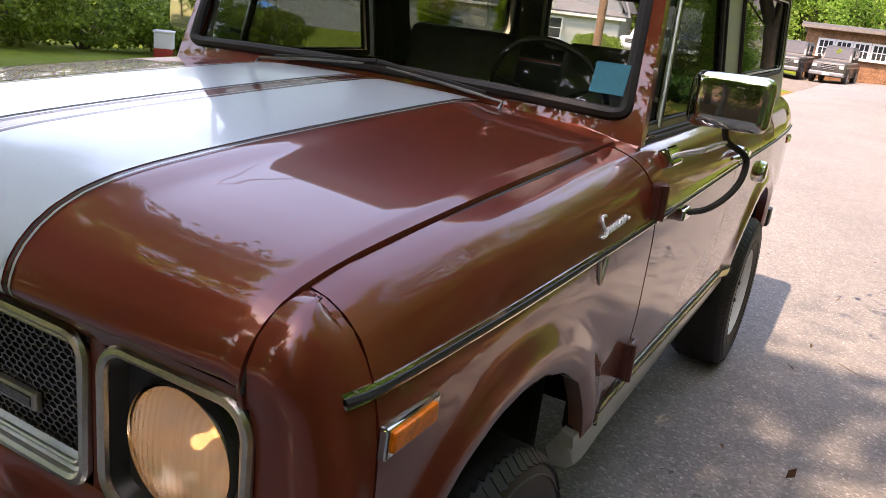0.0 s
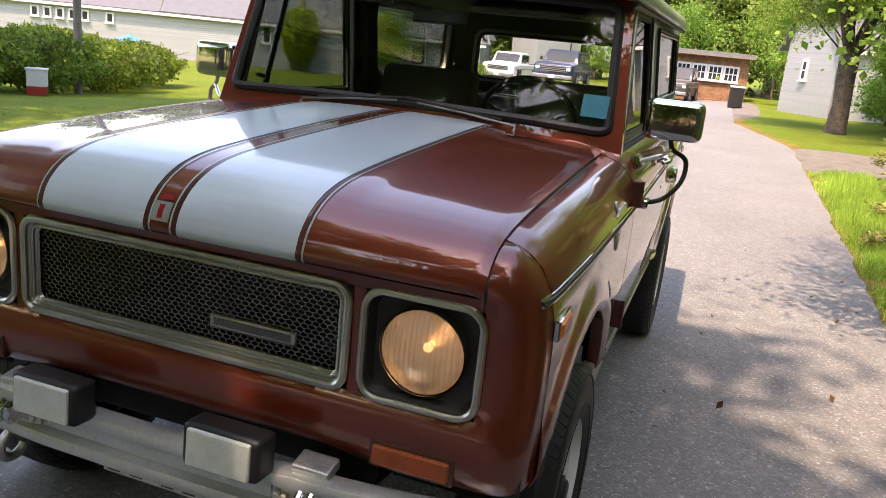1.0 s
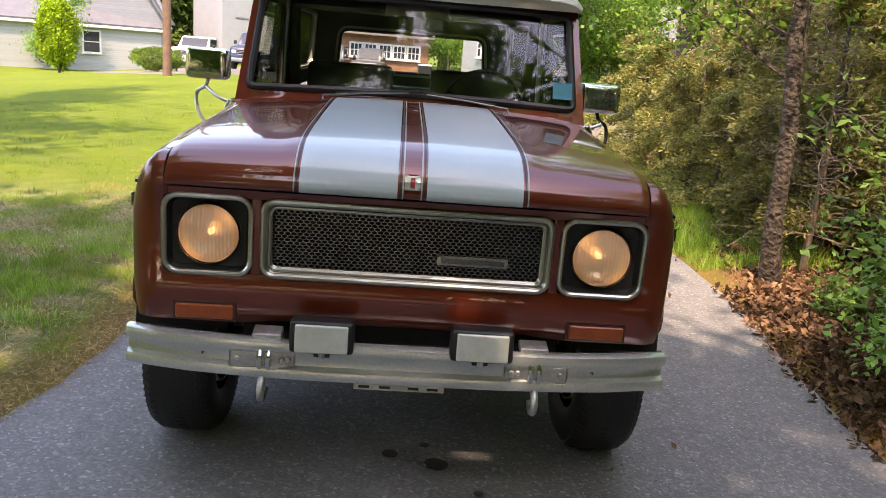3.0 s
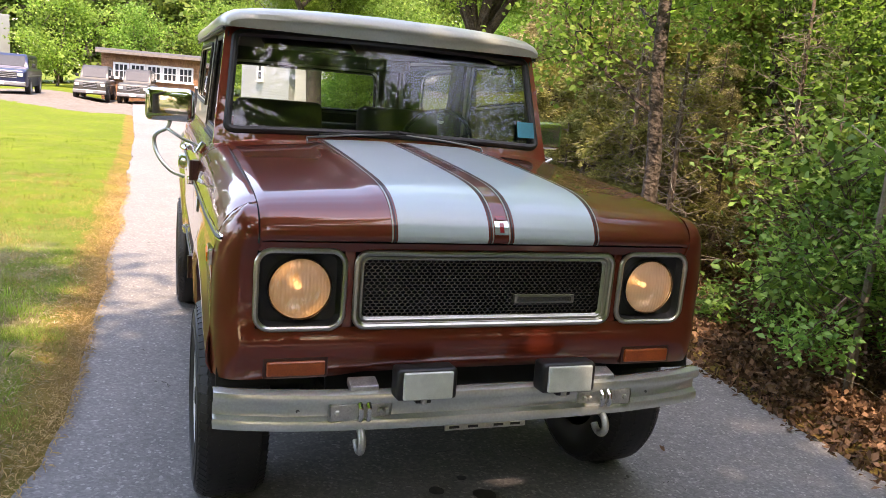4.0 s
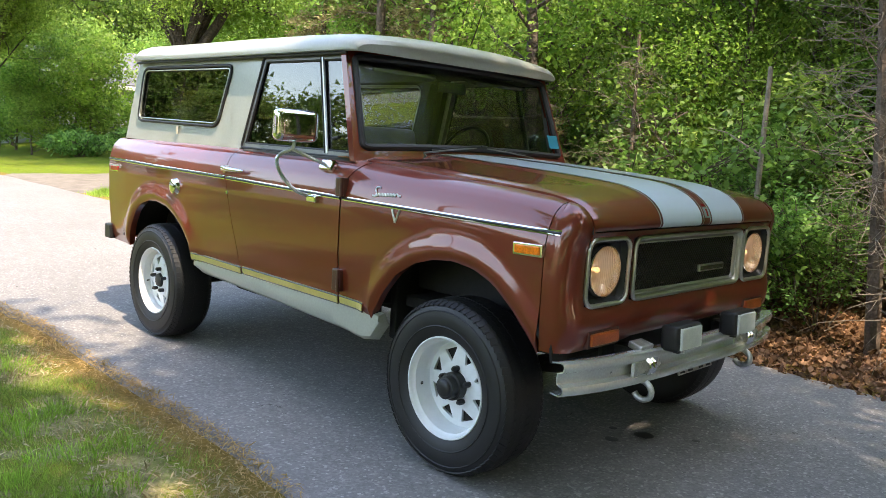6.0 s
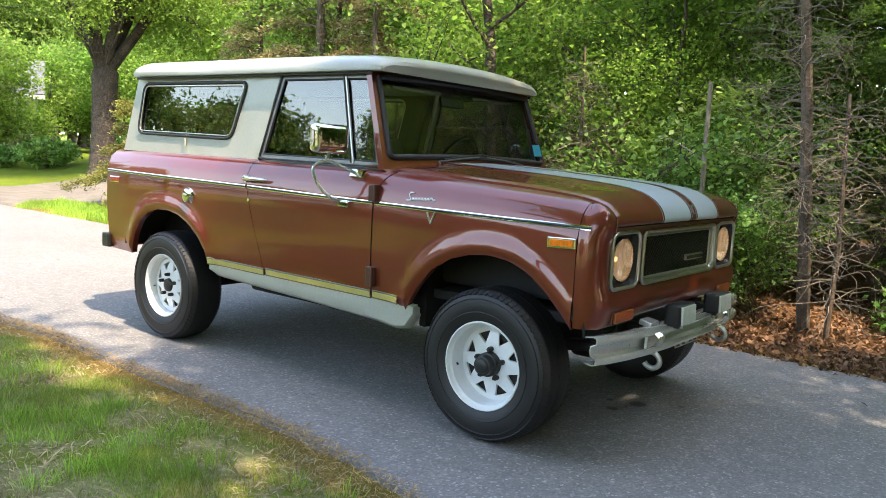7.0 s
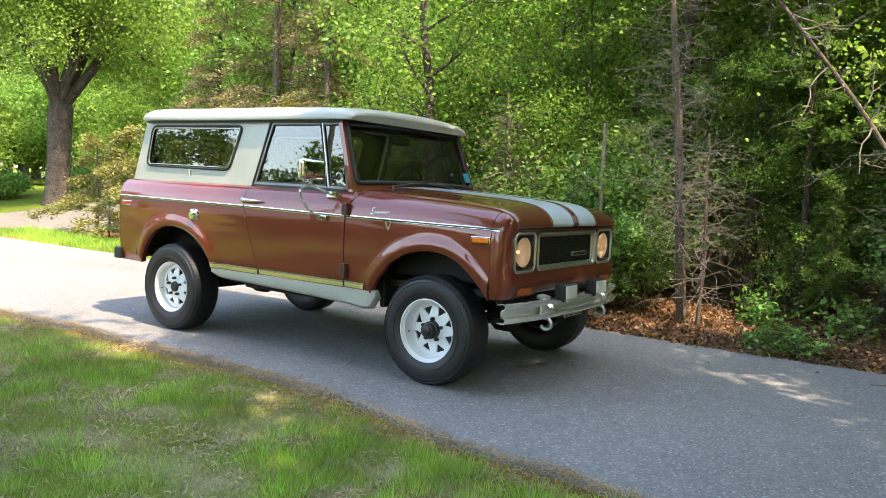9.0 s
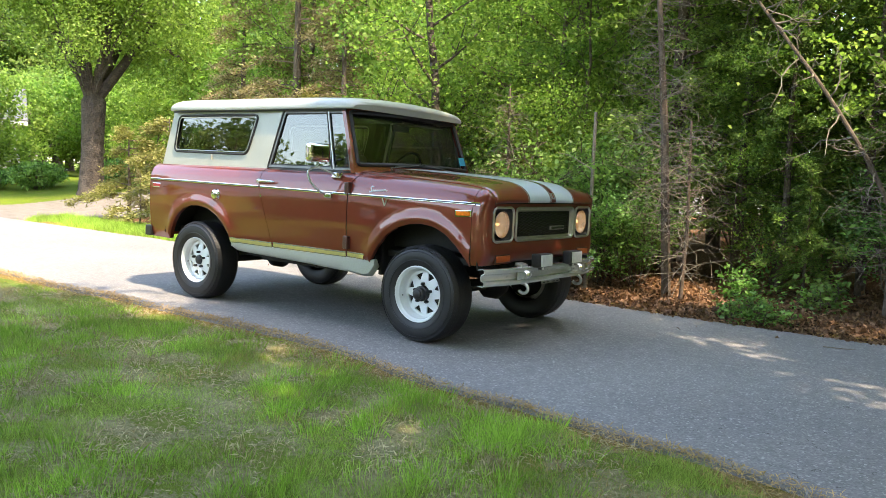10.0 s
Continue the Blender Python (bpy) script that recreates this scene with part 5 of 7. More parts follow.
def hemlock(name, label, seed, height, radius, leaves, size, material, low=0.5, wide=0.26, group="", category="tree"):
    """A needle tree: whorls of drooping boughs with sprays along them."""
    rng = np.random.default_rng(seed)
    t = thing(name, label, category, group=group)
    bars = [tube([(0, 0, -0.1), (0.03, 0, height * 0.3), (-0.02, 0.03, height * 0.65), (0, 0, height)], [radius * 1.2, radius, radius * 0.6, 0.01], 9)]
    pos, head = [], []
    count = int(height * 9)
    for k in range(count):
        f = low / height + (1 - low / height) * (k + rng.uniform()) / count
        z = f * height
        a = rng.uniform(0, 2 * math.pi)
        reach = height * wide * (1 - f) ** 0.7 * rng.uniform(0.55, 1.15) + 0.25
        d = Vector((math.cos(a), math.sin(a), 0))
        pts = [Vector((0, 0, z)), d * reach * 0.5 + Vector((0, 0, z + 0.05 * reach)), d * reach + Vector((0, 0, z - 0.18 * reach))]
        bars.append(tube(pts, [0.02, 0.012, 0.004], 4))
        m = max(4, int(leaves / count * (0.4 + reach / (height * wide))))
        q = rng.uniform(0.15, 1, m) ** 0.8
        c = np.array([pts[0].lerp(pts[1], min(1, 2 * u)) if u < 0.5 else pts[1].lerp(pts[2], 2 * u - 1) for u in q])
        side = np.array((-d.y, d.x, 0))
        s = rng.normal(size=m) * 0.16 * reach * (1.15 - q)
        c = c + side[None] * s[:, None] + rng.normal(size=(m, 3)) * 0.06 * np.array((1, 1, 0.8))
        pos.append(c)
        head.append(np.array(d)[None] * 0.8 + side[None] * np.sign(s)[:, None] * 0.7 + np.array((0, 0, -0.25)))
    link_mesh("trunk", *bars[0], BARK, t)
    tagged(link_mesh("branchwork", *merge(bars[1:]), BARK, t), kind="stuff")
    leaf_mesh("crown", np.concatenate(pos), size, material, t, rng, 0.9, 0.42, heading=np.concatenate(head), corners=3)
    return t


def shrub(name, label, seed, height, wide, leaves, size, material, stems=7, group="", category="shrub", clump=7, bark=None):
    """Stems from one root with leaves clustered on the outer twigs."""
    rng = np.random.default_rng(seed)
    t = thing(name, label, category, group=group)
    bars, tips = [], []
    for k in range(stems):
        a = rng.uniform(0, 2 * math.pi)
        out = rng.uniform(0.1, 0.8)
        grow(rng, (0.05 * math.cos(a), 0.05 * math.sin(a), -0.05), (out * math.cos(a) * wide / height, out * math.sin(a) * wide / height, 0.8), height * rng.uniform(0.6, 0.95), 0.014, 2, bars, tips, 0.4, (2, 4), 0.1, 0.45)
    tagged(link_mesh("stem", *merge(bars), bark or BARK, t), kind="stuff")
    tips = np.array(tips)
    tips = tips[tips[:, 2] > 0.08 * height]
    pick = tips[rng.integers(0, len(tips), leaves // clump)]
    pos = np.repeat(pick, clump, axis=0) + rng.normal(size=(len(pick) * clump, 3)) * 0.09
    pos[:, 2] = np.maximum(pos[:, 2], 0.03)
    leaf_mesh("leaves", pos, size, material, t, rng, 0.8, 0.62)
    return t


def dense_bush(name, label, seed, wide, deep, height, leaves, size, material, group="", category="bush"):
    """A clipped or hedge-like bush: leaves on a lumpy shell over a core of stems."""
    rng = np.random.default_rng(seed)
    t = thing(name, label, category, group=group)
    bars = [tube([(0, 0, -0.1), (rng.normal() * wide * 0.12, rng.normal() * deep * 0.12, height * 0.45), (rng.normal() * wide * 0.22, rng.normal() * deep * 0.22, height * 0.8)], [0.03, 0.02, 0.006], 5) for _ in range(10)]
    tagged(link_mesh("stem", *merge(bars), BARK, t), kind="stuff")
    u = rng.normal(size=(leaves, 3))
    u /= np.linalg.norm(u, axis=1)[:, None]
    lump = np.array([noise.noise((a * 2.3 + seed, b * 2.3, c * 2.3)) + 0.5 * noise.noise((a * 6, b * 6 + seed, c * 6)) for a, b, c in u])
    r = (0.86 + 0.26 * lump) * rng.uniform(0.55, 1.0, leaves) ** 0.35
    pos = u * r[:, None] * np.array((wide / 2, deep / 2, height * 0.5)) + np.array((0, 0, height * 0.5))
    pos[:, 2] = np.maximum(pos[:, 2], 0.04)
    leaf_mesh("leaves", pos, size, material, t, rng, 0.3, 0.6)
    return t


def place_copies(first, spots, seed=0):
    """Put a plant at the first spot and copies at the others: (x, y, scale)."""
    rng = np.random.default_rng(seed)
    for k, (x, y, sc) in enumerate(spots):
        m = pose(x, y, land(x, y), 0, 0, rng.uniform(0, 360)) @ Matrix.Diagonal((sc * rng.uniform(0.92, 1.08), sc * rng.uniform(0.92, 1.08), sc, 1))
        if k == 0:
            home = m
        else:
            c = copy_thing(first, m)
            c.matrix_basis = m
    first.matrix_basis = home


# tall woodland trees behind the shrubs, in three ranks
woods = broadleaf("woodland_tree", "tall leafy woodland tree in spring green", 3, 11, 0.13, 34000, 0.070, LEAF_WOOD, 0.12, 0.30, 0.42, "woods beside the drive")
place_copies(woods, [(-2.2, 7.2, 1.0), (2.6, 8.4, 1.1), (-6.0, 8.8, 1.05), (6.2, 7.6, 0.95), (-9.5, 10.5, 1.0), (0.2, 12.0, 1.2), (4.8, 12.5, 1.15), (-4.6, 13.0, 1.2), (-12.5, 14.5, 1.15), (9.5, 11.0, 1.1), (13.0, 13.5, 1.2)], 11)
woods2 = broadleaf("woodland_tree", "slender bright-leaved woodland tree", 8, 9, 0.09, 30000, 0.066, LEAF_MAPLE, 0.10, 0.30, 0.4, "woods beside the drive")
place_copies(woods2, [(-7.6, 6.8, 0.9), (-5.0, 7.4, 0.95), (3.6, 7.6, 0.9), (-11.0, 12.2, 1.1), (-16.5, 15.5, 1.2), (-2.0, 10.0, 1.1), (-14.5, 19.5, 1.4), (7.4, 9.5, 1.0), (-6.4, 11.2, 1.0)], 12)
woods3 = broadleaf("woodland_tree", "young bright-leaved tree at the edge of the woods", 9, 8, 0.07, 23000, 0.054, LEAF_MAPLE, 0.10, 0.30, 0.38, "woods beside the drive", corners=4)
place_copies(woods3, [(-3.9, 5.8, 1.0), (0.6, 6.4, 1.0), (-0.9, 5.4, 0.9), (4.6, 6.0, 0.9), (2.3, 5.5, 0.8), (7.0, 5.6, 0.9), (2.35, 4.6, 0.42), (-0.3, 4.6, 0.6), (4.2, 5.1, 1.2)], 23)
dark = hemlock("hemlock", "dark green hemlock with drooping boughs", 5, 8.5, 0.10, 26000, 0.10, LEAF_DARK, 0.9, 0.24, "woods beside the drive")
place_copies(dark, [(0.9, 5.0, 0.85), (3.7, 5.0, 0.7), (0.4, 8.6, 1.15), (5.4, 9.0, 1.2), (2.55, 4.15, 0.40), (3.35, 4.35, 0.5), (1.9, 4.7, 0.62), (4.6, 4.2, 0.5), (2.9, 3.7, 0.16)], 13)
brown = hemlock("browning_conifer", "half-dead conifer with tan drooping needle boughs", 7, 6.5, 0.09, 24000, 0.075, LEAF_BROWN, 0.8, 0.30, "woods beside the drive")
place_copies(brown, [(-6.6, 5.25, 1.0), (-5.1, 5.0, 0.75), (-8.4, 5.5, 0.8), (-9.7, 4.0, 0.17), (-2.9, 4.5, 0.33), (-2.1, 4.0, 0.26), (-1.5, 4.7, 0.34)], 29)

# slim trunk at the edge of the drive
edge_tree = broadleaf("roadside_tree", "slim dark-barked young tree at the drive edge", 21, 7.5, 0.07, 20000, 0.048, LEAF_MAPLE, 0.24, 0.22, 0.28, bark=BARKDARK, corners=4)
place_copies(edge_tree, [(-1.33, 2.76, 1.0), (5.9, 3.4, 0.85)], 1)
# leafy undergrowth along the edge
under = shrub("undergrowth_shrub", "bright green leafy undergrowth shrub", 31, 1.9, 1.4, 5600, 0.054, LEAF_SHRUB, 9, "undergrowth")
place_copies(under, [(0.45, 3.95, 1.0), (0.75, 3.25, 0.72), (1.2, 3.3, 0.65), (0.15, 3.4, 0.5), (0.95, 3.6, 0.5), (0.95, 4.0, 1.05), (-0.35, 3.9, 1.1), (-0.25, 3.3, 0.3), (5.6, 3.8, 1.0), (4.35, 3.5, 0.62), (3.75, 4.0, 0.8), (5.0, 3.35, 0.45), (2.9, 5.0, 0.7), (-3.2, 7.5, 1.2), (-4.8, 8.4, 1.2), (-2.0, 8.8, 1.3), (-6.2, 10.0, 1.4), (1.6, 7.5, 1.3), (2.7, 6.4, 0.9), (0.4, 10.0, 1.5)], 14)
low = shrub("low_plant", "low green seedlings in the leaf litter", 33, 0.42, 0.7, 520, 0.07, LEAF_SHRUB, 6, "undergrowth")
place_copies(low, [(2.66, 2.2, 0.6), (2.95, 2.12, 0.6), (3.2, 3.2, 0.8), (-0.55, 2.9, 0.7), (4.4, 2.7, 0.7), (2.35, 3.5, 0.8)], 15)
# yellowish needle bushes at the drive edge
yew = hemlock("needle_bush", "yellow-green needled bush leaning over the verge", 41, 2.3, 0.04, 12000, 0.075, LEAF_YELLOW, 0.15, 0.62, "verge bushes", "bush")
place_copies(yew, [(-3.4, 3.9, 1.0), (-0.9, 4.5, 0.8), (-2.7, 3.4, 0.6), (-4.5, 3.9, 0.8), (-6.2, 4.2, 0.85), (-5.2, 4.5, 1.05), (-7.3, 4.4, 0.8), (-2.3, 3.6, 0.75), (-9.3, 5.4, 1.0), (-3.9, 5.0, 1.2), (-10.6, 4.3, 0.85), (-8.4, 3.75, 0.9), (-6.6, 3.55, 0.8), (-5.0, 3.4, 0.7), (-3.8, 3.25, 0.55)], 16)


def dead_conifer(at, height, twigs, seed, radius=0.045, lean=0.0):
    """A dying conifer: bare trunk with many fine bleached twigs."""
    rng = np.random.default_rng(seed)
    t = thing("dead_conifer", "dying conifer with bare bleached twigs on a thin trunk", "tree", (*at, land(*at)), group="bare twiggy trees")
    link_mesh("trunk", *tube([(0, 0, -0.1), (0.02 + lean * 0.4, 0.01, height * 0.4), (lean - 0.02, 0.02, height)], [radius * 1.2, radius, 0.012], 8), DEADTRUNK, t)
    bars = []
    for _ in range(twigs):
        z = rng.uniform(0.15, 0.95) * height
        a, l = rng.uniform(0, 2 * math.pi), rng.uniform(0.25, 0.75) * (1.1 - 0.6 * z / height)
        d = Vector((math.cos(a), math.sin(a), rng.uniform(-0.25, 0.35)))
        p = Vector((lean * z / height, 0, z))
        pts = [p]
        for k in range(4):
            d = (d + Vector(rng.normal(size=3)) * 0.22).normalized()
            pts.append(pts[-1] + d * l / 4)
            if k > 0:
                e = (d + Vector(rng.normal(size=3)) * 0.7).normalized()
                bars.append(tube([pts[-1], pts[-1] + e * l * 0.22, pts[-1] + (e + Vector(rng.normal(size=3)) * 0.3) * l * 0.38], [0.0022, 0.0016, 0.0008], 3))
        bars.append(tube(pts, [0.0048, 0.004, 0.003, 0.0022, 0.0012], 4))
    tagged(link_mesh("twig", *merge(bars), DEADWOOD, t), kind="stuff")
    return t


dead_conifer((1.70, 2.95), 4.6, 250, 51, lean=-0.45)
dead_conifer((1.88, 2.85), 1.9, 120, 52, 0.02)
dead_conifer((3.75, 3.2), 2.6, 120, 53, 0.03)
dead_conifer((4.35, 2.95), 2.4, 110, 54, 0.025)
dead_conifer((4.75, 3.5), 3.4, 150, 57, 0.035)
dead_conifer((5.2, 3.1), 3.0, 130, 58, 0.03)
dead_conifer((-0.75, 3.5), 2.4, 120, 59, 0.025)
dead_conifer((-2.6, 3.3), 2.4, 130, 55, 0.03)
dead_conifer((-1.75, 3.2), 2.0, 120, 56, 0.025)
post = thing("dead_tree", "thin grey broken stem standing in the brush", "dead tree", (0.86, 2.68, land(0.86, 2.68)))
link_mesh("stem", *tube([(0, 0, -0.1), (0.01, 0, 1.0), (0.0, 0.01, 1.98)], [0.025, 0.022, 0.018], 8), DEADWOOD, post)
link_mesh("side_twig", *tube([(0.0, 0, 1.35), (-0.25, -0.05, 1.5), (-0.4, -0.05, 1.53)], [0.008, 0.005, 0.003], 5), DEADWOOD, post)

# leaning dead tree whose bare limb hangs over the verge
leaner = thing("leaning_dead_tree", "leaning bare dead tree with forked pale twigs", "dead tree", (4.15, 3.15, land(4.15, 3.15)))
spine = [Vector(p) for p in ((0, 0, -0.1), (-0.45, -0.15, 1.2), (-0.98, -0.28, 2.08), (-1.40, -0.36, 2.64), (-1.82, -0.42, 3.2), (-2.2, -0.5, 3.9))]
link_mesh("trunk", *tube(chaikin(spine, 2), [0.022 * (1 - 0.8 * k / 23) + 0.004 for k in range(len(chaikin(spine, 2)))], 8), DEADTRUNK, leaner)
rng = np.random.default_rng(63)
bars = []
for k in range(34):
    f = rng.uniform(1.2, 4.9)
    p = spine[int(f)].lerp(spine[int(f) + 1], f - int(f))
    d = Vector((rng.normal(), rng.normal() - 0.4, rng.normal() * 0.6)).normalized()
    pts = [p]
    reach = rng.uniform(0.25, 0.75)
    for j in range(5):
        d = (d + Vector(rng.normal(size=3)) * 0.4).normalized()
        pts.append(pts[-1] + d * reach / 5)
        if j > 0:
            e = (d + Vector(rng.normal(size=3)) * 0.8).normalized()
            bars.append(tube([pts[-1], pts[-1] + e * reach * 0.14, pts[-1] + (e + Vector(rng.normal(size=3)) * 0.5) * reach * 0.26], [0.0035, 0.0025, 0.0012], 4))
    bars.append(tube(pts, [0.008, 0.007, 0.0055, 0.0045, 0.0035, 0.002], 5))
tagged(link_mesh("twig", *merge(bars), DEADWOOD, leaner), kind="stuff")

# canopy trees ahead of the vehicle that shade its front and the lawn
shade = broadleaf("shade_tree", "tall spreading shade tree over the drive", 61, 12.5, 0.20, 46000, 0.20, LEAF_MAPLE, 0.42, 0.42, 0.42, "shade trees")
place_copies(shade, [(6.7, -3.1, 0.95), (7.8, 1.45, 0.55), (5.3, -6.8, 0.85), (12.0, -9.8, 1.0), (13.2, 1.3, 0.8), (15.5, -7.8, 0.8), (-1.5, -12.8, 1.5)], 17)
AHEAD = []
ahead_woods = [(15.5, -1.0, 0.9), (17.0, 4.0, 1.0), (16.2, -6.5, 0.9), (18.5, -11.5, 1.0), (14.5, 8.0, 1.0), (20.0, 0.5, 1.1), (19.5, -16.5, 1.0), (12.5, 5.0, 0.8), (12.5, -5.8, 0.8), (14.0, -11.5, 0.9), (12.0, -15.5, 0.9), (14.2, -3.0, 0.8), (8.0, -17.0, 0.9), (10.8, 3.2, 0.6), (11.4, -6.8, 0.6), (11.0, 1.8, 0.5), (10.4, -5.6, 0.45), (9.2, 4.2, 0.6), (13.2, 0.8, 0.7)]
for k, (x, y, sc) in enumerate(ahead_woods):
    AHEAD.append((x, y, 1.7 * sc))
# maples beyond the drive
def forked_maple(seed, height, radius, leaves, size):
    """An old maple: a short furrowed trunk that forks into heavy limbs."""
    rng = np.random.default_rng(seed)
    t = thing("maple_tree", "old maple with a thick furrowed forked trunk", "tree", group="old maples")
    link_mesh("trunk", *tube([(0, 0, -0.2), (0, 0, 0.15), (0.03, 0.0, 1.1), (0.0, 0.04, 2.0), (0.0, 0.06, 2.75), (0.02, 0.0, 3.0)], [radius * 1.5, radius * 1.15, radius * 0.95, radius * 0.98, radius * 1.05, radius * 0.6], 14), BARKDARK, t)
    bars, tips = [], []
    for a, rise, long, thick in ((42, 1.5, 0.5, 0.5), (-80, 2.6, 0.62, 0.58), (170, 2.2, 0.6, 0.5), (10, 2.4, 0.62, 0.48), (230, 2.4, 0.45, 0.36), (-60, 2.0, 0.48, 0.34), (40, 4.0, 0.7, 0.5), (-20, 1.3, 0.4, 0.14), (-75, 1.1, 0.4, 0.12), (70, 1.4, 0.38, 0.12), (150, 1.2, 0.4, 0.12)):
        grow(rng, (0, 0.03, 2.65), (math.cos(radians(a)), math.sin(radians(a)), rise), height * long, radius * thick, 2, bars, tips, 0.3, (3, 5), 0.1, 0.5)
    tagged(link_mesh("branchwork", *merge(bars), BARKDARK, t), kind="stuff")
    tips = np.array(tips)
    pick = tips[rng.integers(0, len(tips), leaves // 9)]
    pos = np.repeat(pick, 9, axis=0) + rng.normal(size=(len(pick) * 9, 3)) * 0.42 * np.array((1, 1, 0.7))
    inner = rng.uniform(size=len(pos)) < 0.4
    pos[inner] = (pos[inner] - np.array((0, 0, 4.5))) * rng.uniform(0.3, 0.75, (inner.sum(), 1)) + np.array((0, 0, 4.2))
    pos = pos[pos[:, 2] > 2.4 - 0.38 * np.hypot(pos[:, 0], pos[:, 1])]
    leaf_mesh("crown", pos, size, LEAF_MAPLE, t, rng, 0.5, 0.85, corners=3)
    return t


maple = forked_maple(71, 12, 0.33, 150000, 0.072)
maple.matrix_basis = pose(-17.6, 7.5, land(-17.6, 7.5), 0, 0, 0)
copy_thing(maple, pose(-23.2, 3.95, land(-23.2, 3.95), 0, 0, 140)).scale = (0.8, 0.8, 0.8)
# far tree line on all sides
far = broadleaf("far_tree", "leafy tree in the far tree line", 81, 12, 0.22, 4200, 0.36, LEAF_FAR, 0.08, 0.40, 0.75, "far tree line", detail=0)
rng = np.random.default_rng(82)
spots = []
for k in range(34):
    y = -34 + 2.2 * k + rng.uniform(-0.8, 0.8)
    spots.append((-56 - rng.uniform(0, 10) + (10 if y > 14 else 0), y, rng.uniform(1.0, 1.5)))
for k in range(9):
    spots.append((-22 - 3.4 * k, 18 + rng.uniform(0, 7), rng.uniform(0.9, 1.3)))
for k in range(34):
    spots.append((-62 + 3.4 * k, -56 - rng.uniform(0, 8), rng.uniform(0.6, 0.85)))
for k in range(32):
    a = radians(204 + 1.9 * k)
    spots.append(((60 + 4 * (k % 2)) * math.cos(a), (60 + 4 * (k % 2)) * math.sin(a), rng.uniform(0.85, 1.12)))
for k in range(10):
    spots.append((30 + rng.uniform(0, 8), -44 + 9 * k, rng.uniform(1.0, 1.4)))
spots += [(-13, 23, 1.0), (-16.5, 27, 1.2), (-10, 26, 1.2), (-20, 31, 1.2), (-5, 29, 1.2), (0, 31, 1.2), (5, 29, 1.2), (10, 30, 1.2), (15, 27, 1.2), (-24, 27, 1.1), (-8.2, 17.0, 1.2), (2.5, 17.5, 1.2), (8.5, 17.0, 1.2), (5.0, 21.5, 1.25), (-3.5, 21.0, 1.25), (12.0, 20.0, 1.3), (16.5, 16.5, 1.2)]
spots += [(-72 - 3 * (k % 2), -22 + 5.2 * k, 1.75) for k in range(14)]
place_copies(far, spots, 83)
back = broadleaf("understory_tree", "low leafy understory tree", 85, 5.0, 0.07, 7000, 0.14, LEAF_MAPLE, 0.05, 0.42, 0.45, "understory")
spots = [(-48 + rng.uniform(-3, 3), 8 + 2.6 * k, rng.uniform(0.9, 1.4)) for k in range(5)]
spots += [(-20 - 3.0 * k, 12.5 + rng.uniform(0, 3) + 0.25 * k, rng.uniform(0.8, 1.2)) for k in range(6)] + [(-13.5, 9.5, 0.9), (-15.5, 11.5, 1.0), (-10.2, 7.6, 0.7), (-52, 3.0, 1.2), (-50, -2.0, 1.1), (-52, -7, 1.3), (-27.5, 8.2, 0.95), (-30.0, 6.8, 0.8), (-33, 8.2, 0.8), (-40, 9.5, 1.1), (-42, 4.0, 1.1), (-29.6, 6.2, 0.6), (-27.0, 6.0, 0.6), (-25.6, 6.6, 0.75), (-24.4, 5.7, 0.45), (-25.0, 7.8, 0.8), (-43.0, -19.5, 0.9)]
place_copies(back, spots + AHEAD, 86)

# garden: clipped arborvitae, hedge bushes, verge grass
arbor = dense_bush("arborvitae", "rounded bright green arborvitae on the lawn", 91, 1.55, 1.55, 2.9, 9000, 0.09, LEAF_ARBOR, "garden bushes")
place_copies(arbor, [(-41.0, -24.8, 1.45), (-31.6, -14.9, 1.15)], 19)
hedge = dense_bush("hedge_bush", "broad untrimmed flowering bush beside the lawn", 93, 4.2, 3.2, 1.5, 9000, 0.10, LEAF_BUSH, "garden bushes")
place_copies(hedge, [(-14.8, -16.0, 1.0), (-17.4, -16.9, 1.0), (-12.2, -15.5, 1.1), (-9.4, -15.0, 1.05), (-6.8, -14.2, 1.1), (-4.0, -14.2, 1.05), (-16.2, -18.8, 1.15), (-30.5, -10.4, 0.7)], 20)
verge = dense_bush("verge_clump", "spreading weeds at the foot of the maple", 95, 2.6, 1.8, 0.9, 2200, 0.12, LEAF_SHRUB, "verge clumps")
place_copies(verge, [(-19.0, 9.2, 1.0), (-22.4, 6.4, 0.9), (-21.0, 7.6, 1.0), (-16.0, 9.0, 0.9), (-24.6, 7.0, 1.0)], 22)


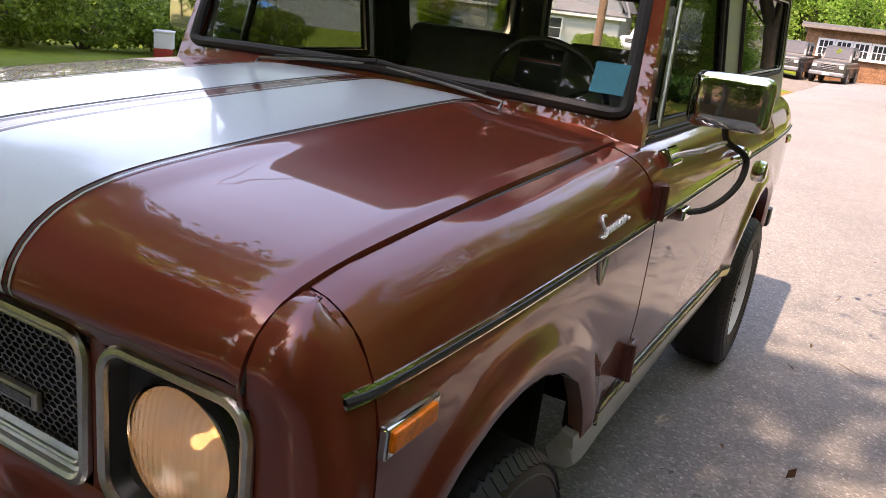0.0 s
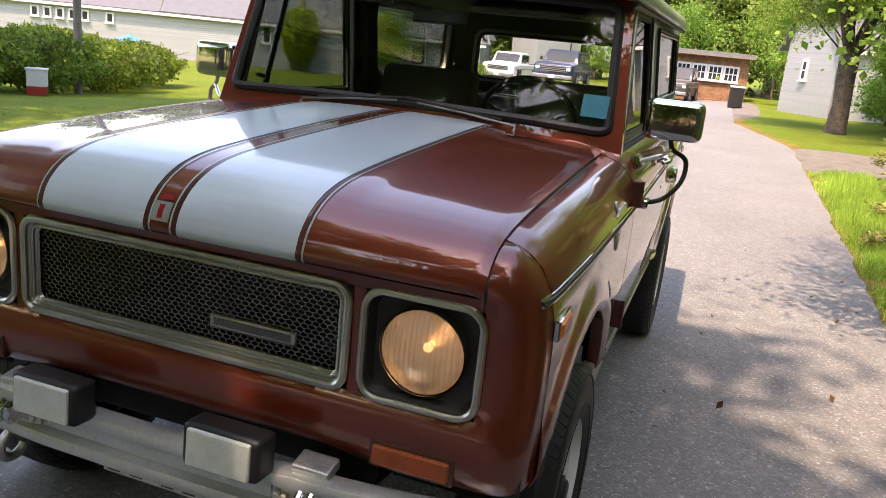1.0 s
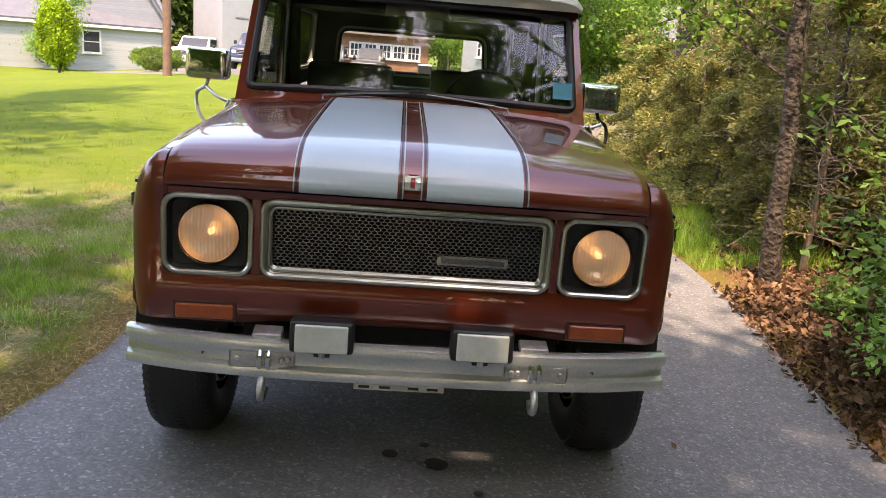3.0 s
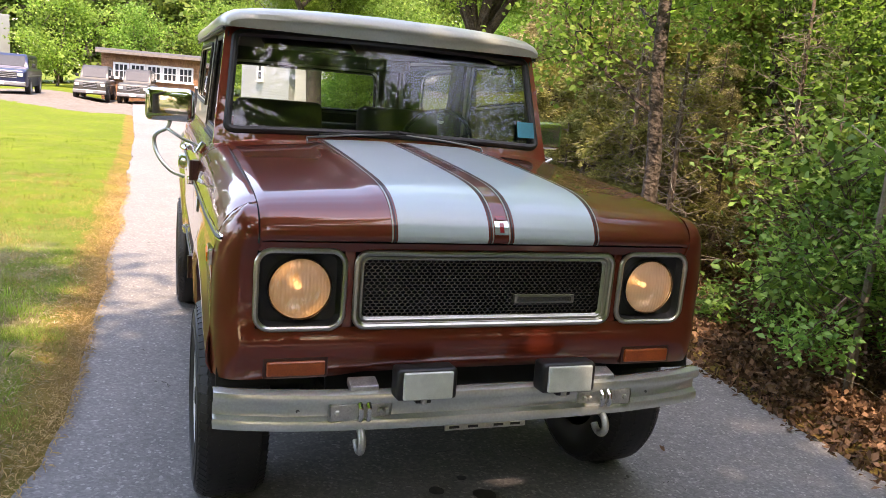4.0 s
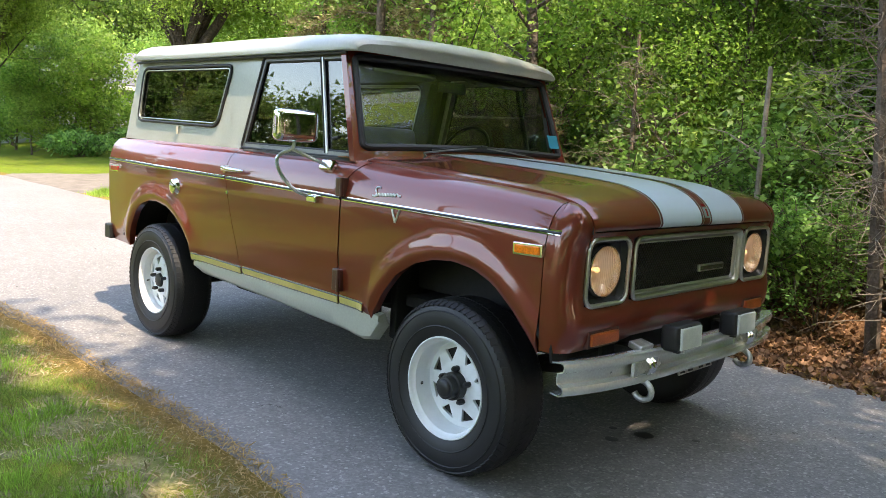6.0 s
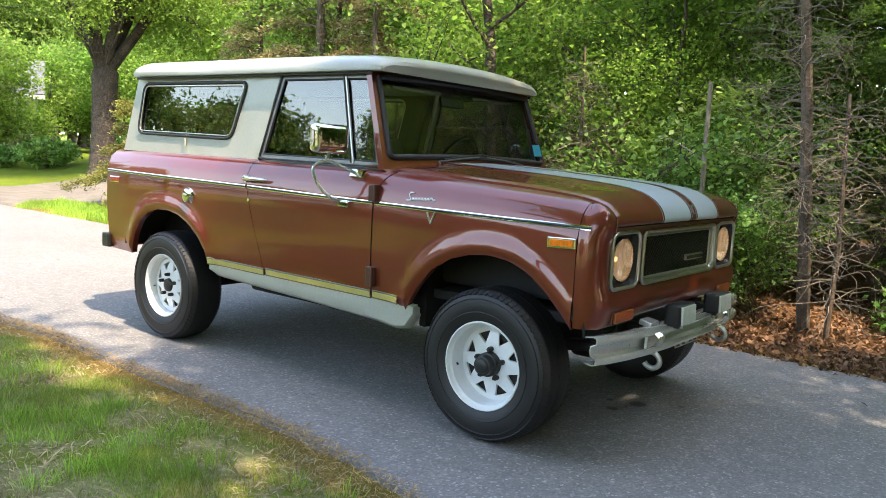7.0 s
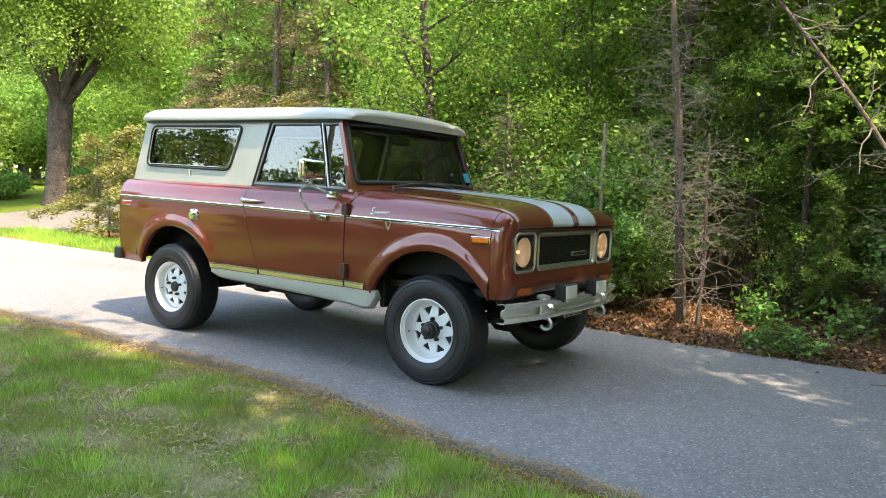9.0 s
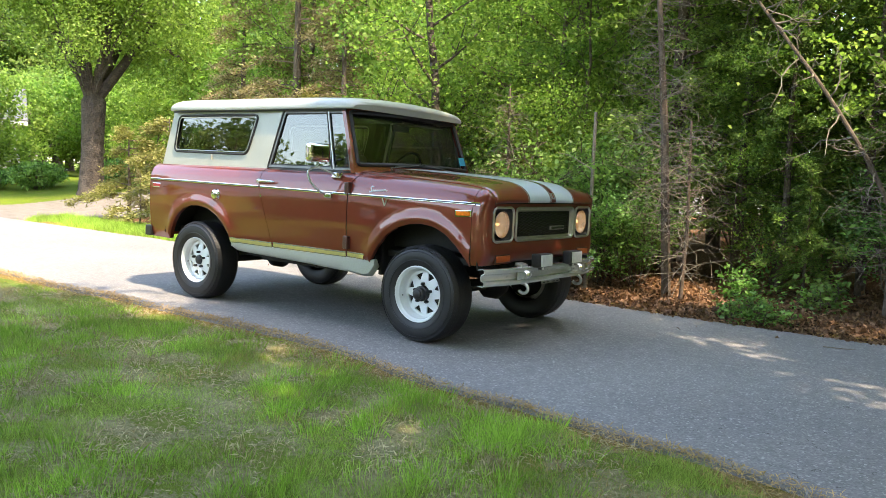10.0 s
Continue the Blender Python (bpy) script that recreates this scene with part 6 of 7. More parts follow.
def tufts(name, label, count, each, region, size, material, seed):
    """Tufts: blades fanning out from many small roots, in one object of stuff."""
    rng = np.random.default_rng(seed)
    x0, x1, y0, y1 = region
    roots, heads = [], []
    while len(roots) < count:
        x, y = rng.uniform(x0, x1), rng.uniform(y0, y1)
        if y < edge_near(x) - 0.25 and noise.noise((x * 1.1, y * 1.1, 4)) > rng.uniform(-0.5, 0.35):
            roots.append((x, y, rng.uniform(0.55, 1.25)))
    pos = []
    for x, y, s in roots:
        n = int(each * s * rng.uniform(0.5, 1.5))
        off = rng.normal(size=(n, 2)) * 0.05 * s
        pos.append(np.column_stack([x + off[:, 0], y + off[:, 1], np.full(n, land(x, y) - 0.01)]))
        heads.append(np.column_stack([off * 4.5, np.full(n, 1.1)]) + rng.normal(size=(n, 3)) * 0.16)
    pos, d = np.concatenate(pos), np.concatenate(heads)
    d /= np.linalg.norm(d, axis=1)[:, None]
    n = len(pos)
    s = (size * rng.uniform(0.5, 1.25, n))[:, None]
    ang = rng.uniform(0, 2 * math.pi, n)
    side = np.stack([np.cos(ang), np.sin(ang), np.zeros(n)], 1) * 0.0013
    bow = d * np.array((1, 1, 0)) * s * 0.45
    v = np.stack([pos - side, pos + side, pos + d * s * 0.55 + side * 0.8, pos + d * s + bow, pos + d * s * 0.55 - side * 0.8], 1)
    idx = np.arange(5 * n).reshape(n, 5)
    me = bpy.data.meshes.new(name)
    me.from_pydata(v.reshape(-1, 3).tolist(), [], idx.tolist())
    me.materials.append(material)
    return tagged(new(name, me), label, "grass", kind="stuff")


def blades(name, label, count, region, size, material, seed, up=1.6, patch=0.0, edge=0.02):
    """Grass blades scattered over a stretch of ground: one object of stuff."""
    rng = np.random.default_rng(seed)
    x0, x1, y0, y1 = region
    x, y = rng.uniform(x0, x1, count * 2), rng.uniform(y0, y1, count * 2)
    keep = []
    for i in range(count * 2):
        out = max(edge_near(x[i]) - y[i], y[i] - edge_far(x[i]))
        tuft = noise.noise((x[i] * 2.6, y[i] * 2.6, seed))
        if out > edge + 0.22 * rng.uniform() ** 2 and tuft > patch + rng.uniform(-0.22, 0.22) and len(keep) < count:
            keep.append(i)
    x, y = x[keep], y[keep]
    pos = np.array([(a, b, land(a, b) - 0.005) for a, b in zip(x, y)])
    tall = np.array([0.6 + 1.3 * max(0, noise.noise((a * 2.6, b * 2.6, seed))) for a, b in zip(x, y)])
    n = len(pos)
    s = size * tall * rng.uniform(0.5, 1.3, n)
    lean = rng.normal(size=(n, 3)) * 0.45
    lean[:, 2] = up * rng.uniform(0.6, 1.2, n)
    lean /= np.linalg.norm(lean, axis=1)[:, None]
    ang = rng.uniform(0, 2 * math.pi, n)
    side = np.stack([np.cos(ang), np.sin(ang), np.zeros(n)], 1) * 0.0032 * (size / 0.1)
    droop = rng.normal(size=(n, 3)) * np.array((1, 1, 0)) * s[:, None] * 0.28
    v = np.stack([pos - side, pos + side, pos + lean * s[:, None] + droop], 1)
    me = bpy.data.meshes.new(name)
    me.vertices.add(3 * n)
    me.vertices.foreach_set("co", v.reshape(-1))
    me.loops.add(3 * n)
    me.loops.foreach_set("vertex_index", np.arange(3 * n, dtype=np.int32))
    me.polygons.add(n)
    me.polygons.foreach_set("loop_start", np.arange(0, 3 * n, 3, dtype=np.int32))
    me.update(calc_edges=True)
    me.materials.append(material)
    return tagged(new(name, me), label, "grass", kind="stuff")


tufts("grass_tuft", "small pale-tipped grass clumps in the lawn", 700, 30, (-1.5, 5.4, -5.8, -1.7), 0.05, STRAW, 117)
blades("lawn_grass", "short green lawn grass with tufts", 230000, (-2.8, 5.2, -5.6, -1.4), 0.04, GRASS, 101, 1.2, -0.05, 0.10)
blades("lawn_grass", "sparse lawn grass farther off", 32000, (-14, -2.8, -10, -1.4), 0.055, LAWNFAR, 102, 1.3, -0.1)
blades("verge_grass", "long bright grass on the wooded verge", 34000, (-11.5, -1.7, 2.2, 3.6), 0.15, TUFT, 103, 1.8, -0.35)
tufts("grass_tuft", "longer bright grass tufts in the lawn", 620, 95, (-1.5, 5.4, -5.8, -1.7), 0.08, TUFT, 107)
blades("dry_grass", "dry straw and needles along the drive edge", 24000, (-8, 5.4, -2.9, -1.3), 0.055, DRYGRASS, 104, 0.4, -0.05)
blades("dry_grass", "dry straw along the wooded verge", 5000, (-11, -0.5, 2.2, 2.9), 0.06, DRYGRASS, 105, 0.6, 0.0)
rng = np.random.default_rng(108)
spots = []
while len(spots) < 20000:
    x = rng.uniform(-8, 6)
    y = edge_near(x) + 0.03 - abs(rng.normal()) * 0.12 * (1 + 1.2 * noise.noise((x * 1.3, 8, 2)))
    spots.append((x, y, max(land(x, y), -0.002) + rng.uniform(0.002, 0.02)))
tagged(leaf_mesh("dry_thatch", np.array(spots), 0.032, DRYGRASS, None, rng, 1.2, 0.11, 0.6), "matted rusty straw and needles along the asphalt edge", "straw", kind="stuff")
rng = np.random.default_rng(106)
spots = []
while len(spots) < 42000:
    x = rng.uniform(-3.5, 6.5)
    y = edge_far(x) + abs(rng.normal()) * 1.1 - 0.06
    if x < -1.2 and y < 2.5 + 0.3 * rng.uniform():
        continue
    spots.append((x, y, land(x, y) + rng.uniform(0.0, 0.045)))
while len(spots) < 42025:
    x = rng.uniform(-4, 6)
    y = rng.uniform(edge_near(x), edge_far(x))
    if y > 1.0:
        spots.append((x, y, 0.018))
tagged(leaf_mesh("leaf_litter", np.array(spots), 0.037, LITTER, None, rng, 0.55, 0.62, 0.7), "brown fallen leaves along the wood edge", "leaf litter", kind="stuff")


# twigs and drips on the drive
def fallen_twig(a, b, thick):
    mid = (Vector(a) + Vector(b)) / 2 + Vector((0.015, -0.012, 0))
    t = thing("twig", "thin brown fallen twig lying on the asphalt", "twig", (a[0], a[1], 0.014))
    o = Vector((a[0], a[1], 0))
    link_mesh("stick", *tube([Vector(a) - o, mid - o, Vector(b) - o], [thick, thick * 0.8, thick * 0.4], 5), DEADWOOD, t)
    link_mesh("side_twig", *tube([mid - o, mid - o + Vector((0.04, 0.015, 0.004))], [thick * 0.5, thick * 0.3], 4), DEADWOOD, t)


fallen_twig((-1.68, 1.35, 0.004), (-1.57, 1.52, 0.004), 0.004)
fallen_twig((3.55, 1.35, 0.004), (3.78, 1.42, 0.004), 0.006)
fallen_twig((-2.6, 1.75, 0.004), (-2.52, 1.62, 0.004), 0.003)
OIL = mat("dark_oil_stain", (0.035, 0.033, 0.031), 0.5, 0, 0.3, 30, 90, 0.1)
for x, y, r in ((1.565, 0.16, 0.045), (1.50, -0.01, 0.03), (1.36, 0.75, 0.05), (1.27, 0.70, 0.03), (1.75, 0.3, 0.018), (1.42, 0.12, 0.02)):
    rim = [(x + r * (1 + 0.25 * noise.noise((k, x * 9, y * 9))) * math.cos(k * 0.45), y + r * (1 + 0.3 * noise.noise((k * 0.6, y * 7, 3))) * math.sin(k * 0.45), 0) for k in range(14)]
    tilt = [(a, b, 0.016 + 0.006 * (1 - (b - 0.45) ** 2 / 3)) for a, b, _ in rim]
    tagged(link_mesh("oil_stain", tilt + [(x, y, tilt[0][2] + 0.002)], [(k, (k + 1) % 14, 14) for k in range(14)], OIL), "small dark oil drip on the asphalt", "stain", group="oil drips")


# dead straw and old leaf bits in the lawn
rng = np.random.default_rng(131)
spots = []
while len(spots) < 44000:
    x, y = rng.uniform(-2.5, 5.3), rng.uniform(-5.7, -1.5)
    if y < edge_near(x) - 0.05 and rng.uniform(-0.3, 0.4) - noise.noise((x * 2.6, y * 2.6, 101)) > 0.12:
        spots.append((x, y, land(x, y) + rng.uniform(0.002, 0.02)))
tagged(leaf_mesh("straw_bits", np.array(spots), 0.036, STRAW, None, rng, 1.0, 0.13, 0.6), "pale dead straw lying between the grass", "straw", kind="stuff")


# ---- buildings, poles and parked vehicles beyond the lawn ----
def lap_mat(name, color, pitch, var=0.12, rough=0.7):
    """Lapped boards: a shallow saw-tooth relief up the wall with uneven board tones."""
    m, t, p, co = position_mat(name)
    w = t.nodes.new("ShaderNodeSeparateXYZ")
    t.links.new(co, w.inputs[0])
    saw = math_node(t, "FRACT", math_node(t, "DIVIDE", w.outputs[2], pitch), 0)
    row = math_node(t, "FLOOR", math_node(t, "DIVIDE", w.outputs[2], pitch), 0)
    wn = t.nodes.new("ShaderNodeTexWhiteNoise")
    wn.noise_dimensions = "1D"
    t.links.new(row, wn.inputs["W"])
    both = math_node(t, "MULTIPLY", math_node(t, "ADD", wn.outputs[0], noise_node(t, co, 2.5)), 0.5)
    c = Vector(color)
    t.links.new(ramp_node(t, both, [(0.25, tuple(c * (1 - var))), (0.75, tuple(c * (1 + var)))]), p.inputs["Base Color"])
    p.inputs["Roughness"].default_value = rough
    bump_node(t, p, saw, 1.0, 0.02)
    return m


SIDING_W = lap_mat("white_clapboard", (0.37, 0.38, 0.38), 0.12, 0.05)
SIDING_G = lap_mat("grey_clapboard", (0.22, 0.23, 0.25), 0.14, 0.08)
SHINGLE = mat("weathered_wood_shingle", (0.25, 0.125, 0.065), 0.8, 0, 0.45, 3.0, 12, 0.5, dist=0.02)
ROOFING = mat("grey_roofing", (0.115, 0.117, 0.125), 0.75, 0, 0.15, 2, 20, 0.3)
TRIMW = mat("white_trim", (0.60, 0.60, 0.58), 0.5, 0, 0.05, 6, 60, 0.05)
DARKGLASS = mat("dark_window", (0.03, 0.035, 0.04), 0.06, 0, 0.2, 3, 20, 0)
WOODPOLE = mat("weathered_pole", (0.17, 0.10, 0.065), 0.85, 0, 0.35, 6, 40, 0.4)
GREYPOLE = mat("grey_pole", (0.16, 0.14, 0.12), 0.85, 0, 0.3, 6, 40, 0.4)
TARP = mat("blue_tarp", (0.05, 0.25, 0.60), 0.4, 0, 0.15, 5, 40, 0.2)
CARWHITE = mat("white_car_paint", (0.72, 0.72, 0.69), 0.3, 0, 0.06, 3, 40, 0, coat=0.6)
CARBLUE = mat("dark_blue_car_paint", (0.010, 0.016, 0.055), 0.3, 0.2, 0.1, 3, 40, 0, coat=0.7)
CARTAN = mat("grey_tan_car_paint", (0.055, 0.052, 0.045), 0.4, 0.1, 0.1, 3, 40, 0, coat=0.4)
DULLTRIM = mat("dull_bright_trim", (0.30, 0.30, 0.31), 0.42, 0.7, 0.2, 6, 60, 0.1)
BOXWHITE = mat("white_box_panel", (0.30, 0.31, 0.32), 0.6, 0, 0.08, 2, 20, 0.05)


def window_unit(parent, at, w, h, panes=(2, 2)):
    """A window let into a wall that faces +x of its house: frame, panes and sill."""
    x, y, z = at
    win = part("window", rbox((0.10, w + 0.16, h + 0.16), (x, y, z), bevel=0.01), TRIMW, parent, "white-framed window")
    nw, nh = panes
    for i in range(nw):
        for j in range(nh):
            part("window_pane", rbox((0.03, w / nw - 0.05, h / nh - 0.05), (x + 0.045, y - w / 2 + w * (i + 0.5) / nw, z - h / 2 + h * (j + 0.5) / nh), bevel=0.004), DARKGLASS, win)
    part("sill", rbox((0.18, w + 0.24, 0.05), (x + 0.06, y, z - h / 2 - 0.09), bevel=0.01), TRIMW, win)


def gable_house(name, label, at, rz, deep, wide, wall_h, roof_h, wall_m, windows, ridge_along=True, over=0.3):
    """A house whose front faces local +x; ridge along its front, or a gable to the front."""
    h = thing(name, label, "house", at, rz)
    d, w = deep / 2, wide / 2
    if ridge_along:
        prof = [(-d, -0.4), (d, -0.4), (d, wall_h), (0, wall_h + roof_h), (-d, wall_h)]
        v = [(x, -w, z) for x, z in prof] + [(x, w, z) for x, z in prof]
        slopes = [((d + over, wall_h - over * roof_h / d), (0, wall_h + roof_h)), ((0, wall_h + roof_h), (-d - over, wall_h - over * roof_h / d))]
    else:
        prof = [(-w, -0.4), (w, -0.4), (w, wall_h), (0, wall_h + roof_h), (-w, wall_h)]
        v = [(d, y, z) for y, z in prof] + [(-d, y, z) for y, z in prof]
        slopes = [((w + over, wall_h - over * roof_h / w), (0, wall_h + roof_h)), ((0, wall_h + roof_h), (-w - over, wall_h - over * roof_h / w))]
    f = [(0, 1, 2, 3, 4), (9, 8, 7, 6, 5)] + [(i, i + 5, (i + 1) % 5 + 5, (i + 1) % 5) for i in range(5)]
    bm = bmesh.new()
    vs = [bm.verts.new(p) for p in v]
    for q in f:
        bm.faces.new([vs[i] for i in q])
    bmesh.ops.recalc_face_normals(bm, faces=list(bm.faces))
    part("wall", bm, wall_m, h)
    for (a, za), (b, zb) in slopes:
        ln = math.hypot(b - a, zb - za)
        ang = math.degrees(math.atan2(zb - za, b - a))
        if ridge_along:
            part("roof_slope", rbox((ln, wide + 2 * over, 0.10), ((a + b) / 2, 0, (za + zb) / 2 + 0.06), (0, -ang, 0), 0.02), ROOFING, h)
        else:
            part("roof_slope", rbox((deep + 2 * over, ln, 0.10), (0, (a + b) / 2, (za + zb) / 2 + 0.06), (ang, 0, 0), 0.02), ROOFING, h)
    if ridge_along:
        part("eave_board", rbox((0.05, wide + 2 * over, 0.16), (d + over, 0, wall_h - over * roof_h / d - 0.03), bevel=0.01), TRIMW, h)
    for y, z, ww, hh, panes in windows:
        window_unit(h, (d + 0.02, y, z), ww, hh, panes)
    return h


def stand(x, y):
    return (x, y, land(x, y))


long_house = gable_house("long_house", "long low white building with a grey roof", (-44.3, -31.3, -1.35), 29.3, 11, 31.0, 3.0, 2.9, SIDING_W, [(2.0, 2.2, 0.40, 0.92, (1, 1)), (11.5, 1.9, 0.9, 1.2, (1, 2))] + [(y, 2.3, 0.32, 0.5, (1, 1)) for y in (-7.2, -8.6, -9.3, -10.0, -10.7, -11.4)])
ang = math.degrees(math.atan2(2.9, 5.5))
part("roof_slope", rbox((6.55, 20.4, 0.14), (2.9, 5.9, 4.46), (0, ang, 0), 0.02), ROOFING, long_house)
part("rake_board", rbox((6.6, 0.06, 0.22), (2.92, -4.33, 4.44), (0, ang, 0), 0.01), GREYPOLE, long_house)
gable_house("grey_house", "grey clapboard house with a steep gable", (-50.0, -18.4, -0.9), 12, 7, 5.4, 3.2, 4.2, SIDING_G, [(0.4, 2.0, 0.5, 0.9, (1, 2)), (-0.6, 2.0, 0.5, 0.9, (1, 2))], False)
gable_house("white_house", "white clapboard house with a steep gable behind the trees", (-35.4, 5.4, 0.35), -60, 4.0, 3.6, 2.7, 3.0, SIDING_W, [(-0.3, 1.5, 0.25, 0.75, (1, 2))], False)
gable_house("white_cottage", "small white cottage behind the maple", (-33.6, 9.2, 0.45), -25, 6, 7.0, 2.4, 1.4, SIDING_W, [(2.1, 1.5, 1.3, 1.1, (2, 1)), (-1.6, 1.5, 0.9, 1.1, (1, 2))])

shed = thing("shed", "low wood-shingled shed with a row of white windows", "shed", (-46.0, -1.3, -0.30), 0)
part("wall", rbox((4.4, 5.2, 2.75), (0, 0, 1.2), bevel=0.02), SHINGLE, shed)
for k in range(13):
    part("shingle_course", rbox((0.05, 5.26, 0.20), (2.22, 0, 0.12 + 0.19 * k), (0, 4, 0), 0.01), SHINGLE, shed)
part("flat_roof", rbox((5.2, 5.8, 0.14), (0.2, 0, 2.62), (0, -1.5, 0), 0.02), ROOFING, shed)
part("fascia", rbox((0.06, 5.8, 0.14), (2.82, 0, 2.56), bevel=0.01), GREYPOLE, shed)
for y in (-1.62, -0.78, 0.06, 0.9, 1.74):
    window_unit(shed, (2.26, y, 1.62), 0.66, 0.72, (3, 2))


def car_shell(name, stations, material, parent, label=""):
    """A rounded shell lofted along x: stations (x, half width, low z, high z)."""
    rings = []
    for x, hw, z0, z1 in stations:
        r = min(0.10, (z1 - z0) * 0.35)
        row = []
        for cy, cz, a0 in ((hw - r, z0 + r, -90), (hw - r, z1 - r, 0), (-hw + r, z1 - r, 90), (-hw + r, z0 + r, 180)):
            for k in range(5):
                a = radians(a0 + 22.5 * k)
                row.append((x, cy + r * math.cos(a), cz + r * math.sin(a)))
        rings.append(row)
    n = len(rings[0])
    f = grid_faces(len(rings), n, True) + [tuple(range(n)), tuple((len(rings) - 1) * n + k for k in range(n))]
    bm = bmesh.new()
    vs = [bm.verts.new(p) for row in rings for p in row]
    for q in f:
        bm.faces.new([vs[i] for i in q])
    bmesh.ops.recalc_face_normals(bm, faces=list(bm.faces))
    return part(name, bm, material, parent, label, smooth=True)


def vehicle(name, label, at, rz, paint, kind):
    """A parked vehicle that faces local +x: hood, cabin set back behind it, glass, grille, lamps and wheels."""
    t = thing(name, label, "truck" if kind == "pickup" else "car", at, rz, "parked vehicles")
    ln, w, hood_z, roof_z, rear = {"pickup": (5.2, 1.98, 1.08, 1.72, -0.85), "van": (4.8, 1.92, 1.08, 1.70, -2.3), "jeep": (3.6, 1.55, 1.05, 1.75, -1.7)}[kind]
    hw, e, screen = w / 2, ln / 2, ln / 2 - 1.45
    car_shell("body", [(e, hw * 0.90, 0.40, hood_z - 0.10), (e - 0.06, hw * 0.95, 0.34, hood_z - 0.05), (e - 0.5, hw, 0.32, hood_z - 0.01), (screen, hw, 0.30, hood_z + 0.02), (rear, hw, 0.30, hood_z), (-e + 0.1, hw * 0.98, 0.34, hood_z - 0.02), (-e, hw * 0.94, 0.4, hood_z - 0.06)], paint, t)
    cab = car_shell("cabin", [(screen + 0.02, hw * 0.90, hood_z - 0.1, hood_z + 0.04), (screen - 0.42, hw * 0.80, hood_z - 0.1, roof_z - 0.03), (screen - 0.65, hw * 0.78, hood_z - 0.1, roof_z), (rear + 0.25, hw * 0.78, hood_z - 0.1, roof_z), (rear + 0.04, hw * 0.82, hood_z - 0.1, roof_z - 0.06)], paint, t)
    h = roof_z - hood_z
    tilt = math.degrees(math.atan2(0.44, h - 0.07))
    part("windscreen", rbox((0.03, w * 0.72, (h - 0.10) / math.cos(radians(tilt)) * 0.82), (screen - 0.185, 0, hood_z + h * 0.50), (0, -tilt, 0), 0.01), DARKGLASS, cab)
    for s in (-1, 1):
        n = 1 if kind == "pickup" else 2
        x0, x1 = screen - 0.50, rear + 0.16
        for k in range(n):
            lx = (x0 - x1) / n
            part("side_window", rbox((lx - 0.10, 0.03, h * 0.62), (x0 - lx * (k + 0.5), s * hw * 0.80, hood_z + h * 0.50), (0, 0, 0), 0.01), DARKGLASS, cab)
        part("side_trim", rbox((ln - 0.5, 0.02, 0.035), (-0.05, s * (hw + 0.004), 0.80), bevel=0.006), DULLTRIM, t)
        part("headlight", rbox((0.06, 0.20, 0.14), (e + 0.005, s * hw * 0.76, hood_z - 0.25), bevel=0.03), FOGLENS, t)
        for x in (ln * 0.30, -ln * 0.29):
            part("wheel_well", rbox((0.86, 0.03, 0.44), (x, s * (hw - 0.005), 0.56), bevel=0.012), BLACK, t)
            wl = link_mesh("wheel", *lathe([(-0.1, 0.2), (-0.11, 0.32), (-0.08, 0.365), (0.08, 0.365), (0.11, 0.32), (0.1, 0.2)], (x, s * (hw - 0.05), 0.365), "y", 24), RUBBER, t)
            link_mesh("rim", *lathe([(0.09, 0.0), (0.09, 0.08), (0.06, 0.16), (0.10, 0.2)], (x, s * (hw - 0.05), 0.365), "y", 20, s), DULLTRIM, wl)
        part("door_mirror", rbox((0.08, 0.15, 0.17), (screen - 0.28, s * (hw + 0.06), hood_z + 0.16), bevel=0.03), BLACK, t)
    grille = part("grille", rbox((0.05, w * 0.62 if kind != "jeep" else w * 0.4, 0.25), (e + 0.002, 0, hood_z - 0.26), bevel=0.012), BLACK, t, "dark grille with dull bright bars")
    for k in range(4):
        part("grille_bar", rbox((0.03, w * 0.62 if kind != "jeep" else w * 0.4, 0.022), (e + 0.022, 0, hood_z - 0.37 + 0.073 * k), bevel=0.006), DULLTRIM, grille)
    part("front_bumper", rbox((0.18, w * 0.98, 0.17), (e + 0.07, 0, 0.47), bevel=0.04), DULLTRIM, t)
    part("number_plate", rbox((0.01, 0.30, 0.14), (e + 0.166, 0, 0.47), bevel=0.003), TRIMW, t)
    if kind == "pickup":
        part("bed", rbox((1.55, w * 0.84, 0.06), (-1.72, 0, hood_z - 0.005), bevel=0.01), BLACK, t)
    return t


vehicle("pickup_truck", "white older pickup truck parked on gravel", stand(-43.6, -11.9), -2, CARWHITE, "pickup")
vehicle("blue_truck", "dark blue high-riding truck parked on gravel", stand(-36.0, -7.15), 0, CARBLUE, "van")
vehicle("parked_jeep", "grey-tan small jeep parked before the shed", stand(-41.0, -2.0), -6, CARTAN, "jeep")
vehicle("parked_jeep", "grey-tan small jeep parked beside the yard", stand(-41.0, -4.05), -4, CARTAN, "jeep")
box = thing("box_trailer", "large white box trailer standing behind the trucks", "trailer", stand(-53.0, -12.2), 45)
part("box", rbox((3.5, 3.5, 3.7), (0, 0, 2.65), bevel=0.04), BOXWHITE, box)
for y in (-1.74, 1.74):
    for z in (0.84, 4.46):
        part("edge_rail", rbox((3.54, 0.06, 0.08), (0, y, z), bevel=0.01), DULLTRIM, box)
part("door_handle", rbox((0.05, 0.08, 0.5), (1.76, 0.9, 2.4), bevel=0.01), BLACK, box)
part("vent_panel", rbox((0.03, 1.0, 0.14), (1.755, -0.2, 3.1), bevel=0.01), DULLTRIM, box)
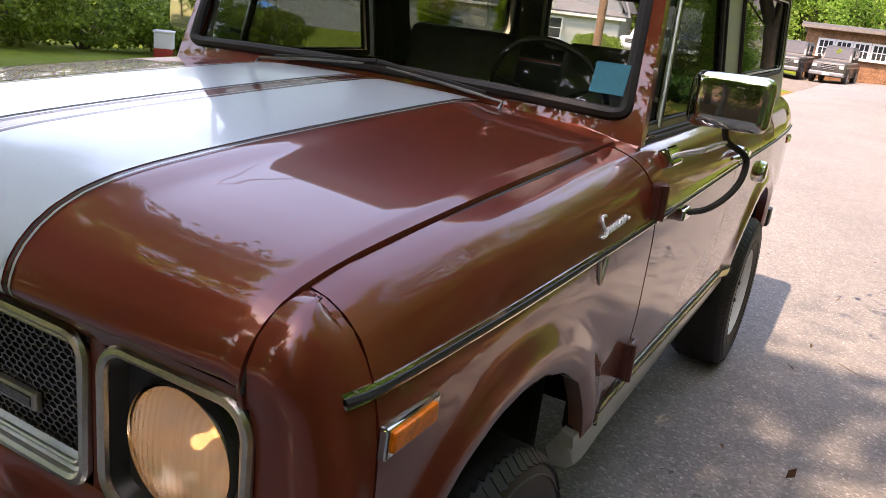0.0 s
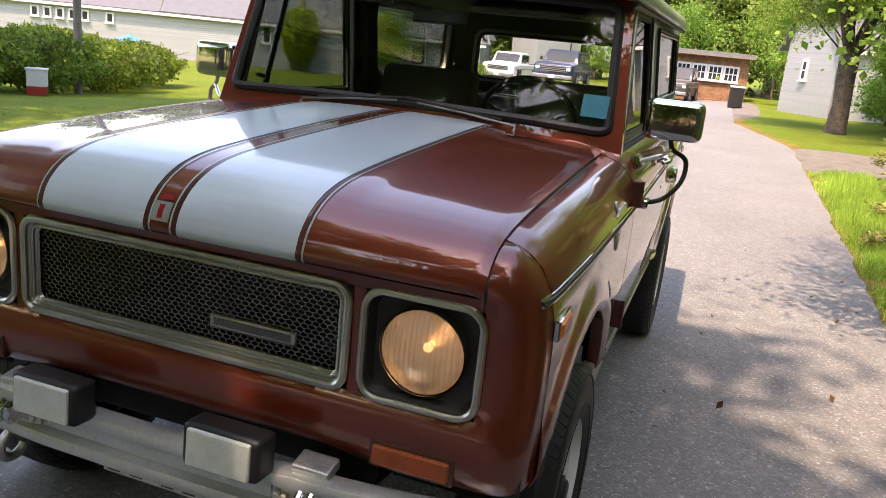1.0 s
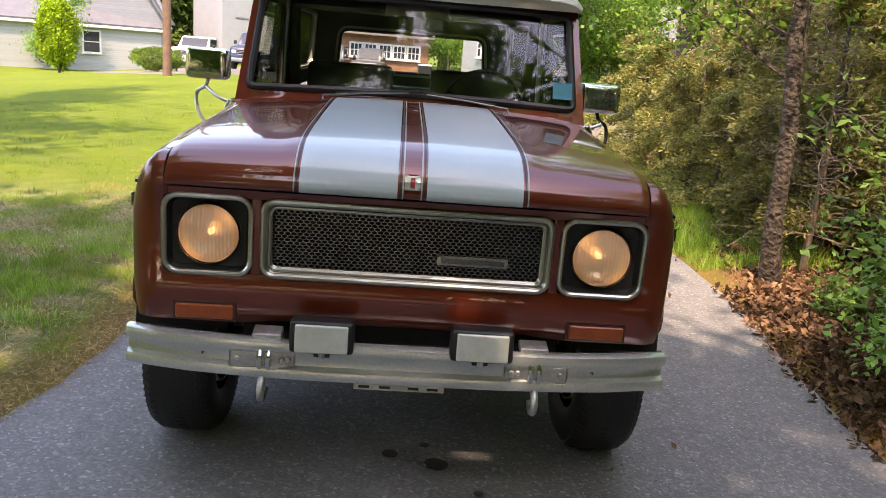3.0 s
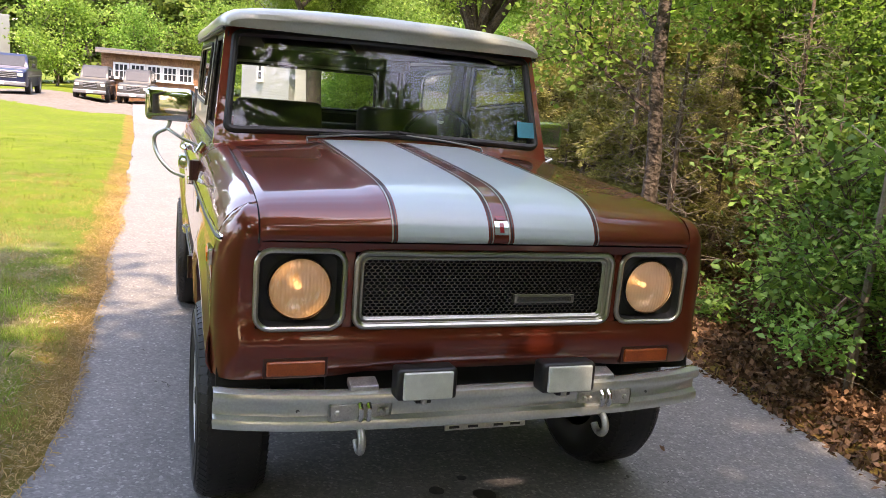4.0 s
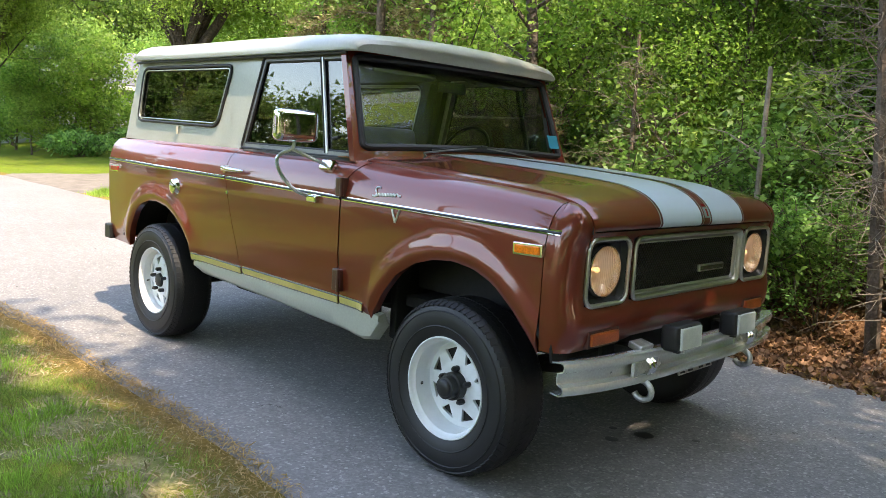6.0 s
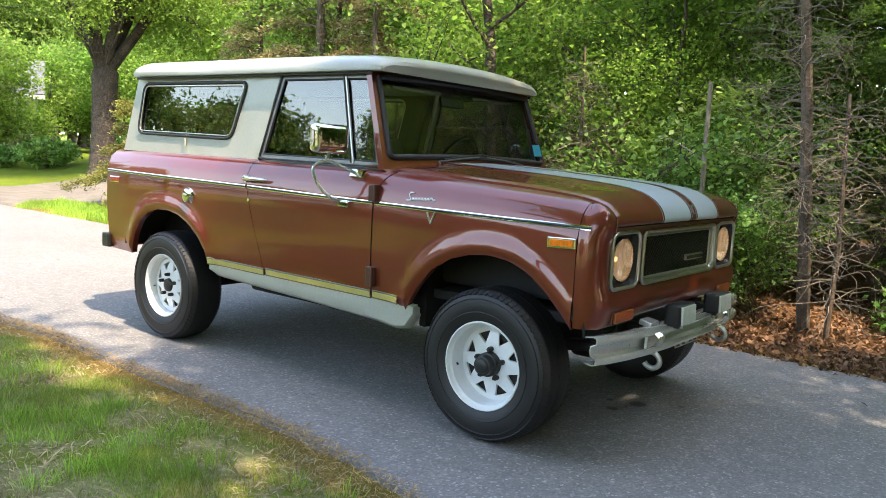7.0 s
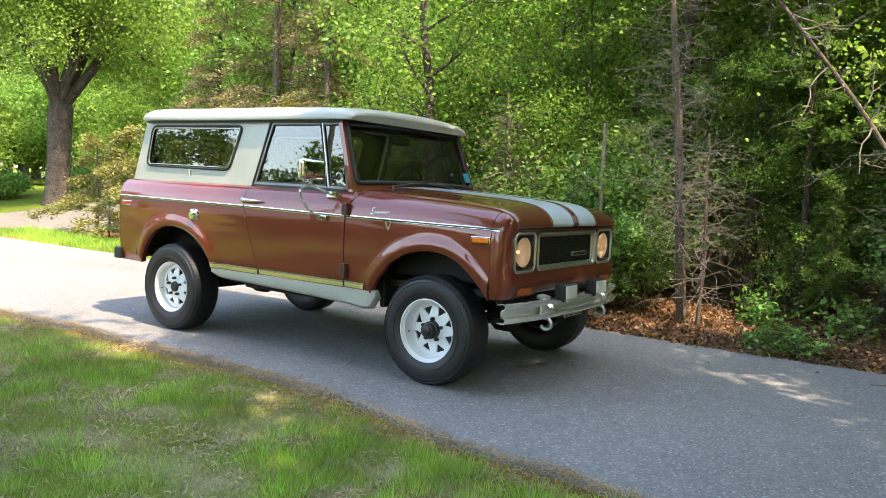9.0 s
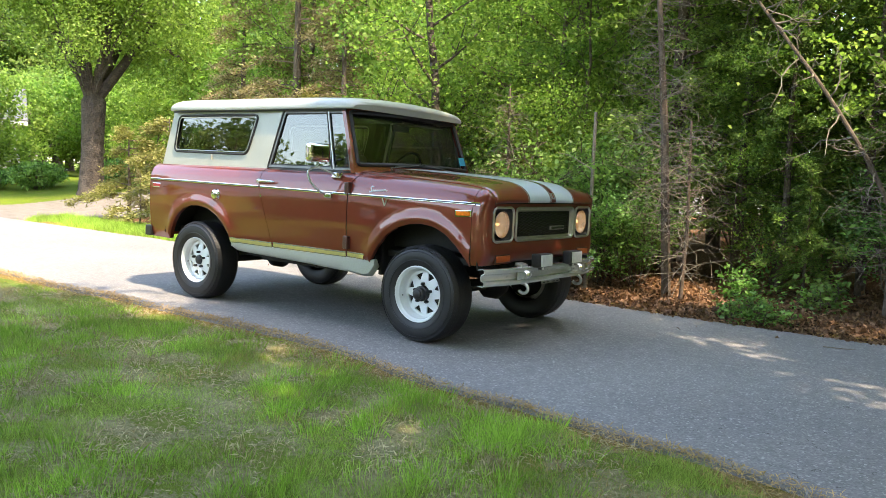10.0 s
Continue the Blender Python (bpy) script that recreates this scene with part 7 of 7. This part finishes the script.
for x in (-0.9, 0.9):
    for s in (-1, 1):
        link_mesh("wheel", *lathe([(-0.12, 0.2), (-0.12, 0.42), (0.12, 0.42), (0.12, 0.2), (0.06, 0.0)], (x, s * 1.1, 0.42), "y", 24, s), RUBBER, box)
part("chassis", rbox((3.4, 1.0, 0.3), (0, 0, 0.65), bevel=0.02), BLACK, box)

for at, m, h, r, lab in (((-12.6, -14.4), GREYPOLE, 9.5, 0.10, "grey weathered utility pole on the lawn"), ((-24.6, -8.3), WOODPOLE, 10.0, 0.15, "reddish wooden utility pole by the gravel yard")):
    p0 = thing("utility_pole", lab, "pole", stand(*at), group="utility poles")
    link_mesh("pole", *tube([(0, 0, -0.3), (0.02, 0, h * 0.5), (0.05, 0.02, h)], [r, r * 0.9, r * 0.7], 12), m, p0)
    part("cross_arm", rbox((0.1, 1.8, 0.12), (0.05, 0, h - 0.6), bevel=0.01), m, p0)
    for y in (-0.7, 0.7):
        link_mesh("insulator", *lathe([(h - 0.54, 0.0), (h - 0.54, 0.05), (h - 0.45, 0.04), (h - 0.40, 0.0)], (0.05, y, 0), "z", 10), TRIMW, p0)
wire = thing("overhead_wire", "sagging black overhead wires between the poles", "cable")
for y in (-0.7, 0.7):
    pts = []
    for k in range(13):
        q = k / 12
        pts.append((-24.6 + (22 + 24.6) * q, -8.3 + y + (-14.5 + 8.3) * q, 9.2 - 1.1 * math.sin(math.pi * q)))
    link_mesh("cable", *tube(pts, 0.018, 5), BLACK, wire)
hutch = thing("utility_box", "white box with a red foot standing on the lawn", "utility box", stand(-10.3, -13.3), 40)
part("cabinet", rbox((0.36, 0.40, 0.36), (0, 0, 0.38), bevel=0.02), TRIMW, hutch)
part("lid", rbox((0.40, 0.44, 0.05), (0, 0, 0.57), bevel=0.015), TRIMW, hutch)
part("foot", rbox((0.37, 0.41, 0.22), (0, 0, 0.10), bevel=0.02), RED, hutch)
tarp = thing("tarp", "blue tarpaulin over a heap by the bushes", "tarpaulin", stand(-21.0, -20.2), 20)
rings = []
for k in range(9):
    rings.append([(-1.4 + 2.8 * k / 8, -1.1 + 2.2 * j / 8, 1.5 * math.sin(math.pi * k / 8) ** 0.6 * math.sin(math.pi * j / 8) ** 0.6 + 0.12 * noise.noise((k * 0.7, j * 0.7, 4))) for j in range(9)])
link_mesh("sheet", *loft(rings), TARP, tarp, solid=0.01)
bin0 = thing("trash_bin", "black wheeled bin beside the shed", "bin", stand(-36.0, 0.95), 5)
part("bin_body", rbox((0.6, 0.6, 0.9), (0, 0, 0.5), bevel=0.04), BLACK, bin0)
part("bin_lid", rbox((0.66, 0.64, 0.08), (0, 0, 0.98), bevel=0.02), mat("pale_lid", (0.45, 0.47, 0.48), 0.5), bin0)
